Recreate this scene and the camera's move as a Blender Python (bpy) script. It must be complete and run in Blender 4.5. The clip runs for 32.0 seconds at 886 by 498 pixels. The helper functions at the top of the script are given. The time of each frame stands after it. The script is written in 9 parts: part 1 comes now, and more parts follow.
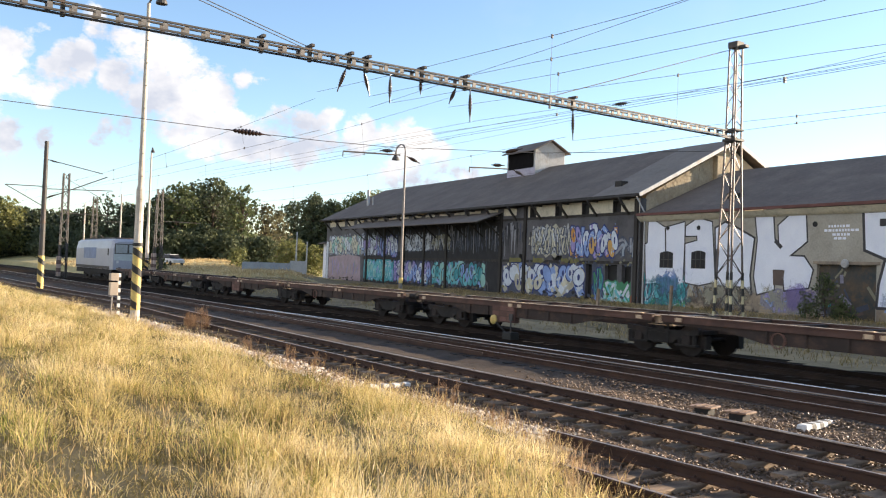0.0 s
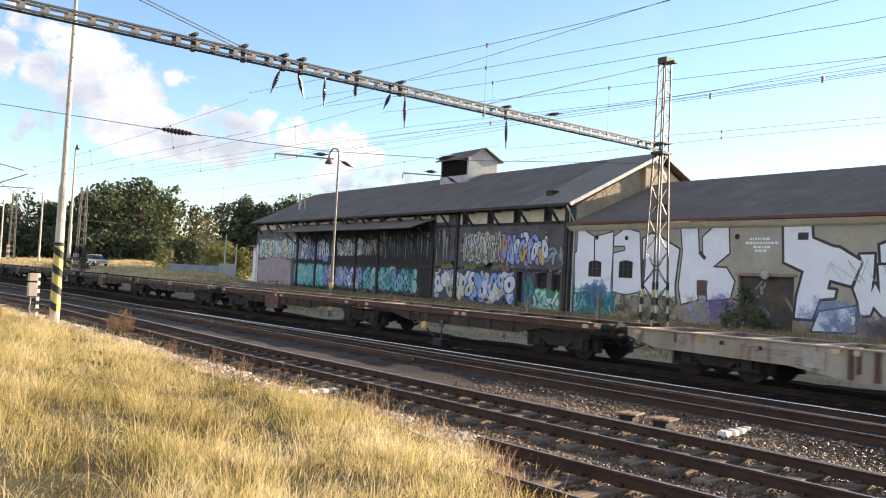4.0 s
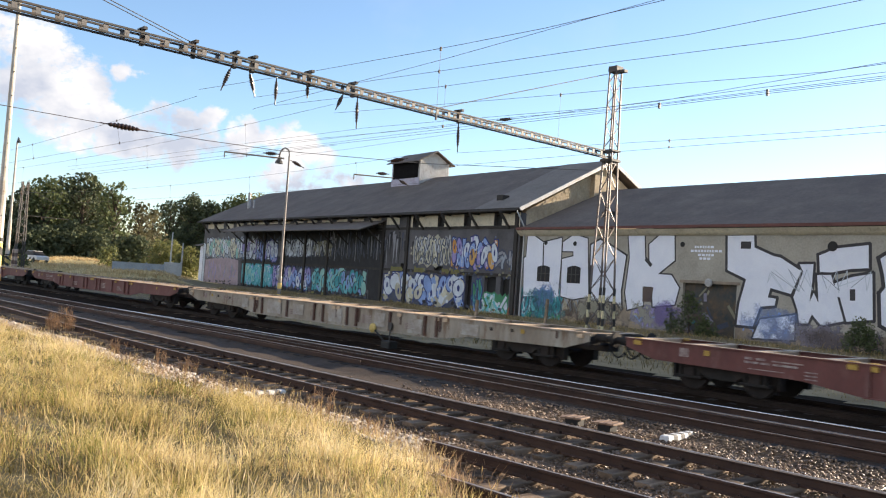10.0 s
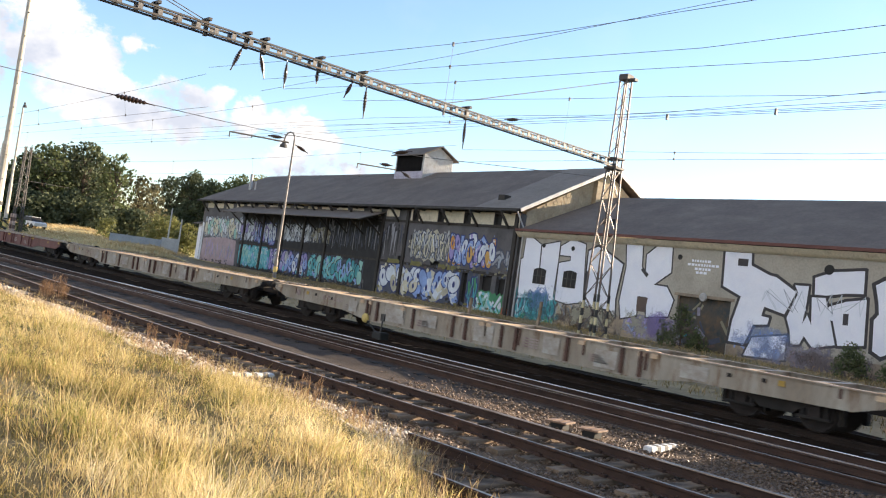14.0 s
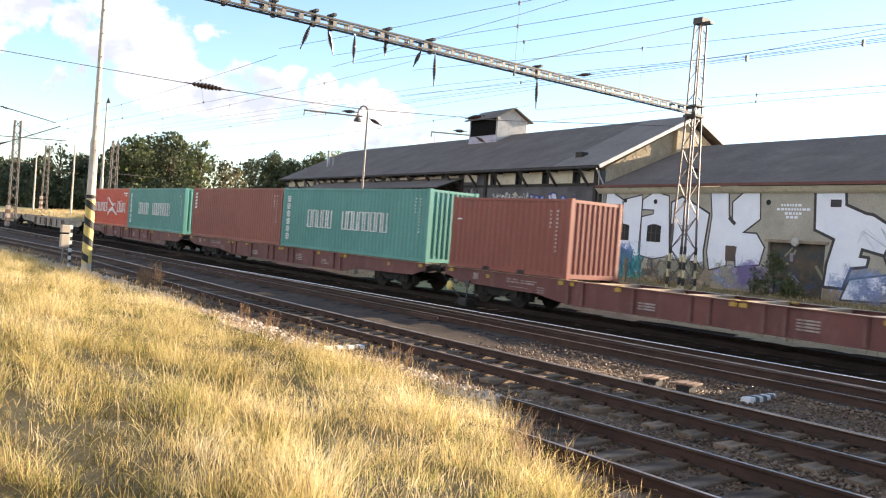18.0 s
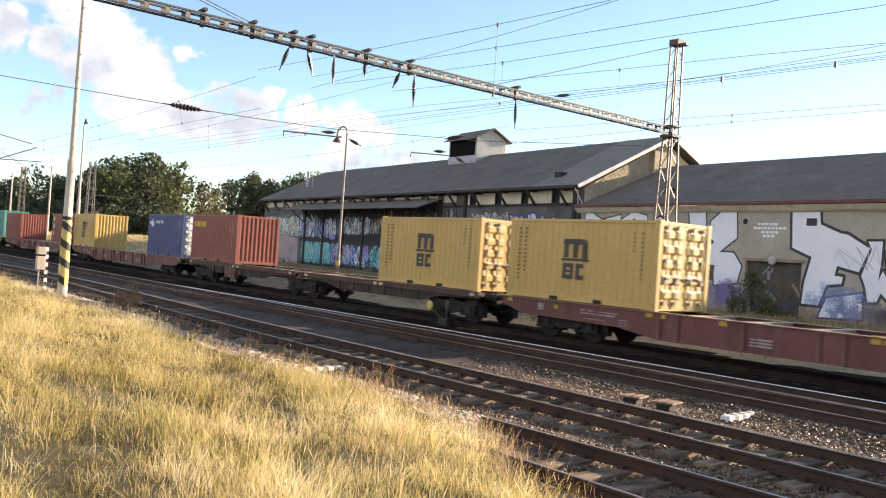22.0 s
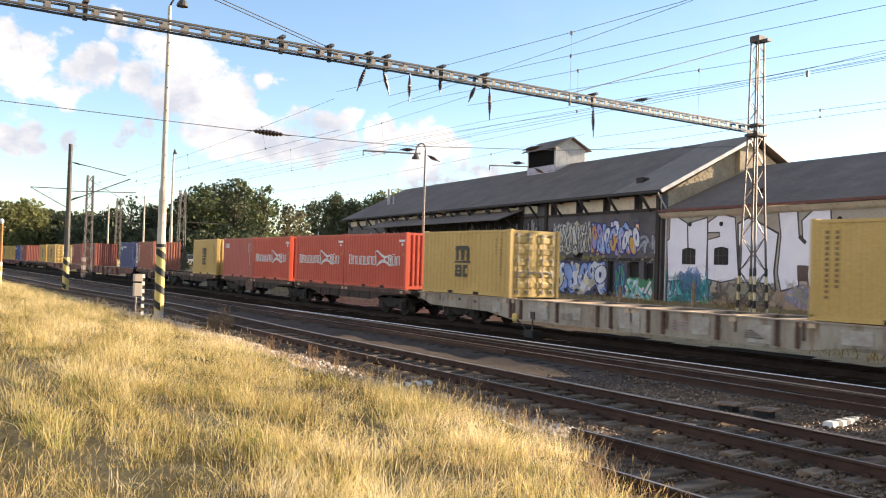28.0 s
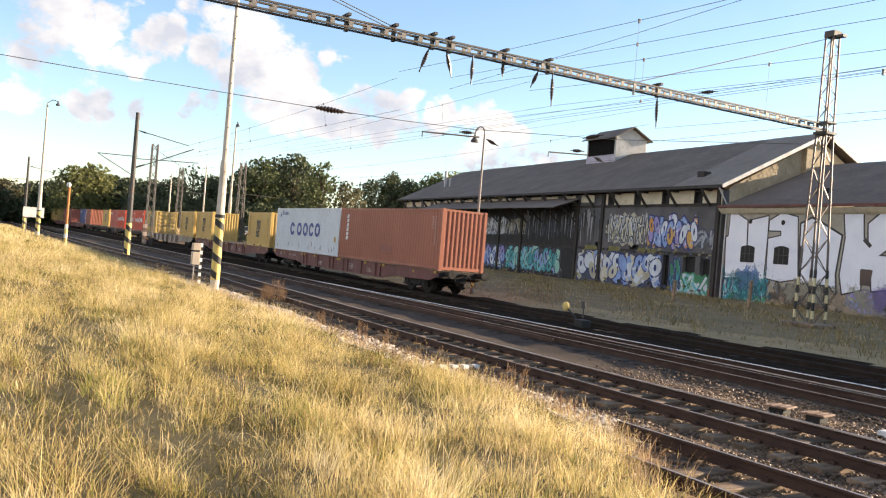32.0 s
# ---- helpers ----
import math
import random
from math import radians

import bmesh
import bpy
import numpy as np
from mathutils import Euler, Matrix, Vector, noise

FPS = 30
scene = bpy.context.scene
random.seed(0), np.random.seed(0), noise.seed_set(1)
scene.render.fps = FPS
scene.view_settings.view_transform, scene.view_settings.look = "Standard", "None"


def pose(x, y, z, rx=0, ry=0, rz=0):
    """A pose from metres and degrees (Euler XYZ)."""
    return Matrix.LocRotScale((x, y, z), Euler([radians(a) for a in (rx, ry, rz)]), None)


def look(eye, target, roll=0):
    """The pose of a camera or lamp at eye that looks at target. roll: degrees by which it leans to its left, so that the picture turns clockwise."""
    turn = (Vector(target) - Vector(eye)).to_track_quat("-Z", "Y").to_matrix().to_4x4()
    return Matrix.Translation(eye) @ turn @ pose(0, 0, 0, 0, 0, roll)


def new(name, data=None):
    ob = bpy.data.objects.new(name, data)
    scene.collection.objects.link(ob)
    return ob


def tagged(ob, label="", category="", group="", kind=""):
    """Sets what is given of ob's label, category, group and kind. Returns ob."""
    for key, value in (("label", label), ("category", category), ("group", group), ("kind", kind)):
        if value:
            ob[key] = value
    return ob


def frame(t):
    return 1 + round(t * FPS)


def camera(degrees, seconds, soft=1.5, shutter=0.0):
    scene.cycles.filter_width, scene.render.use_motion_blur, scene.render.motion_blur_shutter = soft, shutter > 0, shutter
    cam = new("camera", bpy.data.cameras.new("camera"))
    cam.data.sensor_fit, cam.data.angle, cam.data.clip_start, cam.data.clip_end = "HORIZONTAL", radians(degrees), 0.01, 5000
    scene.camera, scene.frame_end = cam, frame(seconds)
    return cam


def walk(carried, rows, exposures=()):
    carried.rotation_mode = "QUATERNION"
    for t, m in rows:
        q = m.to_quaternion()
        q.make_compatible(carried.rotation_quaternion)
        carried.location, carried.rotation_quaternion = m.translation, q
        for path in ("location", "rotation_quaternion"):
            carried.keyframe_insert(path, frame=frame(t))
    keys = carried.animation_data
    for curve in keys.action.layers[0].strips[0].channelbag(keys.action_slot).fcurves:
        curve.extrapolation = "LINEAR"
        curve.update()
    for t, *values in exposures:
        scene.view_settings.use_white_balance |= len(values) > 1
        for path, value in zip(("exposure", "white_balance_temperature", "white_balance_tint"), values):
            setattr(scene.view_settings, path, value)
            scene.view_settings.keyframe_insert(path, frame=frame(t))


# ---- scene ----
# ---- camera: hand-held at one spot on the bank ----
EYE = (0.0, 0.0, 2.27)
cam = camera(54.27, 32.0, soft=1.15, shutter=0.15)
TURNS = [
    (0, 55.16, 1.31, -2.17), (0.5, 55.55, 1.68, -2.64), (1, 55.28, 1.52, -3.06), (1.5, 54.76, 2.23, -3.50),
    (2, 53.51, 2.13, -3.54), (2.5, 52.08, 1.75, -4.05), (3, 51.91, 1.98, -3.06), (3.5, 50.67, 2.23, -3.29),
    (5.5, 50.74, 0.62, -2.37), (6, 50.61, 0.63, -2.74), (6.5, 49.14, 1.33, -3.16), (7, 49.50, 1.75, -1.76),
    (7.5, 48.53, 2.91, -3.49), (8, 48.15, 2.91, -4.75), (8.5, 49.27, 2.56, -4.12), (9, 49.18, 2.62, -4.57),
    (9.5, 48.46, 2.17, -3.84), (10, 47.27, 2.30, -3.99), (10.5, 47.05, 3.18, -4.17), (11, 48.52, 2.85, -5.17),
    (11.5, 48.26, 2.39, -5.52), (12, 48.28, 2.38, -5.93), (12.5, 48.49, 1.98, -5.49), (13, 46.83, 0.51, -7.82),
    (13.5, 45.80, 2.16, -7.27), (14, 46.97, 2.03, -8.12), (14.5, 48.13, 2.39, -7.09), (15, 49.40, 1.02, -6.63),
    (15.5, 50.67, 0.29, -5.29), (17.5, 54.56, -0.73, -4.93), (18, 52.39, -0.87, -4.28), (18.5, 52.02, -0.50, -3.54),
    (19, 52.15, -0.32, -2.34), (19.5, 53.04, 0.00, -2.90), (20, 53.08, 0.26, -2.94), (20.5, 52.43, 0.14, -2.91),
    (21, 52.18, 0.20, -3.20), (21.5, 51.97, 0.35, -3.32), (22, 51.06, 0.56, -4.01), (22.5, 50.69, 0.63, -3.92),
    (23, 51.39, 0.94, -3.33), (23.5, 51.58, 0.84, -2.87), (24, 51.88, 0.70, -3.65), (24.5, 52.16, 0.80, -4.06),
    (26.5, 53.45, 1.69, -4.97), (27, 56.97, 1.50, -6.11), (27.5, 55.84, 1.34, -4.16), (28, 56.55, 1.16, -1.72),
    (28.5, 56.47, 1.15, -1.89), (29, 56.53, 1.18, -3.46), (29.5, 57.92, 0.64, -3.72), (30, 57.56, 0.62, -5.75),
    (30.5, 58.18, 0.82, -6.58), (31, 58.61, 0.54, -7.14), (31.5, 58.83, 0.34, -5.75), (32, 60.08, -0.14, -4.71),
]
walk(cam, [(t, pose(*EYE, 90 + p, r, y)) for t, y, p, r in TURNS], [(0, 1.64, 6780, 13), (3.5, 1.64, 6740, 13), (6, 1.84, 6760, 13), (8, 1.53, 6640, 13), (11.5, 1.53, 6640, 13),
     (13, 1.84, 6800, 13), (15, 1.66, 6820, 13), (18, 1.90, 6860, 14), (20, 1.74, 6880, 14), (24, 1.74, 6930, 14), (27, 1.68, 7000, 14), (32, 1.68, 7080, 14)])

# ---- light: low sun behind the warehouse, clear sky with cumulus ----
SUN_DX, SUN_TAN = 0.30, 0.296          # towards +x per metre of +y; height per metre of +y
sun_dir = Vector((SUN_DX, 1.0, SUN_TAN)).normalized()
sun_el = math.asin(sun_dir.z)
sun_az = math.atan2(sun_dir.x, sun_dir.y)
sun = new("sun", bpy.data.lights.new("sun", "SUN"))
sun.data.energy, sun.data.angle, sun.data.color = 5.0, radians(0.6), (1.0, 0.86, 0.66)
sun.matrix_world = look((0, 0, 60), Vector((0, 0, 60)) - sun_dir)


def sky_world():
    w = bpy.data.worlds.new("sky")
    w.use_nodes = True
    nt = w.node_tree
    nt.nodes.clear()
    N, L = nt.nodes.new, nt.links.new

    def math_node(op, a, b=None, clamp=False):
        n = N("ShaderNodeMath")
        n.operation, n.use_clamp = op, clamp
        for i, v in enumerate((a, b)):
            if v is None:
                continue
            if isinstance(v, (int, float)):
                n.inputs[i].default_value = v
            else:
                L(v, n.inputs[i])
        return n.outputs[0]

    out, bg = N("ShaderNodeOutputWorld"), N("ShaderNodeBackground")
    sky = N("ShaderNodeTexSky")
    sky.sky_type, sky.sun_disc = "NISHITA", False
    sky.sun_elevation, sky.sun_rotation = sun_el, sun_az
    sky.altitude, sky.air_density, sky.dust_density, sky.ozone_density = 200, 1.0, 0.3, 2.7
    tc = N("ShaderNodeTexCoord")
    direction = tc.outputs["Generated"]
    # soft banks of cumulus: azimuth to the left of +y, elevation, radius (degrees)
    banks = [(74.9, 12.2, 2.1), (73.5, 11.5, 2.5), (71.7, 11.0, 2.5), (70.3, 9.9, 2.0), (72.5, 8.9, 1.9), (74.2, 9.5, 1.8), (68.8, 8.4, 1.7), (76.0, 11.0, 1.4), (72.8, 12.8, 1.4),
             (66.6, 8.3, 1.8), (64.5, 8.5, 1.65), (62.9, 8.8, 1.35), (70.9, 7.7, 1.3), (65.0, 7.4, 1.2), (67.6, 7.4, 1.2), (85.4, 10.7, 2.5), (83.2, 10.2, 2.0),
             (81.2, 10.3, 1.6), (86.4, 9.0, 1.8), (84.3, 12.2, 2.1), (81.8, 12.2, 1.5), (78.7, 11.4, 1.35), (79.9, 10.7, 1.1), (77.6, 13.6, 1.3), (87.0, 7.0, 1.5), (83.9, 6.9, 1.05), (82.5, 6.8, 1.1),
             (80.3, 6.5, 1.1), (77.0, 7.8, 1.05), (77.4, 6.9, 0.8), (75.6, 7.9, 0.9), (68.1, 11.9, 0.9), (60.8, 8.6, 1.2), (59.4, 8.9, 1.2), (58.3, 9.0, 1.35), (56.9, 8.0, 1.4),
             (55.8, 7.0, 1.35), (57.8, 7.0, 1.4), (58.9, 6.4, 1.0), (54.4, 6.1, 1.0), (56.3, 6.2, 1.3), (96, 14, 8), (110, 10, 8)]
    # break up the round outlines
    twist, shift, moved = N("ShaderNodeTexNoise"), N("ShaderNodeVectorMath"), N("ShaderNodeVectorMath")
    twist.inputs["Scale"].default_value, twist.inputs["Detail"].default_value = 19.0, 4.0
    L(direction, twist.inputs["Vector"])
    shift.operation, moved.operation = "SUBTRACT", "MULTIPLY_ADD"
    L(twist.outputs["Color"], shift.inputs[0])
    shift.inputs[1].default_value = (0.5, 0.5, 0.5)
    L(shift.outputs[0], moved.inputs[0])
    moved.inputs[1].default_value = (0.06, 0.06, 0.06)
    L(direction, moved.inputs[2])
    total = None
    for az, el, rad in banks:
        a, e = radians(az), radians(el)
        dot = N("ShaderNodeVectorMath")
        dot.operation = "DISTANCE"
        L(moved.outputs[0], dot.inputs[0])
        dot.inputs[1].default_value = (-math.sin(a) * math.cos(e), math.cos(a) * math.cos(e), math.sin(e))
        g = math_node("MULTIPLY", dot.outputs["Value"], 1.0 / radians(rad))
        g = math_node("SUBTRACT", 1.5, g, True)
        total = g if total is None else math_node("MAXIMUM", total, g)
    # unseen cumulus added behind the viewer as fill light for the shaded fronts
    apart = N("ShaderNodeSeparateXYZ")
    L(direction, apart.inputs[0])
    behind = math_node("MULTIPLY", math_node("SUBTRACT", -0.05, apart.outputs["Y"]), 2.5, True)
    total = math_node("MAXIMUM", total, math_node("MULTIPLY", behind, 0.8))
    stretch = N("ShaderNodeMapping")
    stretch.inputs["Scale"].default_value = (1, 1, 1.5)
    L(direction, stretch.inputs["Vector"])

    def noise_node(scale, detail, rough):
        n = N("ShaderNodeTexNoise")
        n.inputs["Scale"].default_value, n.inputs["Detail"].default_value, n.inputs["Roughness"].default_value = scale, detail, rough
        L(stretch.outputs[0], n.inputs["Vector"])
        return n.outputs["Fac"]

    big, fine = noise_node(17, 10, 0.68), noise_node(9, 4, 0.5)
    body = math_node("ADD", total, math_node("MULTIPLY", math_node("SUBTRACT", big, 0.5), 2.7))
    ramp = N("ShaderNodeValToRGB")
    ramp.color_ramp.elements[0].position, ramp.color_ramp.elements[1].position = 0.55, 0.95
    L(body, ramp.inputs["Fac"])
    # faint veil of thin cloud
    veil = N("ShaderNodeValToRGB")
    veil.color_ramp.elements[0].position, veil.color_ramp.elements[1].position = 0.56, 0.85
    veil.color_ramp.elements[1].color = (0.12, 0.12, 0.12, 1)
    L(fine, veil.inputs["Fac"])
    cover = math_node("MAXIMUM", ramp.outputs[0], veil.outputs[0])
    shade = N("ShaderNodeValToRGB")
    shade.color_ramp.elements[0].position, shade.color_ramp.elements[1].position = 0.38, 0.60
    shade.color_ramp.elements[0].color, shade.color_ramp.elements[1].color = (2.35, 2.6, 3.05, 1), (4.05, 4.05, 4.05, 1)
    L(noise_node(11, 5, 0.55), shade.inputs["Fac"])
    # this added cloud is brightened again to lift the shaded fronts
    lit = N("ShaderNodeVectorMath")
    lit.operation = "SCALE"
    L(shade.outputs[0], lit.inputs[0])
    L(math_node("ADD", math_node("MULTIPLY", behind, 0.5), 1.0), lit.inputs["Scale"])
    mix = N("ShaderNodeMixRGB")
    L(cover, mix.inputs["Fac"])
    L(sky.outputs[0], mix.inputs["Color1"])
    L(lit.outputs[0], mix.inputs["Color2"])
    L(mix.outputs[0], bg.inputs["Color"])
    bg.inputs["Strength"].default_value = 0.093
    L(bg.outputs[0], out.inputs["Surface"])
    scene.world = w


sky_world()

# ---- materials ----
def material(name, color, color2=None, rough=0.8, metal=0.0, scale=2.0, grain=30.0, bump=0.15, stain=None, stain_amount=0.35,
             spread=0.0, stretch=(1, 1, 1), stain_scale=0.8, spec=0.4):
    """Two colours mixed by a coarse and a fine noise, stains of a third colour, fine relief; spread varies it from object to object."""
    m = bpy.data.materials.new(name)
    m.use_nodes = True
    nt = m.node_tree
    N, L = nt.nodes.new, nt.links.new
    bsdf = nt.nodes["Principled BSDF"]
    tc, mp = N("ShaderNodeTexCoord"), N("ShaderNodeMapping")
    mp.inputs["Scale"].default_value = stretch
    L(tc.outputs["Object"], mp.inputs["Vector"])

    def noise_node(s, detail=5, rg=0.6):
        n = N("ShaderNodeTexNoise")
        n.inputs["Scale"].default_value, n.inputs["Detail"].default_value, n.inputs["Roughness"].default_value = s, detail, rg
        L(mp.outputs[0], n.inputs["Vector"])
        return n.outputs["Fac"]

    def ramp(fac, lo, hi):
        r = N("ShaderNodeMapRange")
        r.inputs["From Min"].default_value, r.inputs["From Max"].default_value = lo, hi
        L(fac, r.inputs["Value"])
        return r.outputs[0]

    def mix(fac, a, b, mode="MIX"):
        n = N("ShaderNodeMixRGB")
        n.blend_type = mode
        for i, v in zip(("Fac", "Color1", "Color2"), (fac, a, b)):
            if isinstance(v, float):
                n.inputs[i].default_value = v
            elif isinstance(v, tuple):
                n.inputs[i].default_value = (*v[:3], 1)
            else:
                L(v, n.inputs[i])
        return n.outputs[0]

    color2 = color2 or tuple(c * 0.72 for c in color)
    coarse, fine = noise_node(scale), noise_node(grain, 3)
    c = mix(ramp(coarse, 0.32, 0.68), tuple(color), tuple(color2))
    dark = mix(0.25, c, (0.02, 0.018, 0.015))
    c = mix(ramp(fine, 0.35, 0.75), c, dark)
    if stain:
        c = mix(math_scale(nt, ramp(noise_node(stain_scale * 2.3, 8, 0.7), 0.52, 0.72), stain_amount * 1.6), c, tuple(stain))
    if spread:
        oi, hs = N("ShaderNodeObjectInfo"), N("ShaderNodeHueSaturation")
        r = N("ShaderNodeMapRange")
        r.inputs["To Min"].default_value, r.inputs["To Max"].default_value = 1 - spread, 1 + spread
        L(oi.outputs["Random"], r.inputs["Value"])
        L(r.outputs[0], hs.inputs["Value"])
        L(c, hs.inputs["Color"])
        c = hs.outputs[0]
    L(c, bsdf.inputs["Base Color"])
    rr = N("ShaderNodeMapRange")
    rr.inputs["To Min"].default_value, rr.inputs["To Max"].default_value = max(0.05, rough - 0.12), min(1.0, rough + 0.12)
    L(coarse, rr.inputs["Value"])
    L(rr.outputs[0], bsdf.inputs["Roughness"])
    bsdf.inputs["Metallic"].default_value = metal
    bsdf.inputs["Specular IOR Level"].default_value = spec
    if bump:
        b = N("ShaderNodeBump")
        b.inputs["Strength"].default_value, b.inputs["Distance"].default_value = bump, 0.02
        L(fine, b.inputs["Height"])
        L(b.outputs[0], bsdf.inputs["Normal"])
    return m


def math_scale(nt, socket, k):
    n = nt.nodes.new("ShaderNodeMath")
    n.operation, n.use_clamp = "MULTIPLY", True
    n.inputs[1].default_value = k
    nt.links.new(socket, n.inputs[0])
    return n.outputs[0]


def island_material(name, stops, rough=0.7, translucent=0.35, bump_scale=0.0):
    """Colour by island at random (blades, leaves, stones); thin things let light through."""
    m = bpy.data.materials.new(name)
    m.use_nodes = True
    nt = m.node_tree
    N, L = nt.nodes.new, nt.links.new
    bsdf, out = nt.nodes["Principled BSDF"], nt.nodes["Material Output"]
    geo, ramp, tc, no = N("ShaderNodeNewGeometry"), N("ShaderNodeValToRGB"), N("ShaderNodeTexCoord"), N("ShaderNodeTexNoise")
    no.inputs["Scale"].default_value, no.inputs["Detail"].default_value = 0.55, 4
    L(tc.outputs["Object"], no.inputs["Vector"])
    add = N("ShaderNodeMath")
    add.operation = "MULTIPLY_ADD"
    add.inputs[1].default_value = 0.55
    L(geo.outputs["Random Per Island"], add.inputs[0])
    sub = N("ShaderNodeMapRange")
    sub.inputs["From Min"].default_value, sub.inputs["From Max"].default_value = 0.3, 0.7
    sub.inputs["To Max"].default_value = 0.45
    L(no.outputs["Fac"], sub.inputs["Value"])
    L(sub.outputs[0], add.inputs[2])
    els = ramp.color_ramp.elements
    while len(els) < len(stops):
        els.new(0.5)
    for e, (p, c) in zip(els, stops):
        e.position, e.color = p, (*c, 1)
    L(add.outputs[0], ramp.inputs["Fac"])
    L(ramp.outputs[0], bsdf.inputs["Base Color"])
    bsdf.inputs["Roughness"].default_value = rough
    bsdf.inputs["Specular IOR Level"].default_value = 0.25
    if translucent:
        tr, mx = N("ShaderNodeBsdfTranslucent"), N("ShaderNodeMixShader")
        mx.inputs["Fac"].default_value = translucent
        L(ramp.outputs[0], tr.inputs["Color"])
        L(bsdf.outputs[0], mx.inputs[1])
        L(tr.outputs[0], mx.inputs[2])
        L(mx.outputs[0], out.inputs["Surface"])
    return m


def plain(name, color, rough=0.6, metal=0.0, spread=0.0, grain=25.0, bump=0.05):
    return material(name, color, rough=rough, metal=metal, bump=bump, grain=grain, spread=spread, scale=1.2, stain=tuple(c * 0.55 for c in color), stain_amount=0.25)


RUST = (0.16, 0.075, 0.035)
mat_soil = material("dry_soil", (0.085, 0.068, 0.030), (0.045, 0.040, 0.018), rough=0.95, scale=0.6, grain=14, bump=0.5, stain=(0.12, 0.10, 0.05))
mat_weeds = material("weedy_ground", (0.24, 0.175, 0.09), (0.13, 0.105, 0.05), rough=0.95, scale=0.5, grain=9, bump=0.6, stain=(0.20, 0.15, 0.08))
mat_ballast = material("grey_brown_ballast", (0.18, 0.118, 0.072), (0.084, 0.055, 0.034), rough=0.95, scale=0.9, grain=26, bump=1.0, stain=(0.10, 0.065, 0.04), spec=0.2)
mat_dark_ballast = material("dark_brown_ballast", (0.085, 0.058, 0.040), (0.040, 0.028, 0.020), rough=0.9, scale=0.9, grain=26, bump=1.0, stain=(0.13, 0.09, 0.06), spec=0.25)
mat_sand = material("trampled_sandy_ground", (0.36, 0.275, 0.145), (0.22, 0.165, 0.085), rough=0.95, scale=0.7, grain=10, bump=0.5, stain=(0.22, 0.16, 0.08))
mat_gravel = material("pale_gravel", (0.44, 0.38, 0.30), (0.29, 0.24, 0.18), rough=0.9, scale=1.2, grain=22, bump=1.0, stain=(0.14, 0.11, 0.08), spec=0.3)
# oily ballast, its colour darkened further for the shadow of the buildings
mat_oily_shade = material("oily_ballast_dark_for_shade", (0.030, 0.021, 0.014), (0.016, 0.011, 0.008), rough=0.95, scale=0.8, grain=24, bump=0.9, stain=(0.045, 0.034, 0.025), spec=0.02)
mat_field = material("dry_field", (0.50, 0.39, 0.18), (0.30, 0.26, 0.10), rough=0.95, scale=0.05, grain=1.5, bump=0.3)
mat_rail = material("rusty_rail_side", (0.070, 0.035, 0.022), (0.038, 0.020, 0.014), rough=0.8, scale=2, grain=40, bump=0.2)
# main-track rails: oil and the deep shadow both put into the colour
mat_rail_dark = material("oily_rail_dark_for_shade", (0.034, 0.022, 0.016), (0.020, 0.014, 0.011), rough=0.75, scale=2, grain=40, bump=0.2, spec=0.15)
mat_railhead = material("worn_rail_head", (0.80, 0.75, 0.69), (0.60, 0.55, 0.49), rough=0.17, metal=1.0, scale=1.5, grain=8, bump=0.05, stretch=(0.05, 1, 1))
mat_railhead_dull = material("dull_rail_head", (0.42, 0.33, 0.26), (0.24, 0.17, 0.125), rough=0.38, metal=0.7, scale=1.5, grain=8, bump=0.05)
mat_sleeper = material("weathered_concrete_sleeper", (0.32, 0.22, 0.135), (0.09, 0.055, 0.032), rough=0.6, scale=3, grain=40, bump=0.4, stain=(0.04, 0.025, 0.016), stain_amount=0.6, spread=0.4, spec=0.6)
mat_sleeper_old = material("weathered_brown_wood_sleeper", (0.26, 0.185, 0.125), (0.085, 0.058, 0.038), rough=0.7, scale=3, grain=40, bump=0.5, stain=(0.03, 0.02, 0.014), stain_amount=0.6, spread=0.5, stretch=(1, 0.3, 1), spec=0.12)
# wood blackened to sink into the shadow painted on the ballast
mat_sleeper_wood = material("wood_sleeper_dark_for_shade", (0.026, 0.021, 0.018), (0.014, 0.012, 0.011), rough=0.9, scale=3, grain=30, bump=0.4, stretch=(1, 0.2, 1), spread=0.3)
mat_steel_old = material("weathered_galvanised_steel", (0.27, 0.255, 0.24), (0.17, 0.15, 0.135), rough=0.55, metal=0.35, scale=2, grain=30, bump=0.1, stain=RUST, stain_amount=0.4)
mat_steel_dark = material("dark_painted_steel", (0.085, 0.08, 0.075), rough=0.65, metal=0.2, scale=3, grain=30, bump=0.1, stain=RUST)
mat_pole = material("sun_bleached_concrete_mast", (0.62, 0.56, 0.48), (0.46, 0.41, 0.34), rough=0.8, scale=2, grain=30, bump=0.15, stain=(0.25, 0.18, 0.12))
mat_yellow_band = plain("yellow_warning_paint", (0.72, 0.53, 0.17), rough=0.6)
mat_pale_band = plain("faded_pale_yellow_paint", (0.72, 0.62, 0.36), rough=0.6)
mat_black_band = plain("black_warning_paint", (0.025, 0.024, 0.022), rough=0.6)
mat_white_paint = plain("white_paint", (0.78, 0.77, 0.74), rough=0.6)
mat_wire = plain("dark_copper_wire", (0.16, 0.15, 0.145), rough=0.6, metal=0.3)
mat_insulator = plain("brown_glazed_insulator", (0.05, 0.028, 0.02), rough=0.25)


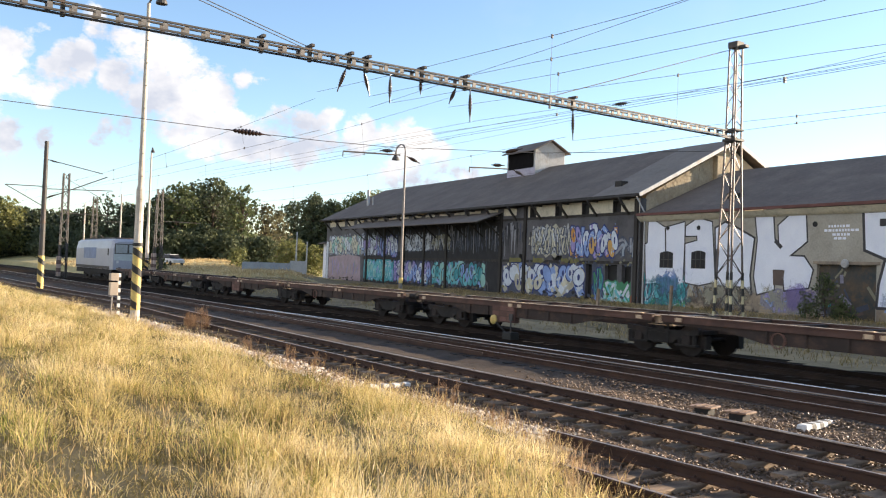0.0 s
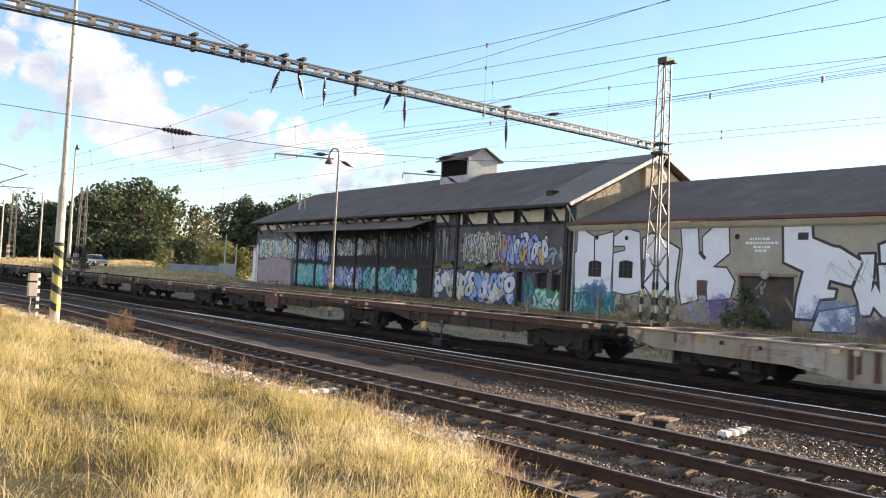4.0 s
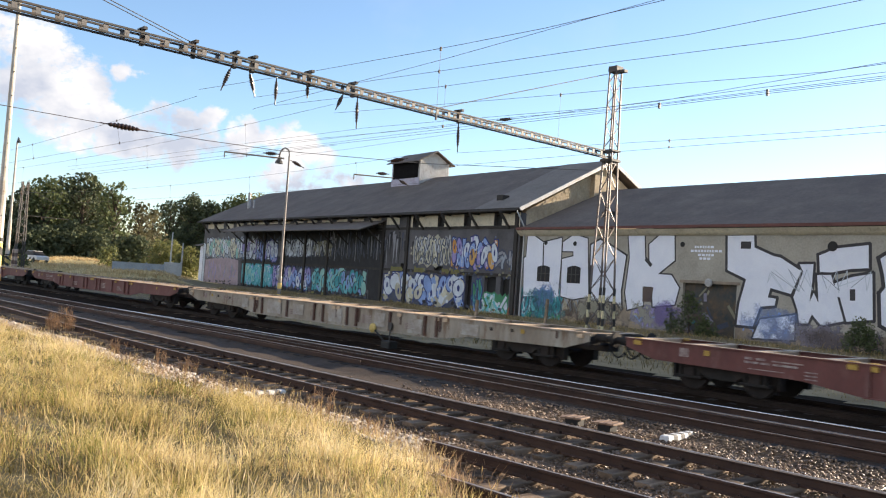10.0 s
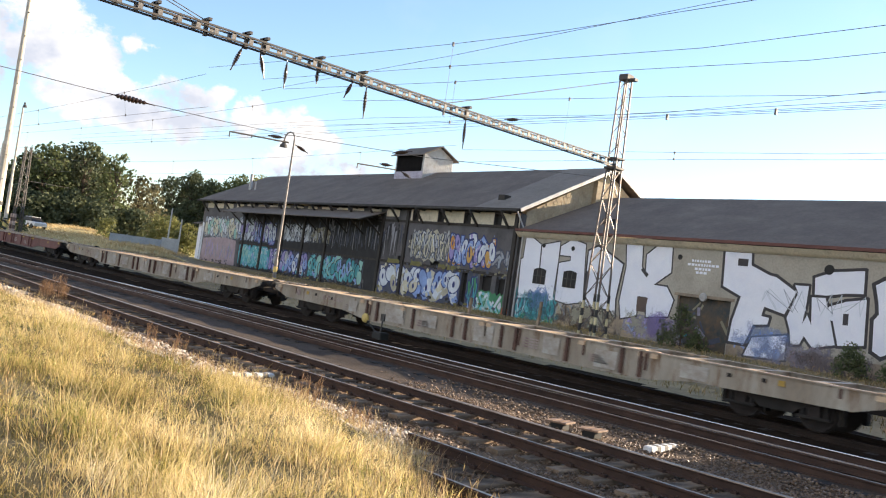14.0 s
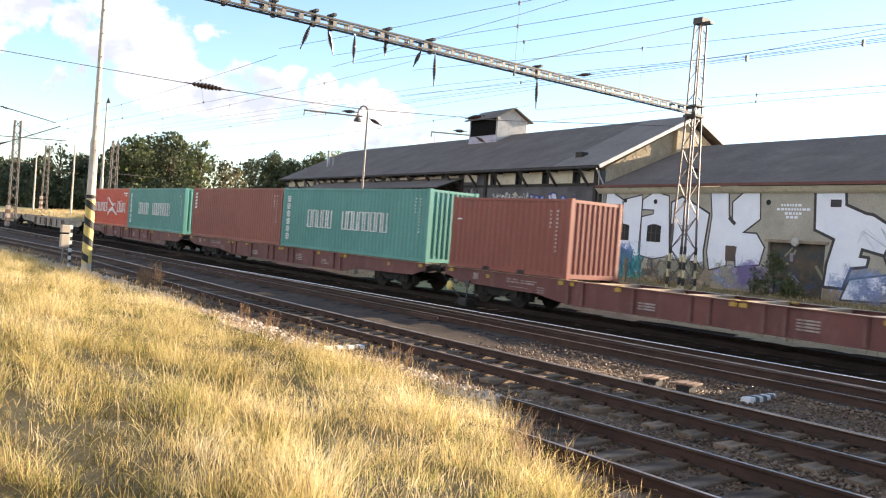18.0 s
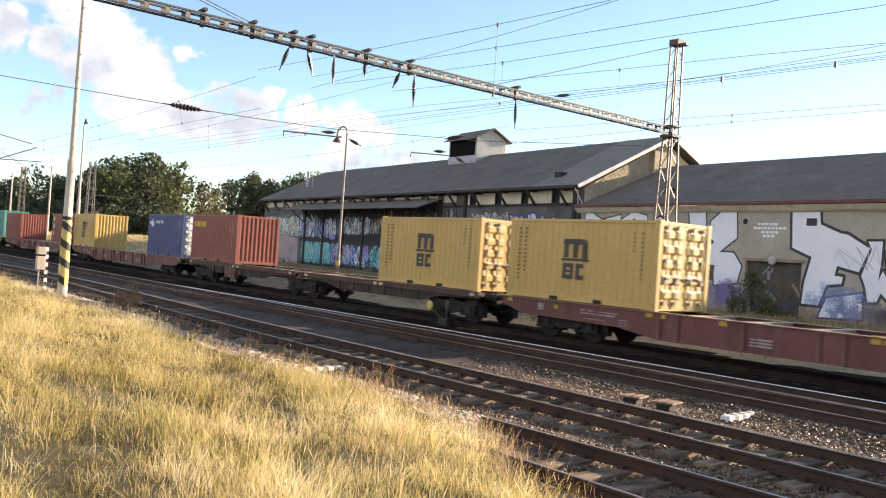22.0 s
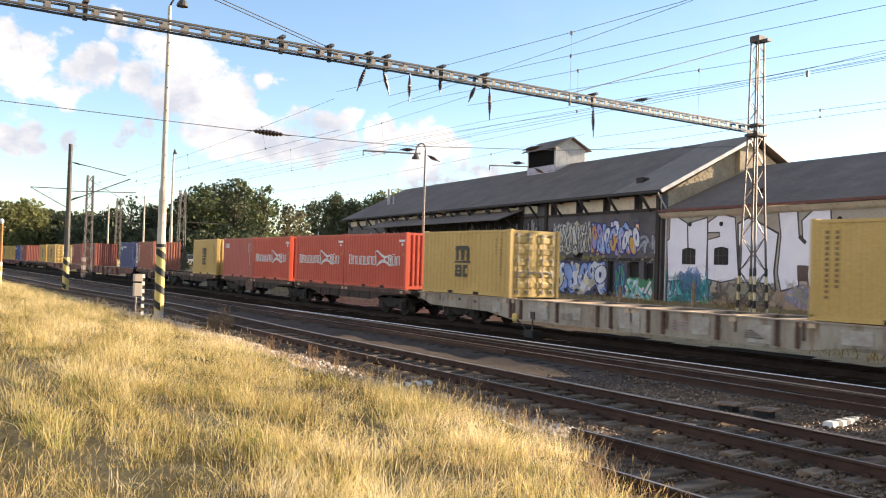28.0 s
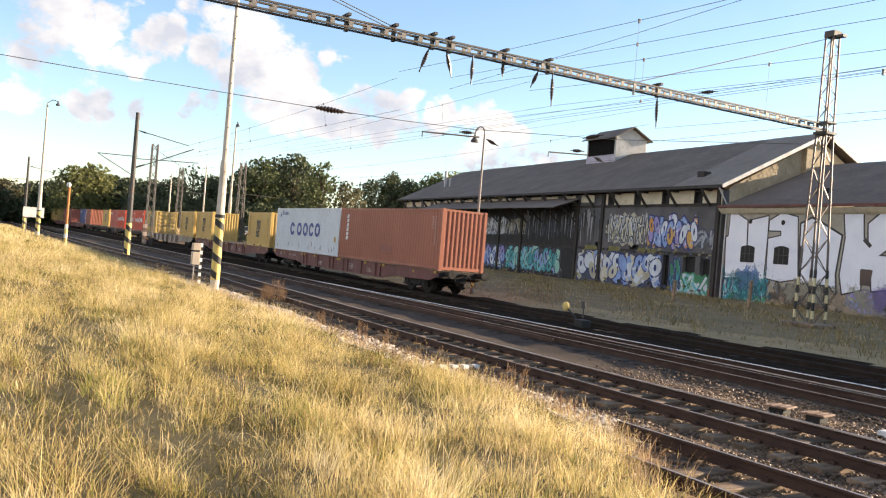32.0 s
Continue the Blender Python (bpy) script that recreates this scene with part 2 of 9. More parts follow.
# ---- building blocks ----
class Geo:
    """Collects boxes, bars, tubes and polygons into one mesh."""

    def __init__(self):
        self.v, self.f, self.mi, self.slot = [], [], [], 0

    def poly(self, pts):
        n = len(self.v)
        self.v += [tuple(p) for p in pts]
        self.f.append(tuple(range(n, n + len(pts))))
        self.mi.append(self.slot)
        return self

    def hull(self, a, b, caps=True):
        """A closed skin between two outlines with the same number of points."""
        n, k = len(self.v), len(a)
        self.v += [tuple(p) for p in a] + [tuple(p) for p in b]
        for i in range(k):
            j = (i + 1) % k
            self.f.append((n + i, n + j, n + k + j, n + k + i))
            self.mi.append(self.slot)
        if caps:
            self.f.append(tuple(n + i for i in reversed(range(k))))
            self.f.append(tuple(n + k + i for i in range(k)))
            self.mi += [self.slot] * 2
        return self

    def box(self, x0, x1, y0, y1, z0, z1, c=0.0):
        """A box; c: chamfer of its upright edges and its top."""
        def ring(d, z):
            return [(x0 + d, y0 + d, z), (x1 - d, y0 + d, z), (x1 - d, y1 - d, z), (x0 + d, y1 - d, z)]
        if not c:
            return self.hull(ring(0, z0), ring(0, z1))
        def ring8(d, z):
            a, e = d, d + c
            return [(x0 + e, y0 + a, z), (x1 - e, y0 + a, z), (x1 - a, y0 + e, z), (x1 - a, y1 - e, z),
                    (x1 - e, y1 - a, z), (x0 + e, y1 - a, z), (x0 + a, y1 - e, z), (x0 + a, y0 + e, z)]
        self.hull(ring8(0, z0), ring8(0, z1 - c))
        return self.hull(ring8(0, z1 - c), ring8(c * 0.8, z1))

    def bar(self, p, q, w, h=None, up=(0, 0, 1)):
        """A straight bar of w by h from p to q."""
        p, q, h = Vector(p), Vector(q), h or w
        d = (q - p).normalized()
        s = d.cross(Vector(up))
        s = s.normalized() if s.length > 1e-4 else Vector((1, 0, 0))
        u = s.cross(d)
        r = [s * a * w / 2 + u * b * h / 2 for a, b in ((-1, -1), (1, -1), (1, 1), (-1, 1))]
        return self.hull([p + o for o in r], [q + o for o in r])

    def tube(self, p, q, r0, r1=None, n=10, caps=True):
        p, q, r1 = Vector(p), Vector(q), r0 if r1 is None else r1
        d = (q - p).normalized()
        s = d.orthogonal().normalized()
        u = d.cross(s)
        ring = [(math.cos(a) * s + math.sin(a) * u) for a in (2 * math.pi * i / n for i in range(n))]
        return self.hull([p + o * r0 for o in ring], [q + o * r1 for o in ring], caps)

    def turned(self, p, q, profile, n=12):
        """A turned body along p to q: (share of the way, radius) rows."""
        p, q = Vector(p), Vector(q)
        d = (q - p).normalized()
        s = d.orthogonal().normalized()
        u = d.cross(s)
        k = len(self.v)
        for a, r in profile:
            c = p.lerp(q, a)
            self.v += [tuple(c + (math.cos(b) * s + math.sin(b) * u) * r) for b in (2 * math.pi * i / n for i in range(n))]
        for j in range(len(profile) - 1):
            for i in range(n):
                e = (i + 1) % n
                self.f.append((k + j * n + i, k + j * n + e, k + j * n + n + e, k + j * n + n + i))
        self.f += [tuple(k + i for i in reversed(range(n))), tuple(k + (len(profile) - 1) * n + i for i in range(n))]
        self.mi += [self.slot] * ((len(profile) - 1) * n + 2)
        return self

    def slab(self, outline, axis, a, b):
        """A flat outline pulled along an axis from a to b; outline in the other two axes in order."""
        def at(p, k):
            p = list(p)
            p.insert(axis, k)
            return p
        return self.hull([at(p, a) for p in outline], [at(p, b) for p in outline])

    def mesh(self, name, mats, smooth=False):
        me = bpy.data.meshes.new(name)
        me.from_pydata(self.v, [], self.f)
        for m in mats if isinstance(mats, (list, tuple)) else [mats]:
            me.materials.append(m)
        if isinstance(mats, (list, tuple)):
            me.polygons.foreach_set("material_index", self.mi)
        bm = bmesh.new()
        bm.from_mesh(me)
        bmesh.ops.recalc_face_normals(bm, faces=bm.faces)
        bm.to_mesh(me)
        bm.free()
        if smooth:
            me.polygons.foreach_set("use_smooth", [True] * len(me.polygons))
        me.update()
        return me


def part(name, geo, mat, parent, label="", smooth=False):
    ob = new(name, geo.mesh(name, mat, smooth) if isinstance(geo, Geo) else geo)
    ob.parent = parent
    if label:
        tagged(ob, label=label)
    return ob


def thing(name, label, category, m=None, group="", kind=""):
    ob = new(name)
    ob.empty_display_size = 0.2
    if m is not None:
        ob.matrix_world = m
    return tagged(ob, label, category, group, kind)


def structure(name, geo, mat, label, smooth=False):
    return tagged(new(name, geo.mesh(name, mat, smooth) if isinstance(geo, Geo) else geo), label=label, kind="structure", category=name.split("_")[0])


def raw_mesh(name, verts, faces, mat, mats=None):
    """A large mesh straight from arrays; faces all of one size."""
    verts, faces = np.asarray(verts, dtype=np.float32), np.asarray(faces, dtype=np.int32)
    me = bpy.data.meshes.new(name)
    k = faces.shape[1]
    me.vertices.add(len(verts))
    me.vertices.foreach_set("co", verts.ravel())
    me.loops.add(faces.size)
    me.loops.foreach_set("vertex_index", faces.ravel())
    me.polygons.add(len(faces))
    me.polygons.foreach_set("loop_start", np.arange(0, faces.size, k, dtype=np.int32))
    me.polygons.foreach_set("loop_total", np.full(len(faces), k, dtype=np.int32))
    for m in ([mat] if mats is None else mats):
        me.materials.append(m)
    me.update(calc_edges=True)
    return me


# ---- the plan: x along the tracks, the train leaves towards -x; y away from the bank ----
TRACK_B, TRACK_C, TRACK_D = 11.15, 15.9, 21.08
RAIL = 0.75
WALL_Y, WALL_X, SKEW = 49.3, -45.25, 0.105


def smooth(a, b, t):
    t = min(1.0, max(0.0, (t - a) / (b - a)))
    return t * t * (3 - 2 * t)


def main_y(x):
    """The main line eases away by a metre and a half between 36 and 98 m to the left."""
    return TRACK_D + 1.5 * smooth(-36, -98, x)


def bump_b(x):
    """Track B swings a little away between 20 and 80 m to the left."""
    return 0.95 * math.exp(-((x + 44) / 15.0) ** 2)


def grass_edge(x):
    """Where the long grass of the bank ends towards the ballast."""
    return 5.3 + 2.75 * smooth(-4.7, -9.2, x) + 0.35 * smooth(-17, -24, x) + 0.35 * smooth(-24, -40, x) + 0.12 * math.sin(x * 0.9) + 0.09 * math.sin(x * 2.3 + 1)


def field_rise(x, y):
    """The dry field beyond the warehouse's far end lies about a metre higher."""
    if y <= 27:
        return 0.0
    d = math.hypot(x, y)
    mound = 0.95 * smooth(116, 138, d) * smooth(2.46, 2.66, -x / y) * (1 - 0.45 * smooth(2.85, 3.15, -x / y))
    return 0.95 * smooth(1.95, 2.2, -x / y) * smooth(27, 36, y) * smooth(-70, -88, x) + mound


def ground_z(x, y):
    if y > 74 or y < -60 or x < -200 or x > 120:
        return 0.20 + field_rise(x, y)
    bank = 0.62 - 0.62 * smooth(-1.5, 9.2, y)
    bank += 0.07 * math.sin(x * 0.45 + y * 0.7) * smooth(9.0, 4.0, y)
    low = -0.235 + 0.02 * math.sin(x * 2.1 + y * 3.3) * math.sin(y * 2.7 - x) - 0.04 * smooth(12.7, 13.6, y) * smooth(14.9, 14.0, y) + 0.068 * smooth(14.0, 14.8, y)
    e = grass_edge(x)
    z = bank + (low - bank) * smooth(e - 0.5, e + 0.5, y)
    z += (0.20 + 0.19) * smooth(23.6, 30, y) + field_rise(x, y)
    return z


def dark_edge(x):
    """Where the oily, shade-darkened ballast beyond the main track gives way to weeds."""
    return main_y(x) + 2.9


def build_ground():
    xs = sorted({*np.round(np.arange(-60, 6.01, 0.75), 3).tolist(), *np.arange(-200, -60, 7.0).tolist(), *np.arange(6, 120, 6.0).tolist(),
                 -2500, -1500, -900, -500, -330, -250, 200, 400, 1000, 2500})
    ys = sorted({*np.round(np.arange(-2, 33.01, 0.35), 3).tolist(), *np.arange(-60, -2, 5.0).tolist(), *np.arange(34, 74, 2.5).tolist(),
                 80, 110, 150, 220, 350, 600, 1200, 2500, -100, -250, -800, -2500})
    rng = random.Random(3)
    verts = [(x, y, ground_z(x, y) + (rng.uniform(-0.02, 0.02) if abs(x) < 100 else 0)) for y in ys for x in xs]
    nx = len(xs)
    faces = [(j * nx + i, j * nx + i + 1, (j + 1) * nx + i + 1, (j + 1) * nx + i) for j in range(len(ys) - 1) for i in range(nx - 1)]
    me = raw_mesh("ground", verts, faces, None, [mat_soil, mat_ballast, mat_oily_shade, mat_weeds, mat_field, mat_gravel, mat_dark_ballast, mat_sand])
    idx = []
    for j in range(len(ys) - 1):
        for i in range(nx - 1):
            x, y = (xs[i] + xs[i + 1]) / 2, (ys[j] + ys[j + 1]) / 2
            if y < grass_edge(x) or x > 90:
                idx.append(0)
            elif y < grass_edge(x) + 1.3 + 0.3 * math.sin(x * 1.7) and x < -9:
                idx.append(5)
            elif y < 15.0 and x > -130:
                idx.append(1 if x > (-17 if y < 12.3 else -12.5) + 1.5 * math.sin(y * 1.3) and y < 14.7 else 6)
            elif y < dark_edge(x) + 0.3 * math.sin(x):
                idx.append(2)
            elif y < dark_edge(x) + 2.2 + 0.5 * math.sin(x * 0.6) and x > -45:
                idx.append(7)
            elif y < 75 and x > -104 and field_rise(x, y) < 0.5:
                idx.append(3)
            else:
                idx.append(4)
    me.polygons.foreach_set("material_index", idx)
    me.polygons.foreach_set("use_smooth", [True] * len(idx))
    structure("ground", me, None, "grassy bank, stone ballast and weedy ground beside the tracks")


build_ground()


# ---- tracks ----
def rail_run(name, path, parent, shiny, worn_face=False, foot_z=-0.17, mats=None):
    """A flat-bottomed rail along path: rows of (x, y)."""
    sect = [(-0.062, 0), (0.062, 0), (0.062, 0.018), (0.010, 0.032), (0.010, 0.118), (0.036, 0.130), (0.036, 0.156), (0.026, 0.165),
            (-0.026, 0.165), (-0.034, 0.158), (-0.037, 0.148), (-0.036, 0.130), (-0.010, 0.118), (-0.010, 0.032), (-0.062, 0.018)]
    bright = (7, 8, 9) if worn_face else (7,)
    g = Geo()
    k = len(sect)
    for (x, y) in path:
        g.v += [(x, y + a, foot_z + b) for a, b in sect]
    for i in range(len(path) - 1):
        for j in range(k):
            j2 = (j + 1) % k
            g.f.append((i * k + j, i * k + j2, (i + 1) * k + j2, (i + 1) * k + j))
            g.mi.append(1 if j in bright else 0)
    return part(name, g, list(mats or (mat_rail, mat_railhead if shiny else mat_railhead_dull)), parent)


def sleeper_mesh(mat, length=2.5, name="sleeper"):
    g = Geo()
    h = length / 2
    def ring(dx, dz):
        return [(-dx, -h, dz), (dx, -h, dz), (dx, h, dz), (-dx, h, dz)]
    g.hull(ring(0.13, -0.36), ring(0.125, -0.185))
    g.hull(ring(0.125, -0.185), ring(0.115, -0.17))
    return g.mesh(name, mat)


def clip_geo(g, x, y):
    """The fastening on both sides of a rail foot."""
    for s in (-1, 1):
        g.box(x - 0.05, x + 0.05, y + s * 0.085 - 0.035, y + s * 0.085 + 0.035, -0.172, -0.125)
        g.tube((x, y + s * 0.095, -0.125), (x, y + s * 0.095, -0.095), 0.014, n=6)


rng = random.Random(11)
sleeper_a, sleeper_w = sleeper_mesh(mat_sleeper_old), sleeper_mesh(mat_sleeper_wood)


def lay_track(name, label, center, x0, x1, near0, shiny, sl, clips=True, mats=None):
    t = thing(name, label, "track", kind="structure")
    xs = np.arange(x0, x1 + 0.1, 3.0)
    for s, sh in zip((-RAIL, RAIL), shiny):
        rail_run("rail", [(float(x), center(float(x)) + s) for x in xs], t, sh, s > 0, mats=mats)
    far, g = Geo(), Geo()
    x, n = x1, 0
    while x > x0:
        c = center(x)
        if near0 < x and n < 130:
            o = part("sleeper", sl, None, t)
            o.location, o.rotation_euler = (x, c, rng.uniform(-0.012, 0.008)), (0, rng.uniform(-0.02, 0.02), rng.uniform(-0.02, 0.02))
            n += 1
            if clips and x > -26:
                for s in (-RAIL, RAIL):
                    clip_geo(g, x, c + s)
        elif x > -150:
            far.box(x - 0.13, x + 0.13, c - 1.25, c + 1.25, -0.36, -0.175)
        x -= 0.6
    if far.v:
        tagged(part("far_sleepers", far, mat_sleeper_old, t), kind="stuff")
    if g.v:
        tagged(part("rail_fastenings", g, mat_rail, t), kind="stuff")
    return t


track_b = lay_track("track_middle", "rusty railway track on weathered sleepers beside the bank", lambda x: TRACK_B + bump_b(x), -420, 9, -46, (False, False), sleeper_a)
track_c = lay_track("track_shaded", "railway track in oily ballast darkened for shade, with worn bright rails", lambda x: TRACK_C, -420, 9, -46, (False, False), sleeper_w, False)
track_branch = thing("track_branch", "diverging turnout rails with polished heads", "track", kind="structure")
for off, x0, x1, polished in ((-RAIL, -44, 9, True), (RAIL, -44, 9, True)):
    rail_run("rail", [(x, TRACK_C + off + (x + 45) * 0.034) for x in (x0, (x0 + x1) / 2, x1)], track_branch, polished, off > 0)
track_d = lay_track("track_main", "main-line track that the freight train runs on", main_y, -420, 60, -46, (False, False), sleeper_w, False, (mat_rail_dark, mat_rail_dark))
track_a = thing("track_front", "rusty front track half buried under long grass", "track", kind="structure")
for y in (7.18, 8.68):
    rail_run("rail", [(x, y + 0.03 * (x + 5) * (y > 8)) for x in (-9.4 if y > 8 else -7.9, -7.0, -4.0, 0.0, 9.0)], track_a, False)
g = Geo()
for i in range(29):
    x = -8.6 + i * 0.6
    o = part("sleeper", sleeper_a, None, track_a)
    o.location, o.rotation_euler = (x, 7.95 + rng.uniform(-0.03, 0.03), rng.uniform(-0.01, 0.005)), (0, 0, rng.uniform(-0.03, 0.03))
    for y in (7.18, 8.68):
        clip_geo(g, x, y + 0.03 * (x + 5) * (y > 8))
tagged(part("rail_fastenings", g, mat_rail, track_a), kind="stuff")
# rubbing rail that ends beside the near rail of the dark track
g = Geo()
g.bar((-60, TRACK_C - 0.95, -0.09), (-19.3, TRACK_C - 1.0, -0.09), 0.045, 0.12)
part("check_rail", g, mat_rail, track_c)


def scatter_stones():
    """Loose ballast stones: rough octahedra."""
    r = np.random.default_rng(5)
    n = 46000
    u = r.random(n)
    x = -3.0 - 22.0 * u ** 1.4
    y = 6.2 + 8.6 * r.random(n) ** 1.1
    keep = np.array([yy > grass_edge(xx) - 0.3 for xx, yy in zip(x, y)]) & ((y < 12.4) | (x > -14.5 + r.normal(0, 1.2, n)))
    x, y = x[keep], y[keep]
    n = len(x)
    size = r.uniform(0.014, 0.036, n) * (1 + 0.008 * np.abs(x))
    z = np.array([ground_z(a, b) for a, b in zip(x, y)]) + size * 0.45
    base = np.array([(1, 0, 0), (-1, 0, 0), (0, 1, 0), (0, -1, 0), (0, 0, 1), (0, 0, -1)], dtype=float)
    d = base[None] * r.uniform(0.6, 1.25, (n, 6, 1)) + r.normal(0, 0.18, (n, 6, 3))
    v = d * size[:, None, None] * np.array([1.1, 1.1, 0.75]) + np.stack([x, y, z], 1)[:, None]
    tri = np.array([(0, 2, 4), (2, 1, 4), (1, 3, 4), (3, 0, 4), (2, 0, 5), (1, 2, 5), (3, 1, 5), (0, 3, 5)])
    f = (tri[None] + (np.arange(n) * 6)[:, None, None]).reshape(-1, 3)
    m = island_material("loose_stone", [(0.0, (0.056, 0.035, 0.021)), (0.5, (0.135, 0.085, 0.050)), (0.85, (0.26, 0.172, 0.107)), (1.0, (0.46, 0.35, 0.24))], 0.42, 0)
    m.node_tree.nodes["Principled BSDF"].inputs["Specular IOR Level"].default_value = 0.35
    pale = island_material("pale_gravel_stone", [(0.0, (0.20, 0.16, 0.12)), (0.5, (0.44, 0.38, 0.31)), (1.0, (0.72, 0.66, 0.58))], 0.75, 0)
    lx = -9.0 - 30 * r.random(9000) ** 1.3
    ly = np.array([grass_edge(q) for q in lx]) + r.random(9000) ** 1.6 * 1.5 - 0.25
    ls = r.uniform(0.015, 0.04, 9000) * (1 + 0.025 * np.abs(lx))
    lz = np.array([ground_z(q, b) for q, b in zip(lx, ly)]) + ls * 0.45
    ld = base[None] * r.uniform(0.6, 1.25, (9000, 6, 1)) + r.normal(0, 0.18, (9000, 6, 3))
    lv = ld * ls[:, None, None] * np.array([1.1, 1.1, 0.75]) + np.stack([lx, ly, lz], 1)[:, None]
    tagged(new("edge_gravel", raw_mesh("edge_gravel", lv.reshape(-1, 3), (tri[None] + (np.arange(9000) * 6)[:, None, None]).reshape(-1, 3), pale)), "pale gravel along the edge of the grass", "gravel", kind="stuff")
    ob = new("ballast_stones", raw_mesh("ballast_stones", v.reshape(-1, 3), f, m))
    tagged(ob, "loose grey and brown ballast stones between the rails", "ballast", kind="stuff")


scatter_stones()


# ---- the warehouse and the lower goods shed, both turned a little from the tracks ----
mat_render_dark = material("sooty_dark_render", (0.14, 0.133, 0.136), (0.075, 0.071, 0.073), rough=0.9, scale=0.35, grain=12, bump=0.25, stain=(0.03, 0.03, 0.03), stain_amount=0.5, stain_scale=0.25)
mat_render_cream = material("stained_cream_render", (0.72, 0.64, 0.48), (0.58, 0.51, 0.38), rough=0.9, scale=0.6, grain=10, bump=0.2, stain=(0.2, 0.17, 0.12))
mat_render_grey = material("grey_beige_render", (0.42, 0.385, 0.32), (0.33, 0.30, 0.245), rough=0.9, scale=0.5, grain=10, bump=0.2, stain=(0.20, 0.175, 0.14), stain_amount=0.45, stain_scale=0.55)
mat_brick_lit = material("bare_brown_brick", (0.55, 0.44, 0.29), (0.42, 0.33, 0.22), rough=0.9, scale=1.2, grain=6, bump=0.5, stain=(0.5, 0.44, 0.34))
mat_roof = material("grey_roofing_felt", (0.17, 0.145, 0.125), (0.13, 0.11, 0.098), rough=0.85, scale=0.4, grain=5, bump=0.2, stain=(0.22, 0.185, 0.155), stain_scale=0.3, spec=0.15)
mat_timber = material("dark_old_timber", (0.05, 0.042, 0.036), (0.03, 0.026, 0.022), rough=0.85, scale=3, grain=20, bump=0.3, stretch=(1, 1, 0.2))
mat_fascia = plain("faded_red_brown_fascia", (0.17, 0.07, 0.055), rough=0.8)
mat_white_wash = material("flaking_white_paint", (0.82, 0.83, 0.88), (0.74, 0.755, 0.82), rough=0.85, scale=0.7, grain=70, bump=0.05, stain=(0.56, 0.58, 0.70), stain_amount=0.4, stain_scale=0.4)
mat_graf_black = plain("dark_spray_outline", (0.06, 0.054, 0.056), rough=0.8)
mat_stone_plinth = material("stained_rubble_plinth", (0.34, 0.265, 0.185), (0.20, 0.16, 0.125), rough=0.95, scale=1.3, grain=5, bump=0.5, stain=(0.11, 0.10, 0.13))
mat_glass_dark = material("dark_dirty_glass", (0.025, 0.023, 0.022), rough=0.55, bump=0.02, spec=0.2)
mat_void = material("black_louvre_void", (0.012, 0.011, 0.011), rough=0.95, bump=0.1, spec=0.05)
mat_gate = material("murky_painted_gate", (0.10, 0.075, 0.05), (0.045, 0.055, 0.06), rough=0.85, scale=1.6, grain=12, bump=0.2, stain=(0.16, 0.10, 0.05), stain_amount=0.5)
mat_lilac_wash = material("lilac_white_boards", (0.50, 0.47, 0.56), (0.38, 0.36, 0.42), rough=0.85, scale=2.0, grain=12, bump=0.2, stain=(0.25, 0.2, 0.22))
mat_zinc = material("white_zinc_sheet", (0.55, 0.55, 0.54), (0.42, 0.41, 0.40), rough=0.6, metal=0.2, scale=1, grain=10, bump=0.1, stain=(0.3, 0.22, 0.15))
ANG = -math.degrees(math.atan(SKEW))
BASE = pose(WALL_X, WALL_Y, -0.27, 0, 0, ANG) @ Matrix.Scale(1.12, 4)      # s along the wall to the right, d into the building, z up


def wall_geo(s0, s1, z0, z1, d0, d1, holes=()):
    """One connected wall with real rectangular openings (s0, s1, z0, z1)."""
    g = Geo()
    cs = sorted({s0, s1, *[h[0] for h in holes], *[h[1] for h in holes]})
    cz = sorted({z0, z1, *[h[2] for h in holes], *[h[3] for h in holes]})
    ids = {}

    def vid(i, k, d):
        if (i, k, d) not in ids:
            ids[i, k, d] = len(g.v)
            g.v.append((cs[i], d, cz[k]))
        return ids[i, k, d]

    def solid(i, k):
        if not (0 <= i < len(cs) - 1 and 0 <= k < len(cz) - 1):
            return False
        s, z = (cs[i] + cs[i + 1]) / 2, (cz[k] + cz[k + 1]) / 2
        return not any(h[0] < s < h[1] and h[2] < z < h[3] for h in holes)

    for i in range(len(cs) - 1):
        for k in range(len(cz) - 1):
            if not solid(i, k):
                continue
            for d in (d0, d1):
                g.f.append((vid(i, k, d), vid(i + 1, k, d), vid(i + 1, k + 1, d), vid(i, k + 1, d)))
            for di, dk, p, q in ((-1, 0, (i, k), (i, k + 1)), (1, 0, (i + 1, k), (i + 1, k + 1)), (0, -1, (i, k), (i + 1, k)), (0, 1, (i, k + 1), (i + 1, k + 1))):
                if not solid(i + di, k + dk):
                    g.f.append((vid(*p, d0), vid(*q, d0), vid(*q, d1), vid(*p, d1)))
    g.mi = [0] * len(g.f)
    return g


def arch(s0, s1, z0, z1, rise=0.18, n=6):
    return [(s0, z0), (s1, z0)] + [(s1 + (s0 - s1) * i / n, z1 - rise + rise * math.sin(math.pi * i / n)) for i in range(n + 1)]


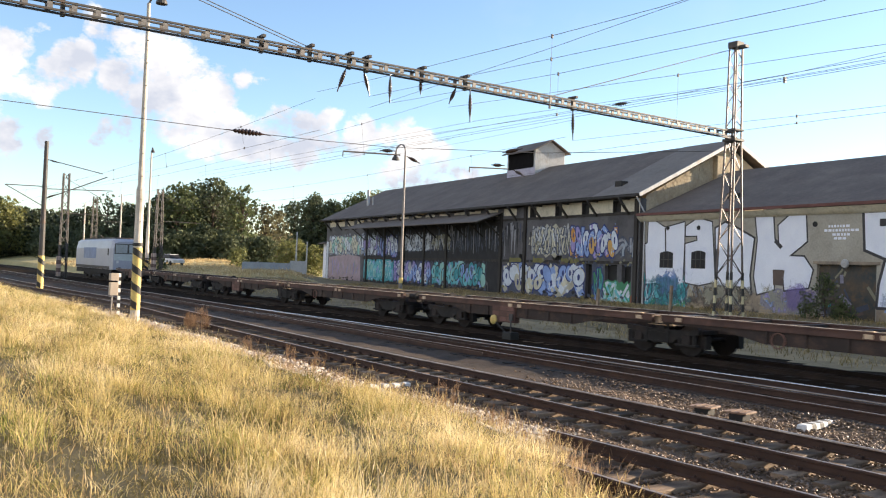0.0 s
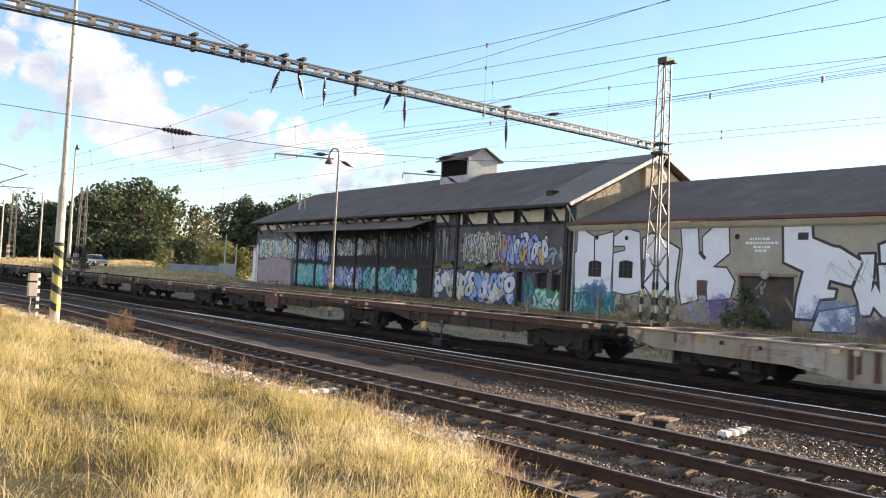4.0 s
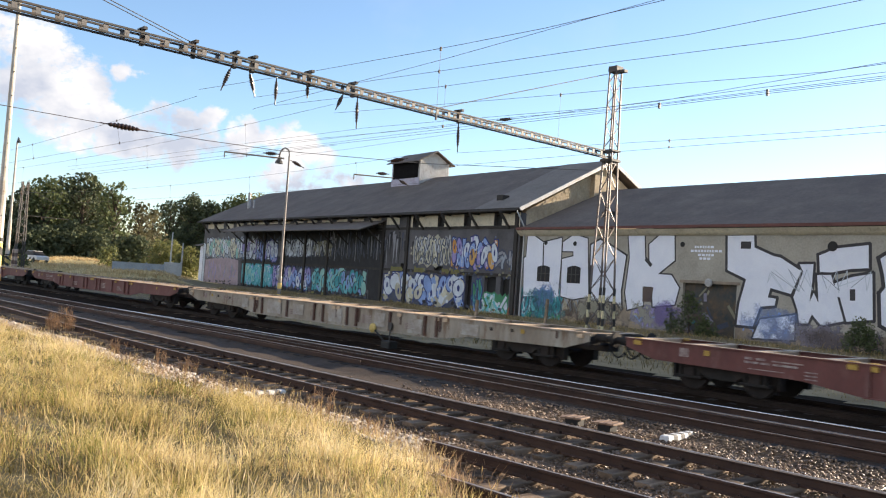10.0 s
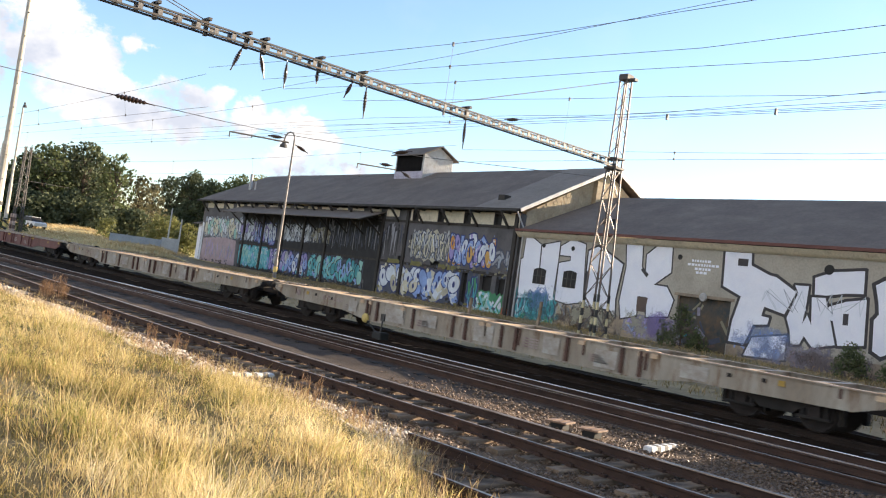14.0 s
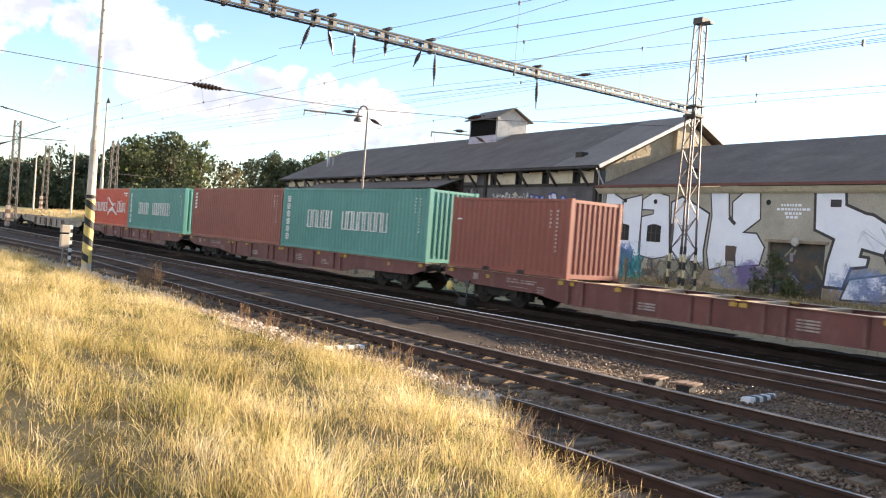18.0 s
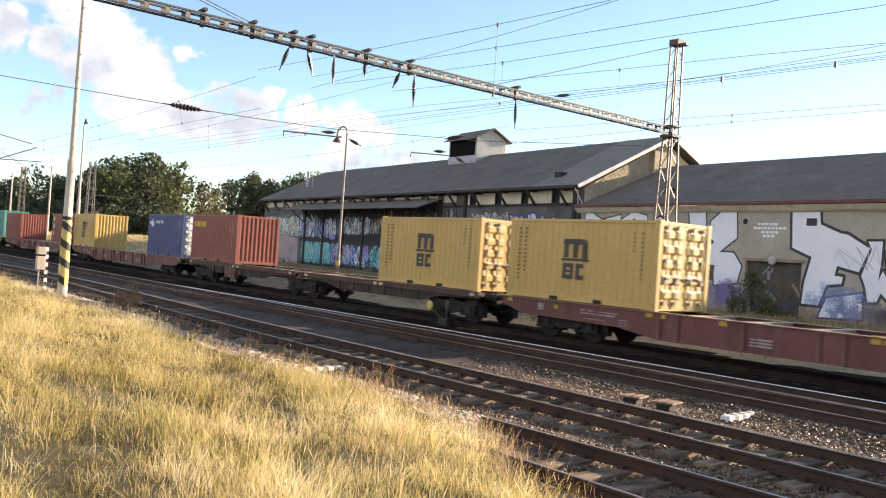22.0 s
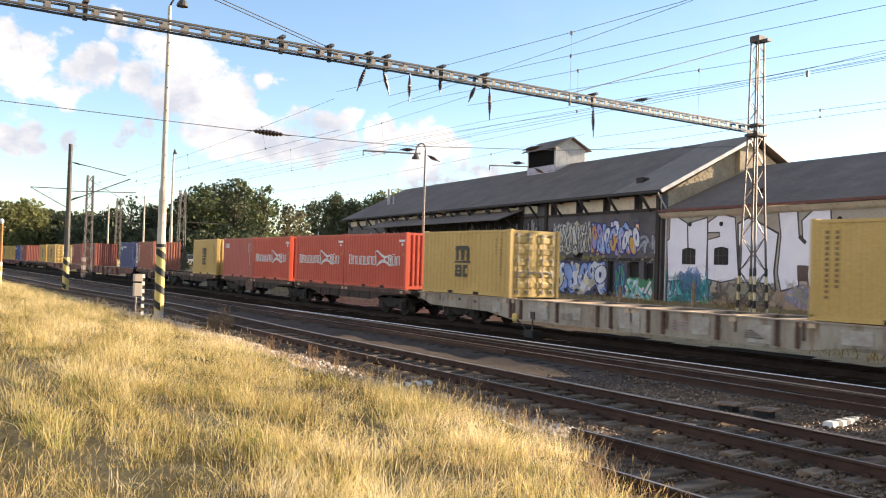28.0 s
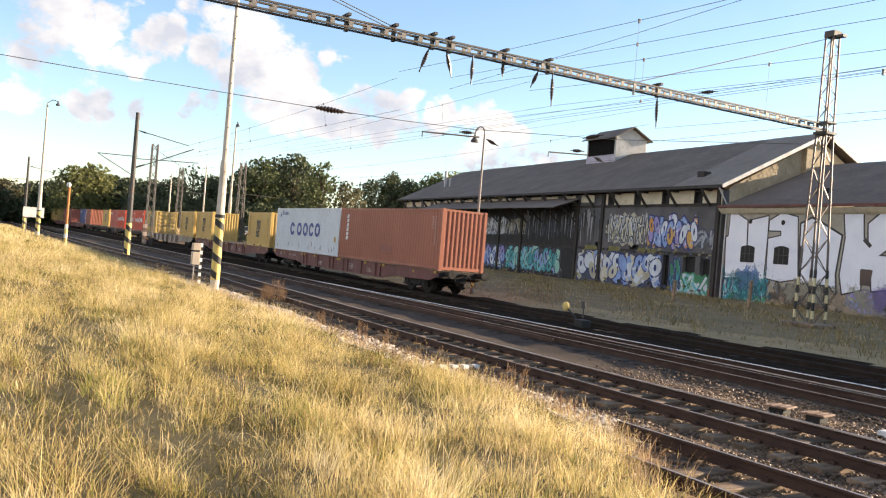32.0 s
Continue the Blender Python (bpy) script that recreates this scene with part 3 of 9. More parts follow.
warehouse = thing("warehouse", "long old rail warehouse with sooty graffitied walls and felt roof", "warehouse", BASE)
LEFT = -57.6
RIDGE_D, RIDGE_Z, EAVE_Z = 8.2, 12.15, 7.67
hatches = [(-s - 0.42, -s + 0.42, 6.55, 7.45) for s in (2.2, 5.7, 9.0, 12.4)]
low_open = [(-5.5, -4.75, 0.35, 3.0), (-3.3, -2.0, 0.95, 3.0), (-1.5, -0.55, 0.95, 3.0), (-9.6, -8.4, 3.0, 3.6), (-14.2, -13.2, 3.0, 3.7)]
part("wall", wall_geo(LEFT, 0.2, 0.0, 7.55, 0.0, 0.5, hatches + low_open), mat_render_dark, warehouse, "sooty dark rendered front wall")
for a, b in ((-13.1, -12.85), (-11.95, -9.45), (-8.55, -6.15), (-5.25, -2.65), (-1.75, 0.15)):
    part("render_panel", Geo().box(a, b, -0.02, 0.0, 6.52, 7.55), mat_render_cream, warehouse, "cream render panel under the eaves")
for i in range(15):
    a = LEFT + 1.0 + i * 2.85
    part("render_panel", Geo().box(a, a + 1.9, -0.02, 0.0, 6.9, 7.5), mat_render_cream, warehouse, "cream render panel under the eaves")
for h in hatches:
    part("hatch", Geo().slab(arch(*h), 1, 0.22, 0.26), mat_glass_dark, warehouse, "dark arched hatch")
for h in low_open:
    part("opening_panel", Geo().box(h[0], h[1], 0.3, 0.34, h[2], h[3]), mat_glass_dark, warehouse, "dark boarded opening")
# gables
for s, m, nm in ((-0.3, mat_brick_lit, "gable"), (LEFT, mat_render_cream, "gable")):
    g = Geo()
    g.slab([(0.5, 0.0), (16.0, 0.0), (16.0, 7.55), (RIDGE_D, RIDGE_Z - 0.35), (0.5, 7.75)], 0, s, s + 0.5)
    part(nm, g, m, warehouse, "bare brick gable end" if m is mat_brick_lit else "")
part("chimney_breast", Geo().box(0.2, 0.62, 6.6, 8.9, 6.0, 11.0), mat_brick_lit, warehouse, "projecting brick pier on the gable")
# coursed bricks on the exposed gable
g = Geo()
rb = random.Random(2)
for row in range(18):
    z = 7.5 + row * 0.235
    top_d0, top_d1 = (z - 7.75) / (RIDGE_Z - 0.35 - 7.75) * (RIDGE_D - 0.5) + 0.9, 6.4
    d = top_d0 + (row % 2) * 0.2
    while d + 0.4 < top_d1:
        w = rb.uniform(0.36, 0.44)
        g.box(0.2, 0.2 + rb.uniform(0.012, 0.03), d, d + w - 0.03, z, z + 0.2)
        d += w
tagged(part("brickwork", g, mat_brick_lit, warehouse), kind="stuff")
# roof: two slabs with an overhang, rafters and verge
OVER = 0.65
slope = (RIDGE_Z - EAVE_Z) / (RIDGE_D + OVER)
for sgn, nm in ((1, "roof"), (-1, "roof")):
    g = Geo()
    e = -OVER if sgn == 1 else 2 * RIDGE_D + OVER
    g.slab([(e, EAVE_Z), (RIDGE_D, RIDGE_Z), (RIDGE_D, RIDGE_Z + 0.12), (e, EAVE_Z + 0.12)], 0, LEFT - 0.9, 0.75)
    part(nm, g, mat_roof, warehouse, "grey felt roof slope")
mat_new_felt = material("lighter_newer_felt", (0.235, 0.21, 0.185), (0.19, 0.17, 0.15), rough=0.85, scale=0.5, grain=5, bump=0.2, spec=0.15)
g = Geo()
g.slab([(-OVER, EAVE_Z + 0.122), (RIDGE_D - 0.05, RIDGE_Z + 0.122), (RIDGE_D - 0.05, RIDGE_Z + 0.135), (-OVER, EAVE_Z + 0.135)], 0, -4.3, 0.74)
part("newer_felt", g, mat_new_felt, warehouse, "lighter strip of newer felt along the verge")
for i in range(26):
    s = LEFT - 0.5 + i * 2.12
    part("felt_seam", Geo().bar((s, -OVER + 0.05, EAVE_Z + 0.122), (s, RIDGE_D, RIDGE_Z + 0.122), 0.045, 0.012), mat_roof, warehouse)
g = Geo()
g.bar((0.79, -OVER, EAVE_Z + 0.02), (0.79, RIDGE_D, RIDGE_Z + 0.02), 0.08, 0.24)
g.bar((0.79, 2 * RIDGE_D + OVER, EAVE_Z + 0.02), (0.79, RIDGE_D, RIDGE_Z + 0.02), 0.08, 0.24)
part("verge_board", g, mat_zinc, warehouse, "pale weathered verge board")
g = Geo()
g.box(LEFT - 0.9, 0.75, -OVER - 0.03, -OVER + 0.005, EAVE_Z - 0.06, EAVE_Z + 0.13)
part("eaves_board", g, mat_timber, warehouse)
g = Geo()
g.tube((LEFT - 0.8, -OVER - 0.09, EAVE_Z + 0.02), (0.6, -OVER - 0.09, EAVE_Z - 0.05), 0.075, n=8)
part("gutter", g, mat_timber, warehouse, "dark eaves gutter")
g = Geo()
g.tube((0.55, -OVER - 0.09, EAVE_Z - 0.05), (0.75, -0.1, 6.5), 0.05, n=8)
g.tube((0.75, -0.1, 6.5), (0.75, -0.1, 0.4), 0.05, n=8)
part("downpipe", g, mat_zinc, warehouse, "white bent downpipe")
for i in range(17):
    s = -0.9 - i * 3.45
    g = Geo()
    g.bar((s, -0.05, 6.45), (s + 0.0, -0.95, 7.5), 0.13, 0.16)
    g.bar((s, 0.0, 7.52), (s, -1.0, 7.52), 0.13, 0.15)
    part("eaves_bracket", g, mat_timber, warehouse)
for s, z in ((-13.4, 7.5), (-0.1, 7.5), (-17.0, 7.0), (-45.0, 6.4), (-35.5, 6.4), (-26.5, 6.4), (-40.2, 6.4), (-31, 6.4)):
    g = Geo()
    g.box(s - 0.16, s + 0.16, -0.14, 0.0, 0.3, z)
    part("timber_post", g, mat_timber, warehouse)
for z in (3.05, 6.45):
    part("string_course", Geo().box(-46 if z > 6 else -46, 0.1, -0.06, 0.0, z, z + 0.2), mat_timber, warehouse)
# lean-to canopy along the middle of the front
g = Geo()
g.slab([(-2.6, 6.25), (0.0, 7.2), (0.0, 7.28), (-2.6, 6.33)], 0, -46.0, -16.8)
part("canopy_roof", g, mat_roof, warehouse, "sagging felted lean-to canopy")
for i in range(11):
    s = -45.7 + i * 2.85
    g = Geo()
    g.bar((s, -2.5, 6.22), (s, 0, 7.14), 0.1, 0.14)
    g.bar((s, -1.7, 6.5), (s, -0.02, 5.2), 0.1, 0.1)
    part("canopy_bracket", g, mat_timber, warehouse)
# roof cupola
CS, CZ = -21.8, 14.75
g = Geo()
g.box(CS - 4.75, CS, RIDGE_D - 1.7, RIDGE_D + 1.7, 11.0, CZ - 1.05)
g.slab([(RIDGE_D - 1.7, CZ - 1.05), (RIDGE_D + 1.7, CZ - 1.05), (RIDGE_D, CZ - 0.12)], 0, CS - 0.06, CS)
cup = part("cupola", g, mat_zinc, warehouse, "sheet-clad roof cupola with an open louvre")
g = Geo()
for s in (1, -1):
    g.slab([(RIDGE_D + s * 2.15, CZ - 1.2), (RIDGE_D, CZ - 0.06), (RIDGE_D, CZ + 0.03), (RIDGE_D + s * 2.15, CZ - 1.11)], 0, CS - 5.15, CS + 0.4)
part("cupola_roof", g, mat_roof, cup)
# matt black panel stands in for the darkness behind the open louvre
g = Geo()
g.box(CS - 4.5, CS - 0.25, RIDGE_D - 1.74, RIDGE_D - 1.7, CZ - 2.65, CZ - 1.1)
part("louvre_opening", g, mat_void, cup, "flat black panel for the dark inside the louvre")
part("front_board", Geo().box(CS - 4.75, CS, RIDGE_D - 1.72, RIDGE_D - 1.7, 11.0, CZ - 2.65), mat_lilac_wash, cup, "lilac-white boards below the louvre")
for i in range(17):
    part("sheet_rib", Geo().box(CS, CS + 0.02, RIDGE_D - 1.66 + i * 0.2, RIDGE_D - 1.62 + i * 0.2, 10.9, CZ - 1.1), mat_zinc, cup)
# roof furniture
part("flue_pipe", Geo().tube((-52.0, 3.0, 9.4), (-52.0, 3.0, 11.5), 0.2, n=8), mat_zinc, warehouse, "grey flue pipe")
part("flue_pipe", Geo().tube((-50.6, 3.0, 9.4), (-50.6, 3.0, 10.6), 0.1, n=8), mat_zinc, warehouse, "grey flue pipe")
g = Geo()
g.box(-3.6, -2.9, 0.9, 1.5, 8.6, 9.0)
part("roof_hatch", g, mat_timber, warehouse)
# low annex at the far end
g = Geo()
g.slab([(0.6, 0.0), (5, 0.0), (5, 5.9), (0.6, 4.9)], 0, LEFT - 2.6, LEFT - 0.02)
part("annex", g, mat_white_wash, warehouse, "low white annex at the end")
g = Geo()
g.slab([(0.0, 4.85), (5.4, 6.1), (5.4, 6.22), (0.0, 4.97)], 0, LEFT - 3.0, LEFT - 0.92)
part("annex_roof", g, mat_roof, warehouse)

part("back_wall", Geo().box(LEFT, 0.2, 15.5, 16.0, 0.0, 7.55), mat_render_dark, warehouse)

# the lower shed
shed = thing("goods_shed", "lower goods shed with grey walls and huge white graffiti letters", "shed", BASE)
END = 52.0
S_EAVE, S_RIDGE_D, S_RIDGE_Z = 6.45, 8.0, 9.92
wins = [(2.22, 3.40, 2.88, 3.95), (5.02, 6.18, 2.88, 3.99)]
vents = [(2.72, 3.02, 5.3, 5.6), (5.4, 5.7, 5.25, 5.55), (13.78, 14.08, 5.25, 5.55), (22.45, 22.95, 5.1, 5.6), (30.0, 30.4, 5.2, 5.6)]
gate = (14.1, 17.55, 0.3, 3.26)
part("wall", wall_geo(0.72, END, 0.0, 6.1, 0.0, 0.45, [gate]), mat_render_grey, shed, "grey-beige rendered front wall")
g = Geo()
g.slab([(0.45, 0.0), (15.5, 0.0), (15.5, 6.1), (S_RIDGE_D, S_RIDGE_Z - 0.3), (0.45, 6.1)], 0, END - 0.45, END)
part("gable", g, mat_render_grey, shed)
for sgn in (1, -1):
    g = Geo()
    e = -0.45 if sgn == 1 else 2 * S_RIDGE_D + 0.45
    g.slab([(e, S_EAVE - 0.12), (S_RIDGE_D, S_RIDGE_Z), (S_RIDGE_D, S_RIDGE_Z + 0.1), (e, S_EAVE - 0.02)], 0, 0.7, END + 0.4)
    part("roof", g, mat_roof, shed, "grey felt roof slope")
part("back_wall", Geo().box(0.72, END - 0.45, 15.05, 15.5, 0.0, 6.1), mat_render_grey, shed)
g = Geo()
g.box(0.3, END + 0.3, -0.5, -0.46, S_EAVE - 0.16, S_EAVE + 0.0)
part("fascia", g, mat_fascia, shed, "faded red-brown fascia board")
g = Geo()
g.slab([(-0.45, S_EAVE - 0.2), (-0.03, S_EAVE - 0.2), (-0.03, S_EAVE - 0.55), (-0.2, S_EAVE - 0.45)], 0, 0.3, END)
part("cornice", g, mat_render_cream, shed, "pale moulded cornice")
for w in wins:
    o = part("window", Geo().slab(arch(*w, rise=0.12), 1, -0.03, 0.05), mat_glass_dark, shed, "small arched window with dark glass")
    g = Geo()
    for k in (0.33, 0.66):
        s = w[0] + (w[1] - w[0]) * k
        g.box(s - 0.025, s + 0.025, -0.045, -0.03, w[2], w[3] - 0.05)
    g.box(w[0], w[1], -0.045, -0.03, (w[2] + w[3]) / 2 - 0.02, (w[2] + w[3]) / 2 + 0.02)
    part("glazing_bar", g, mat_steel_dark, o)
for v in vents:
    g = Geo()
    g.tube(((v[0] + v[1]) / 2, -0.03, (v[2] + v[3]) / 2), ((v[0] + v[1]) / 2, 0.1, (v[2] + v[3]) / 2), (v[1] - v[0]) / 2, n=12)
    part("vent", g, mat_glass_dark, shed, "dark round vent hole")
g = Geo()
g.box(gate[0], gate[1], 0.22, 0.3, 0.3, 3.26)
part("gate", g, mat_gate, shed, "dark sliding gate covered with tags")
g = Geo()
g.box(gate[0] - 0.2, gate[1] + 0.2, -0.05, 0.0, 3.26, 3.42)
part("lintel", g, mat_stone_plinth, shed)
g = Geo()
g.turned((15.9, -0.25, 3.3), (15.9, 0.0, 3.34), [(0, 0.2), (0.4, 0.24), (1, 0.1)], 12)
part("gate_lamp", g, mat_zinc, shed, "round lamp over the gate")
for a, b, z in ((0.75, 14.0, 1.55), (17.6, 30, 1.25)):
    part("plinth", Geo().box(a, b, -0.004, 0.0, 0.0, z), mat_stone_plinth, shed, "stained rubble plinth")
g = Geo()
g.box(6.3, 7.2, 1.5, 2.0, 7.0, 7.6)
part("roof_hatch", g, mat_timber, shed)


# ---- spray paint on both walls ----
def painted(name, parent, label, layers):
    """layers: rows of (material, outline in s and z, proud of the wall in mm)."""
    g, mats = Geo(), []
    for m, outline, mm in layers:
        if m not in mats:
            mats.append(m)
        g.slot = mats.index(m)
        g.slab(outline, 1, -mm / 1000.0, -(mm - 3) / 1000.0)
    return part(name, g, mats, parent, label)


def stroke(a, b, w):
    """A thick line from a to b as an outline with cut ends."""
    d = Vector((b[0] - a[0], b[1] - a[1]))
    d = d.normalized() if d.length > 1e-6 else Vector((1, 0))
    n = Vector((-d.y, d.x)) * w / 2
    e = d * w * 0.35
    a, b = Vector(a) - e, Vector(b) + e
    return [tuple(a + n), tuple(a - n), tuple(b - n), tuple(b + n)]


def block_letter(name, outline, extra=(), edge=0.15):
    """A huge white letter with a dark outline."""
    rows = [(mat_graf_black, stroke(a, b, edge), 6 + 0.05 * i) for i, (a, b) in enumerate(zip(outline, outline[1:] + outline[:1]))]
    rows.append((mat_white_wash, outline, 10))
    rows += [(mat_graf_black, stroke(a, b, w), 12 + 0.05 * i) for i, (a, b, w) in enumerate(extra)]
    painted("graffiti_letter", shed, "huge white spray-painted letter with dark outline", rows)


block_letter("n", [(1.05, 5.98), (1.57, 5.97), (2.63, 5.47), (4.33, 5.78), (4.36, 4.52), (4.3, 2.0), (3.6, 1.7), (2.36, 1.9), (0.97, 1.8), (0.78, 4.39), (1.01, 4.5)], [((2.64, 5.42), (2.72, 3.99), 0.12)], 0.16)
block_letter("a", [(4.47, 5.5), (5.44, 5.99), (6.62, 5.72), (6.98, 2.1), (5.62, 1.85), (4.54, 2.0), (4.47, 4.4), (5.48, 4.6), (5.44, 4.91), (4.48, 4.92)], (), 0.16)
block_letter("r", [(6.95, 5.32), (7.7, 5.65), (8.47, 5.34), (9.85, 4.69), (9.6, 2.55), (9.73, 1.5), (9.28, 1.9), (7.1, 1.9)], [((7.1, 4.0), (7.15, 3.1), 0.2)], 0.24)
block_letter("k", [(9.95, 5.93), (11.17, 5.91), (11.3, 4.62), (11.65, 4.32), (11.56, 5.38), (12.26, 5.92), (13.32, 5.93), (13.44, 4.49), (12.31, 3.68), (13.28, 3.65), (13.85, 2.95), (13.6, 2.0), (12.07, 1.8), (11.94, 2.92), (11.3, 2.93), (11.35, 1.8),
                   (10.2, 1.5), (9.95, 2.5), (10.15, 4.59)], [((11.4, 4.5), (11.75, 4.2), 0.22)], 0.18)
block_letter("e", [(16.83, 5.88), (18.41, 5.89), (18.48, 5.26), (19.61, 4.82), (19.97, 4.77), (21.15, 4.11), (20.66, 2.96), (19.51, 3.21), (19.4, 2.72), (19.86, 2.68), (19.8, 2.34), (19.0, 2.23), (18.62, 1.2), (17.67, 1.2), (17.76, 2.3), (18.09, 3.6), (16.94, 4.05)],
             [((17.8, 5.38), (18.14, 5.38), 0.38)], 0.3)
block_letter("foot", [(19.04, 1.57), (20.93, 1.93), (20.96, 0.7), (18.65, 0.6)], (), 0.2)
block_letter("w", [(21.05, 4.45), (21.77, 4.47), (21.75, 3.59), (21.66, 2.58), (21.86, 3.07), (22.13, 2.61), (21.99, 3.95), (22.69, 3.98), (23.06, 2.93), (23.42, 1.82), (22.33, 1.52), (21.82, 2.03), (21.63, 1.58), (21.19, 1.54), (21.05, 2.22), (20.8, 2.8), (21.26, 4.07)], (), 0.26)
block_letter("hook", [(22.04, 4.9), (22.89, 5.25), (24.43, 5.42), (24.49, 4.35), (23.63, 4.29), (22.71, 4.1), (22.12, 4.1)], (), 0.3)
block_letter("arch", [(22.89, 3.58), (23.72, 3.91), (24.67, 4.1), (24.79, 1.98), (23.56, 1.81), (23.18, 2.93), (22.9, 2.99)], [((23.78, 3.25), (23.8, 2.9), 0.26)], 0.28)
block_letter("stem", [(25.0, 4.8), (25.4, 5.05), (26.8, 5.1), (26.7, 2.2), (25.6, 1.6), (25.2, 1.8), (25.1, 3.2), (25.3, 3.5), (25.2, 4.1)], [((26.0, 3.6), (25.9, 2.6), 0.3)], edge=0.36)
# bare rubble showing through low on the wall
g = Geo()
rs = random.Random(8)
for a, b in ((4.4, 9.9), (10.3, 14.0)):
    z = 0.35
    while z < 1.75:
        s, hh = a + rs.uniform(0, 0.2), rs.uniform(0.14, 0.24)
        while s < b - 0.3:
            w = rs.uniform(0.25, 0.55)
            if rs.random() < 0.88:
                e = [rs.uniform(0.01, 0.05) for _ in range(8)]
                g.slab([(s + e[0], z + e[1]), (s + w - e[2], z + e[3]), (s + w - e[4], z + hh - e[5]), (s + e[6], z + hh - e[7])], 1, -0.0046, -0.001)
            s += w
        z += hh
tagged(part("rubble", g, island_material("rubble_stone", [(0.0, (0.20, 0.16, 0.12)), (0.5, (0.33, 0.26, 0.18)), (1.0, (0.44, 0.36, 0.26))], 0.9, 0), shed, "bare tan rubble stones"), kind="stuff")
rows = []
rw = random.Random(4)
for z, s0, s1 in ((5.2, 14.75, 15.9), (4.98, 14.5, 16.4), (4.76, 15.0, 16.0), (4.56, 15.1, 15.8)):
    s = s0
    while s < s1:
        w = rw.uniform(0.08, 0.22)
        rows.append((mat_white_wash, [(s, z), (s + w, z), (s + w, z + 0.13), (s, z + 0.13)], 5))
        s += w + 0.06
tagged(painted("small_writing", shed, "small white illegible writing as bars", rows), kind="stuff")

SPRAY = {k: plain("spray_" + k, c, rough=0.75, grain=12) for k, c in dict(
    cream=(0.62, 0.58, 0.43), pale=(0.64, 0.69, 0.74), sky=(0.26, 0.38, 0.68), navy=(0.03, 0.045, 0.17), teal=(0.06, 0.33, 0.36), aqua=(0.16, 0.50, 0.54),
    lilac=(0.33, 0.28, 0.55), orange=(0.58, 0.27, 0.06), gold=(0.50, 0.38, 0.10), green=(0.06, 0.25, 0.12), pink=(0.42, 0.32, 0.34), rust=(0.32, 0.10, 0.05), grey=(0.30, 0.30, 0.32), black=(0.03, 0.03, 0.035), silver=(0.42, 0.43, 0.42), amber=(0.62, 0.36, 0.10), mint=(0.30, 0.55, 0.48), mist=(0.34, 0.38, 0.42), slate=(0.075, 0.085, 0.12),
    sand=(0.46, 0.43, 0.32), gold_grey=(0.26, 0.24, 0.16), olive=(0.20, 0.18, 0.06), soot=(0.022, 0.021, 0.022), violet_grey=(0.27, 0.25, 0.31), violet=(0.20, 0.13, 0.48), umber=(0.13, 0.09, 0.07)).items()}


def bend(pts, n=3):
    """A smooth line through the points."""
    out = []
    for i in range(len(pts) - 1):
        p0, p1, p2, p3 = pts[max(0, i - 1)], pts[i], pts[i + 1], pts[min(len(pts) - 1, i + 2)]
        for k in range(n):
            u = k / n
            out.append(tuple(0.5 * (2 * b + (c - a) * u + (2 * a - 5 * b + 4 * c - d) * u * u + (3 * b - a - 3 * c + d) * u ** 3) for a, b, c, d in zip(p0, p1, p2, p3)))
    return out + [pts[-1]]


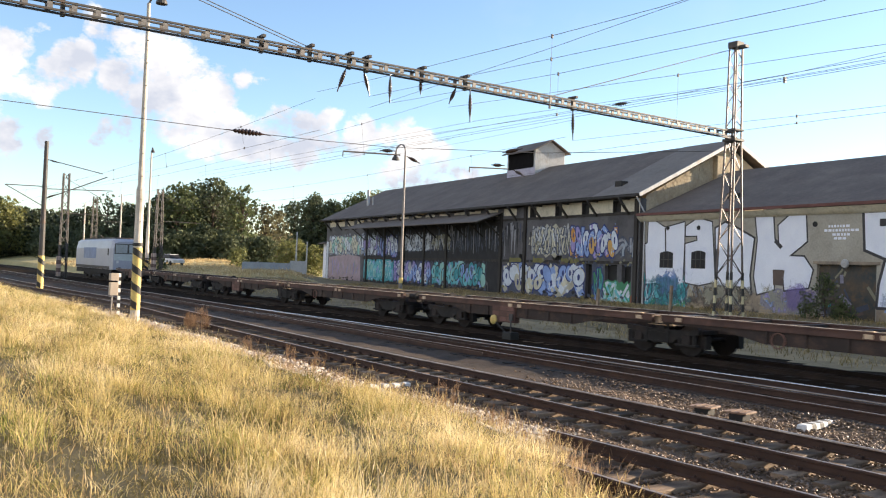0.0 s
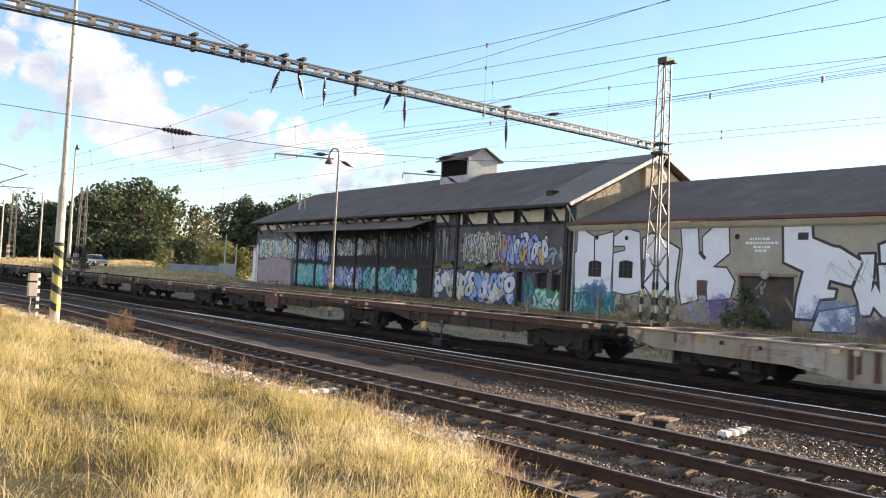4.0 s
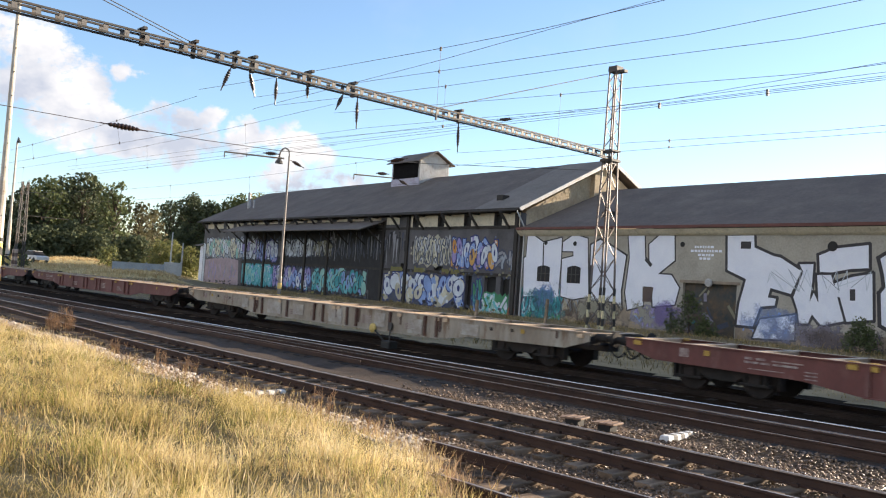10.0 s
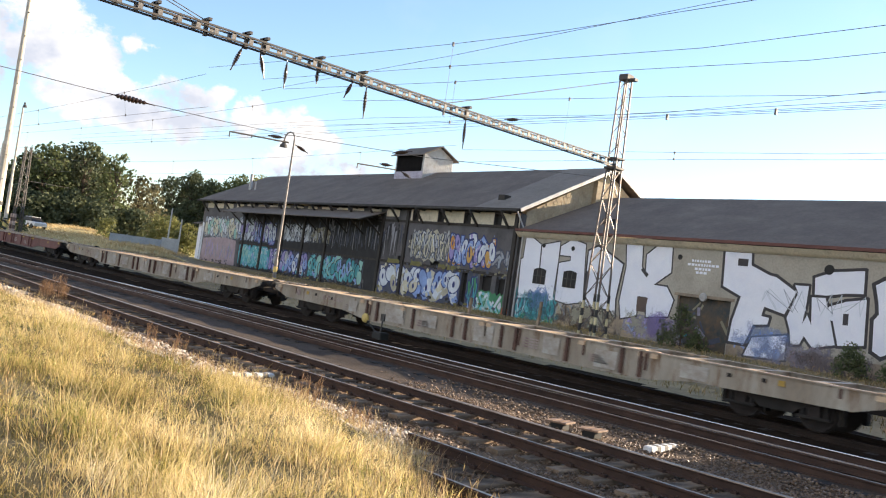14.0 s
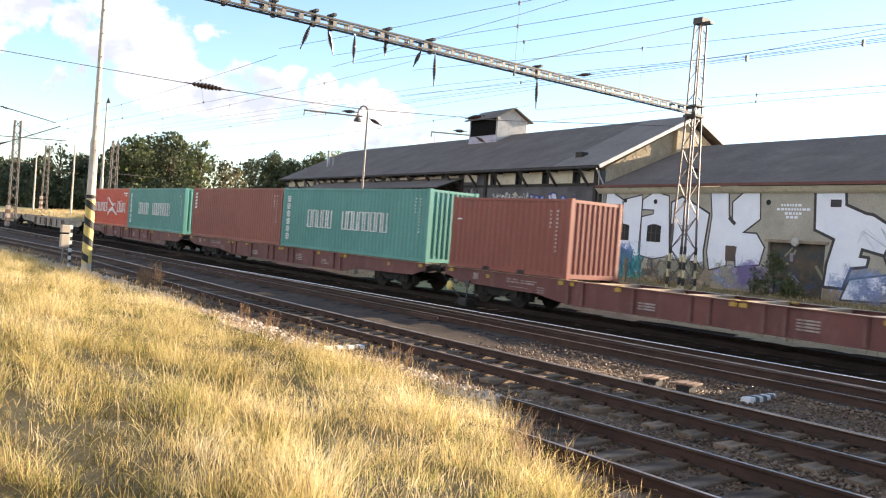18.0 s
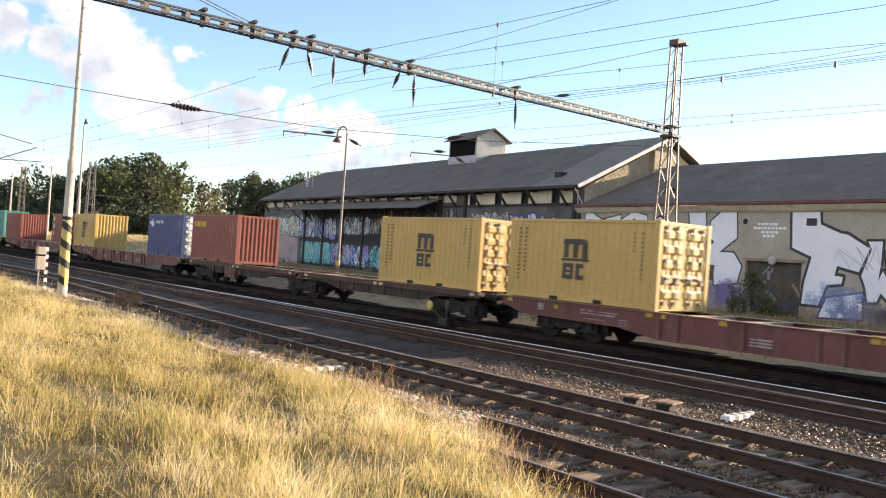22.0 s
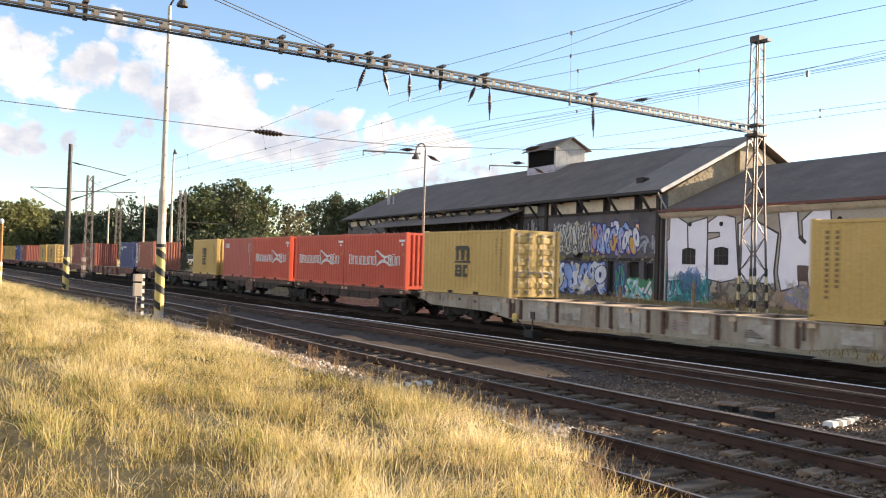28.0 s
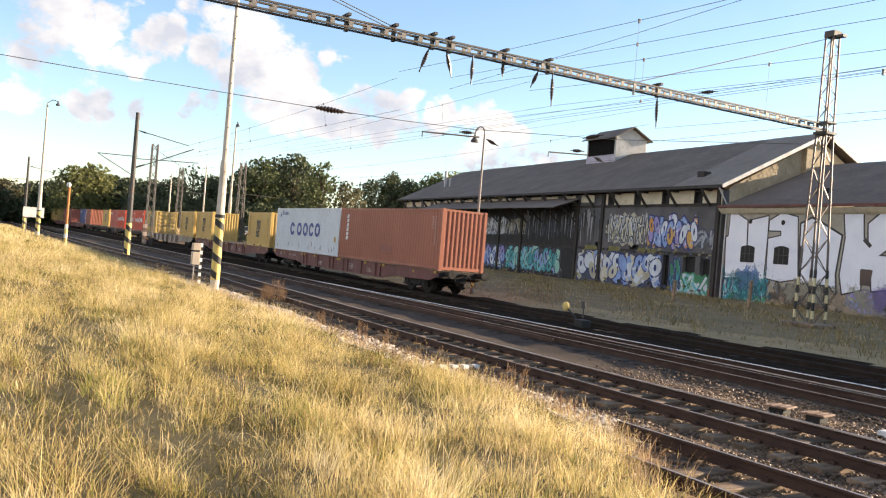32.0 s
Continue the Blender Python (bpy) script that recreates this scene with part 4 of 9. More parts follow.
def piece(parent, s0, s1, z0, z1, tops, seed, n, line="navy", lows=None, fat=0.36, halo=None, spark="pale", label="colourful spray-painted lettering"):
    """Swelling interlocked strokes with outline, drop shade and highlights; no real letters."""
    r = random.Random(seed)
    lows = lows or tops
    rows = []
    w, hgt = (s1 - s0) / n, z1 - z0
    if halo:
        k = 4 * n
        edge = [(s0 - 0.15 + (s1 - s0 + 0.3) * i / k, z1 + r.uniform(-0.12, 0.16) * hgt) for i in range(k + 1)]
        edge += [(s1 + 0.15 - (s1 - s0 + 0.3) * i / k, z0 + r.uniform(-0.08, 0.1) * hgt) for i in range(k + 1)]
        rows.append((SPRAY[halo], edge, 4))
    f = fat * min(w, hgt * 0.6)
    for i in range(n):
        sk = [(r.uniform(-0.3, 1.25), r.choice((0.0, 0.3, 0.65, 0.95)) + r.uniform(-0.04, 0.08)) for j in range(r.choice((5, 6, 6, 7)))]
        x0 = s0 + i * w
        line_pts = bend([(min(s1 - f * 0.5, max(s0 + f * 0.5, x0 + w * x)), z0 + f * 0.55 + (hgt - f * 1.1) * z) for x, z in sk])
        lift = 5 + i * 0.6
        # swollen bodies under the strokes
        for q in range(2):
            x, z = min(s1 - f * 0.8, max(s0 + f * 0.8, x0 + w * r.uniform(0.1, 0.9))), z0 + hgt * r.uniform(0.25, 0.75)
            ex, ez, tl = f * r.uniform(0.8, 1.15), hgt * r.uniform(0.22, 0.3), r.uniform(-0.3, 0.3)
            for mt, grow, up in ((SPRAY[line], 0.1, 0.1), (SPRAY[r.choice(tops)], 0.0, 0.3)):
                rows.append((mt, [(x + (ex + grow) * math.cos(b) + tl * ez * math.sin(b), z + (ez + grow) * math.sin(b)) for b in (k * math.pi / 6 for k in range(12))], lift + (1.7 if fat >= 0.42 else -0.9) + up + 0.01 * q))
            if fat >= 0.42 and r.random() < 0.7:
                rows.append((SPRAY[line], [(x + ex * 0.25 * math.cos(b), z + ez * 0.4 * math.sin(b)) for b in (k * math.pi / 4 for k in range(8))], lift + 2.2 + 0.01 * q))
        for q, (a, b) in enumerate(zip(line_pts, line_pts[1:])):
            rows.append((SPRAY[line], stroke(a, b, f + 0.21), lift + 0.02 * q))
        for q, (a, b) in enumerate(zip(line_pts, line_pts[1:])):
            low = (a[1] + b[1]) / 2 < z0 + hgt * r.uniform(0.35, 0.6)
            rows.append((SPRAY[r.choice(lows if low else tops)] if r.random() < 0.45 else SPRAY[(lows if low else tops)[i % len(lows if low else tops)]], stroke(a, b, f), lift + 1.2 + 0.02 * q))
        for q, (a, b) in enumerate(zip(line_pts[1::2], line_pts[2::2])):
            if r.random() < 0.6:
                o = f * 0.24
                rows.append((SPRAY[spark], stroke((a[0] - o, a[1] + o), (b[0] - o, b[1] + o), f * 0.16), lift + 2.0 + 0.02 * q))
        for q in range(3):
            x, z, e = x0 + w * r.random(), z0 + hgt * r.random(), f * r.uniform(0.12, 0.3)
            rows.append((SPRAY[r.choice((spark, line, tops[0]))], [(x + e * math.cos(b), z + e * math.sin(b)) for b in (k * math.pi / 4 for k in range(8))], lift + 2.3 + 0.02 * q))
    painted("graffiti", parent, label, rows)


def scribble(parent, s0, s1, z0, z1, colour, seed, n, w=0.09, label="wiry spray-painted tag", proud=5):
    """Looping thin strokes like a hasty tag."""
    r = random.Random(seed)
    rows, k = [], 0
    for i in range(n):
        s = s0 + (s1 - s0) * (i + 0.5) / n
        p = (s, z0 + r.uniform(0, 0.3) * (z1 - z0))
        for j in range(6):
            q = (s + r.uniform(-0.5, 0.5) * (s1 - s0) / n * 1.6, z0 + (z1 - z0) * min(1, max(0, (0.15 if j % 2 else 0.85) + r.uniform(-0.2, 0.2))))
            rows.append((SPRAY[colour if isinstance(colour, str) else r.choice(colour)], stroke(p, q, w), proud + 0.02 * k))
            k += 1
            p = q
    tagged(painted("graffiti_tag", parent, label, rows), kind="stuff")


W = warehouse
piece(W, -12.3, -7.5, 3.75, 5.75, ("cream", "silver", "cream", "pale"), 1, 11, "slate", ("cream", "gold_grey"), 0.27, "silver", "cream", "silver and cream spray-painted lettering with a dark edge")
piece(W, -7.4, -2.1, 3.5, 5.85, ("sky", "orange", "lilac", "pale", "amber"), 2, 7, "navy", ("amber", "orange", "sky", "lilac"), 0.42, None, "pale", "blue, orange and violet spray-painted lettering")
piece(W, -3.1, -0.1, 3.5, 4.9, ("mist", "grey"), 3, 4, "slate", None, 0.26, None, "mist", "faded grey-blue spray-painted tag")
piece(W, -16.5, -5.6, 0.55, 2.95, ("cream", "pale", "sand", "pale", "sky", "cream", "sky"), 4, 9, "navy", ("sand", "pale", "cream", "silver", "sky", "sky", "sand"), 0.5, "slate", "pale", "pale bubble lettering in cream and blue")
for i, (a, b) in enumerate(((-15.6, -13.9), (-12.2, -10.8), (-8.5, -7.6), (-7.3, -6.3))):
    painted("graffiti", W, "olive paint patch", [(SPRAY["olive"], [(a, 3.04), (b, 3.06), (b + 0.15, 3.22), (b - 0.1, 3.42), (a + 0.4, 3.38), (a + 0.1, 3.45)], 66)])
piece(W, -4.6, -3.5, 0.5, 2.9, ("teal", "green", "slate"), 5, 3, "navy", ("teal", "sky", "slate"), 0.5, "slate", "aqua")
piece(W, -3.8, -0.7, 0.25, 1.75, ("pale", "aqua", "mint", "pale"), 6, 5, "green", ("mint", "aqua", "pale"), 0.34, "green", "pale", "white and mint spray-painted lettering")
painted("graffiti", W, "orange paint patch", [(SPRAY["rust"], [(-0.9, 0.25), (0.05, 0.25), (0.1, 0.9), (-0.3, 1.0), (-0.8, 0.8)], 5)])
piece(W, -45.6, -38.0, 0.75, 2.95, ("aqua", "mint", "sky", "aqua"), 7, 9, "teal", ("aqua", "teal", "sky"), 0.46, "teal", "pale", "turquoise spray-painted lettering")
piece(W, -37.8, -29.6, 0.75, 2.9, ("lilac", "pale", "sky", "silver", "lilac"), 8, 9, "navy", ("lilac", "aqua", "sky"), 0.46, "slate", "pale", "lilac and white spray-painted lettering")
piece(W, -29.2, -19.4, 0.75, 2.95, ("teal", "aqua", "mint", "sky"), 9, 11, "black", ("teal", "sky", "aqua"), 0.44, "slate", "mint", "teal spray-painted lettering")
piece(W, -35.6, -29.7, 4.0, 5.6, ("pale", "silver", "pale"), 10, 11, "slate", None, 0.4, "mist", "pale", "white spray-painted lettering with grey edges")
piece(W, -29.6, -25.8, 4.05, 5.5, ("silver", "gold_grey"), 21, 8, "black", None, 0.34, "slate", "gold_grey", "dim grey-gold lettering")
scribble(W, -25.6, -17.2, 3.9, 5.8, ("slate", "black", "slate", "soot"), 11, 10, 0.10)
piece(W, -56.5, -46.8, 3.5, 5.7, ("cream", "pale", "mint", "cream"), 12, 11, "slate", ("cream", "silver"), 0.42, "mist", "cream", "faded pale lettering")
piece(W, -46.6, -42.3, 3.5, 5.8, ("pale", "lilac", "pale"), 13, 5, "slate", ("pale", "sky"), 0.46, "mist", "pale", "faded white lettering")
piece(W, -42.2, -37.2, 3.5, 5.6, ("lilac", "pale", "sky", "pale"), 14, 7, "navy", ("lilac", "sky"), 0.46, "slate", "pale", "faded lilac and white lettering")
painted("graffiti", W, "faded pinkish painted wall patch", [(SPRAY["pink"], [(-56.8, 0.5), (-46.6, 0.5), (-46.9, 3.3), (-51, 3.6), (-56.6, 3.2)], 4)])
painted("graffiti", W, "pale painted wall end", [(SPRAY["pale"], [(-57.5, 0.4), (-56.9, 0.4), (-56.9, 5.0), (-57.5, 5.2)], 6)])
scribble(W, -55.5, -47.5, 1.0, 3.0, ("grey", "pink", "lilac"), 14, 8, 0.1)
star = [(-9.9 + (2.75 + 0.35 * (i % 2)) * math.cos(i * math.pi / 16), 4.75 + (1.02 + 0.34 * (i % 2)) * math.sin(i * math.pi / 16)) for i in range(32)]
painted("graffiti", W, "spiky silver cloud behind the lettering", [(SPRAY["sand"], star, 3.9)])
# flat black patches on the wall under the canopy
painted("soot_stain", W, "black patches on the wall under the canopy", [(SPRAY["soot"], [(-26.4, 2.4), (-24.0, 2.1), (-21.0, 2.3), (-18.9, 1.2), (-18.9, 0.3), (-17.0, 0.3), (-16.7, 3.2), (-16.6, 5.0), (-17.2, 6.4), (-22.0, 6.6), (-26.8, 6.4), (-27.2, 4.4)], 3.6),
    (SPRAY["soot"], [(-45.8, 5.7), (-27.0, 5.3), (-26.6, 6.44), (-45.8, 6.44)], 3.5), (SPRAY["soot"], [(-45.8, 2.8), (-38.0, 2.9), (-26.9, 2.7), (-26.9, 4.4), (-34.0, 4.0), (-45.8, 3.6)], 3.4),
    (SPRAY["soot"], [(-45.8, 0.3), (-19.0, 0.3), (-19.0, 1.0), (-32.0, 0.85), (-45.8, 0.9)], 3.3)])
piece(shed, 0.9, 4.6, 0.35, 2.3, ("teal", "sky", "slate", "aqua"), 15, 5, "slate", ("teal", "green", "aqua"), 0.46, "teal", "pale", "blue-green spray-painted tag")
painted("graffiti", shed, "blue paint splash", [(SPRAY["sky"], [(2.2, 2.35), (2.4, 2.0), (3.4, 2.05), (3.6, 2.4), (3.2, 2.3), (2.9, 2.42), (2.6, 2.3)], 13)])
painted("graffiti", shed, "faded violet paint cloud", [(SPRAY["violet_grey"], [(10.4, 0.9), (11.4, 0.6), (13.0, 0.5), (13.9, 0.8), (13.8, 1.7), (12.8, 1.9), (11.5, 1.6), (10.5, 1.7)], 5)])
piece(shed, 10.6, 13.9, 0.55, 1.75, ("lilac", "violet_grey", "sand"), 16, 5, "violet_grey", ("lilac", "sky"), 0.2, None, "violet_grey", "faded violet spray-painted tag")
scribble(shed, 6.6, 9.6, 0.5, 1.9, ("grey", "umber", "black", "umber"), 17, 4, 0.1)
scribble(shed, 4.4, 6.6, 0.9, 1.9, ("mist", "sand", "umber"), 27, 4, 0.09)
scribble(shed, 17.8, 20.6, 0.9, 2.0, ("sky", "mist", "sky"), 18, 5, 0.09)
scribble(shed, 19.6, 24.3, 3.1, 4.2, ("pale", "mist", "pale"), 31, 4, 0.03, "thin faded lines over the letters", 14)
painted("graffiti", shed, "dark patch below a letter", [(SPRAY["umber"], [(11.3, 2.05), (11.95, 2.05), (12.05, 2.9), (11.25, 2.9)], 13)])


def splatter(parent, s0, s1, z0, z1, colours, seed, n, size, proud=13.0, tall=0.7, label="patchy faded spray paint along the foot of the wall"):
    """Ragged patches of faded paint."""
    r = random.Random(seed)
    rows = []
    for i in range(n):
        x, z, e = r.uniform(s0, s1), z0 + (z1 - z0) * r.random() ** 1.3, size * r.uniform(0.3, 1.0)
        k = r.choice((7, 8, 9))
        edge = [(x + e * r.uniform(0.45, 1.2) * math.cos(2 * math.pi * q / k), max(0.05, z + tall * e * r.uniform(0.45, 1.2) * math.sin(2 * math.pi * q / k))) for q in range(k)]
        rows.append((SPRAY[r.choice(colours)], edge, proud + 0.01 * i))
    tagged(painted("graffiti", parent, label, rows), kind="stuff")


def streaks(parent, s0, s1, z0, z1, colours, seed, n, proud=7.0, label="dark soot streaks running down the wall"):
    r = random.Random(seed)
    rows = []
    for i in range(n):
        x, top, w = r.uniform(s0, s1), z1 - (z1 - z0) * 0.3 * r.random(), r.uniform(0.03, 0.14)
        low = max(z0, top - r.uniform(0.5, 2.4))
        rows.append((SPRAY[r.choice(colours)], [(x - w, top), (x + w, top + 0.03), (x + w * 0.5, (top + low) / 2), (x + w * 0.2, low), (x - w * 0.3, low + 0.05), (x - w * 0.7, (top + low) / 2)], proud + 0.01 * i))
    tagged(painted("soot_stain", parent, label, rows), kind="stuff")


def soft_spray(colour, cover, bias):
    """Thin paint that covers the wall in a fine grain and thins out to nothing towards the rim of its patch."""
    m = SPRAY[colour].copy()
    m.name = "thin_spray_" + colour
    nt = m.node_tree
    N, L = nt.nodes.new, nt.links.new
    out, bsdf = nt.nodes["Material Output"], nt.nodes["Principled BSDF"]
    tc, mix, clear, apart = N("ShaderNodeTexCoord"), N("ShaderNodeMixShader"), N("ShaderNodeBsdfTransparent"), N("ShaderNodeSeparateXYZ")

    def calc(op, a, b, clamp=False):
        n = N("ShaderNodeMath")
        n.operation, n.use_clamp = op, clamp
        for i, v in enumerate((a, b)):
            if isinstance(v, (int, float)):
                n.inputs[i].default_value = v
            else:
                L(v, n.inputs[i])
        return n.outputs[0]

    def noise(sc, de):
        n = N("ShaderNodeTexNoise")
        n.inputs["Scale"].default_value, n.inputs["Detail"].default_value, n.inputs["Roughness"].default_value = sc, de, 0.65
        L(tc.outputs["Object"], n.inputs["Vector"])
        return n.outputs["Fac"]

    L(tc.outputs["Generated"], apart.inputs[0])
    rim = None
    for axis in ("X", "Z"):
        v = apart.outputs[axis]
        e = calc("MULTIPLY", calc("MULTIPLY", v, calc("SUBTRACT", 1.0, v)), 4.0)
        rim = e if rim is None else calc("MULTIPLY", rim, e)
    cloud = calc("ADD", calc("MULTIPLY", calc("SUBTRACT", noise(1.3, 5), 0.5), 3.4), calc("MULTIPLY", calc("SUBTRACT", noise(9.0, 3), 0.5), 1.0))
    amount = calc("MULTIPLY", calc("ADD", cloud, calc("SUBTRACT", calc("MULTIPLY", rim, 1.1), bias)), 2.2, True)
    L(calc("MULTIPLY", amount, cover), mix.inputs["Fac"])
    L(clear.outputs[0], mix.inputs[1])
    L(bsdf.outputs[0], mix.inputs[2])
    L(mix.outputs[0], out.inputs["Surface"])
    return m


def cloud_of_paint(parent, s0, s1, z0, z1, colour, cover=0.7, bias=0.35, proud=13.0, label="thin cloudy spray paint along the foot of the wall"):
    d = -proud / 1000.0
    me = raw_mesh("graffiti", [(s0, d, z0), (s1, d, z0), (s1, d, z1), (s0, d, z1)], [(0, 1, 2, 3)], soft_spray(colour, cover, bias))
    part("graffiti", me, None, parent, label)


for row in ((0.7, 5.2, 0.1, 2.6, "teal", 0.6, 0.35), (1.6, 4.6, 0.9, 2.9, "sky", 0.75, 0.45), (4.2, 10.4, -0.1, 2.2, "umber", 0.55, 0.3), (5.2, 10.2, 0.4, 2.4, "sand", 0.6, 0.5),
            (10.0, 15.2, 0.2, 2.2, "sand", 0.55, 0.4), (11.3, 14.6, 0.5, 2.5, "violet", 0.45, 0.4), (17.6, 21.6, 0.3, 2.5, "sky", 0.45, 0.45), (18.4, 26.2, -0.1, 1.9, "violet_grey", 0.6, 0.35),
            (20.6, 26.0, 0.0, 1.6, "umber", 0.45, 0.5)):
    cloud_of_paint(shed, *row, 13.0 + 0.5 * (int(row[0] * 10) % 3))
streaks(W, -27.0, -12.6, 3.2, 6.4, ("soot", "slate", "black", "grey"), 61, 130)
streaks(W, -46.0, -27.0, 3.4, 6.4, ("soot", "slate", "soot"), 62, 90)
splatter(W, -56.5, -0.5, 0.25, 1.0, ("umber", "slate", "soot", "olive"), 63, 160, 0.35, 15.0, 0.45)
splatter(W, -12.8, -0.4, 2.9, 3.7, ("olive", "slate", "umber", "gold_grey", "slate"), 64, 60, 0.22, 67.0)
rows = []
for i in range(18):
    a = (gate[0] + rw.uniform(0.2, 3.0), rw.uniform(0.5, 2.7))
    b = (a[0] + rw.uniform(-0.5, 0.6), a[1] + rw.uniform(-0.6, 0.6))
    b = (min(gate[1] - 0.15, max(gate[0] + 0.15, b[0])), min(3.0, max(0.5, b[1])))
    rows.append((SPRAY[rw.choice(("slate", "umber", "gold_grey", "violet_grey", "umber") if a[1] > 1.4 else ("slate", "teal", "violet_grey", "umber"))], stroke(a, b, rw.uniform(0.1, 0.3)), -216 + 0.05 * i))
tagged(painted("graffiti_tag", shed, "murky brown and blue tags on the gate", rows), kind="stuff")


# ---- masts, portal and wires ----
def lattice(g, cx, cy, z0, z1, w0, w1, legs=0.07, brace=0.045, step=0.75):
    def corner(i, z):
        w = w0 + (w1 - w0) * (z - z0) / (z1 - z0)
        sx, sy = ((-1, -1), (1, -1), (1, 1), (-1, 1))[i % 4]
        return Vector((cx + sx * w / 2, cy + sy * w / 2, z))
    for i in range(4):
        g.bar(corner(i, z0), corner(i, z1), legs, legs, up=(1, 0.3, 0))
    n = max(1, round((z1 - z0) / step))
    for k in range(n):
        a, b = z0 + (z1 - z0) * k / n, z0 + (z1 - z0) * (k + 1) / n
        for i in range(4):
            p, q = (corner(i, a), corner(i + 1, b)) if (k + i) % 2 else (corner(i + 1, a), corner(i, b))
            g.bar(p, q, brace, brace * 0.5, up=(1, 0.3, 0))
    return g


def stripes(g_y, g_b, x, y, z0, z1, r, n=7, band=0.32, round_=True):
    """Slanting yellow and black bands round a mast."""
    z, k = z0, 0
    while z < z1 - 0.05:
        (g_y if k % 2 else g_b).tube((x, y, z), (x, y, min(z + band, z1)), r, n=12)
        z += band
        k += 1


PX, PY = -22.85, 30.5
mat_tower = material("rusty_grey_tower_steel", (0.17, 0.15, 0.14), (0.10, 0.082, 0.074), rough=0.55, metal=0.35, scale=2, grain=30, bump=0.1, stain=RUST, stain_amount=0.4)
portal = thing("catenary_portal", "lattice steel catenary portal spanning the tracks, rusty and bleached", "catenary mast")
for y, base in ((PY, 0.3), (-3.0, 0.55)):
    g = lattice(Geo(), PX, y, base, 8.2, 0.84, 0.44)
    lattice(g, PX, y, 8.2, 12.0, 0.44, 0.36, 0.06, 0.04, 0.5)
    part("tower", g, mat_tower, portal, "riveted lattice tower")
    g = Geo()
    g.box(PX - 0.23, PX + 0.23, y - 0.23, y + 0.23, 12.0, 12.25)
    g.box(PX - 0.05, PX + 0.55, y - 0.12, y + 0.12, 11.95, 12.06)
    part("tower_cap", g, mat_steel_dark, portal)
    g = Geo()
    g.box(PX - 0.75, PX + 0.75, y - 0.75, y + 0.75, base - 0.5, base + 0.12, 0.05)
    part("footing", g, mat_sleeper, portal, "concrete footing")
    g = Geo()
    g.box(PX - 0.32, PX + 0.32, y - 0.32, y + 0.32, 8.06, 8.16)
    part("collar", g, mat_steel_dark, portal)
    part("collar", Geo().box(PX - 0.30, PX + 0.30, y - 0.30, y + 0.30, 8.5, 8.57), mat_steel_dark, portal)
    for nm, mt, ph in (("pale_band", mat_pale_band, 0), ("black_band", mat_black_band, 1)):
        for i, (sx, sy) in enumerate(((-1, -1), (1, -1), (1, 1), (-1, 1))):
            for k in range(6):
                if k % 2 == ph:
                    g = Geo()
                    z = base + 0.3 + k * 0.33
                    w = 0.84 - 0.40 * (z - base) / 7.9
                    g.box(PX + sx * w / 2 - 0.045, PX + sx * w / 2 + 0.045, y + sy * w / 2 - 0.045, y + sy * w / 2 + 0.045, z, z + 0.33)
                    part(nm, g, mt, portal)
# beam: two channels joined by batten plates
for sx in (-0.15, 0.15):
    for z in (8.22, 8.45):
        part("beam_chord", Geo().bar((PX + sx, -3.2, z), (PX + sx, PY, z), 0.07, 0.05), mat_steel_dark, portal, "dark beam chord")
cached_batten = Geo().box(-0.012, 0.012, 0, 0.13, 8.23, 8.44).mesh("batten_plate", mat_steel_old)
y = -2.9
while y < PY:
    for sx in (-0.15, 0.15):
        part("batten_plate", cached_batten, None, portal).location = (PX + sx, y, 0)
    y += 0.56
for y in (4.2, 9.4, 10.9, 12.2, 12.8, 14.8, 16.5, 21.3):
    g = Geo()
    g.box(PX - 0.22, PX + 0.22, y - 0.05, y + 0.05, 8.54, 8.62)
    g.box(PX - 0.05, PX + 0.05, y - 0.05, y + 0.05, 8.12, 8.6)
    part("clamp", g, mat_steel_dark, portal)


def insulator(a, b, n=7, r=0.07):
    """A ribbed insulator string from a to b."""
    g = Geo()
    prof = [(0.0, 0.018), (0.15, 0.02)]
    for i in range(n):
        t = 0.18 + 0.62 * i / n
        k = 0.55 + 0.45 * math.sin(math.pi * (i + 0.5) / n)
        prof += [(t, r * 0.6 * k), (t + 0.02, r * k), (t + 0.05, r * 0.95 * k), (t + 0.06, r * 0.6 * k)]
    prof += [(0.84, 0.02), (1.0, 0.018)]
    return g.turned(a, b, prof, 8)


INS = [((12.13, 8.2), (11.84, 7.4)), ((12.69, 8.2), (12.95, 7.44)), ((13.65, 8.2), (13.66, 7.32)), ((14.77, 8.2), (14.79, 7.75)), ((16.16, 8.2), (15.89, 7.6)), ((16.72, 8.2), (16.76, 7.12)), ((21.32, 8.2), (21.37, 7.08))]
for (y0, z0), (y1, z1) in INS:
    part("insulator", insulator((PX, y0, z0), (PX, y1, z1)), mat_insulator, portal, "brown ribbed insulator")


def bell_lamp(g_dark, p, r=0.19):
    x, y, z = p
    g_dark.turned((x, y, z + 0.42), (x, y, z), [(0, 0.05), (0.25, 0.06), (0.45, 0.1), (0.75, r), (1.0, r * 1.12)], 12)


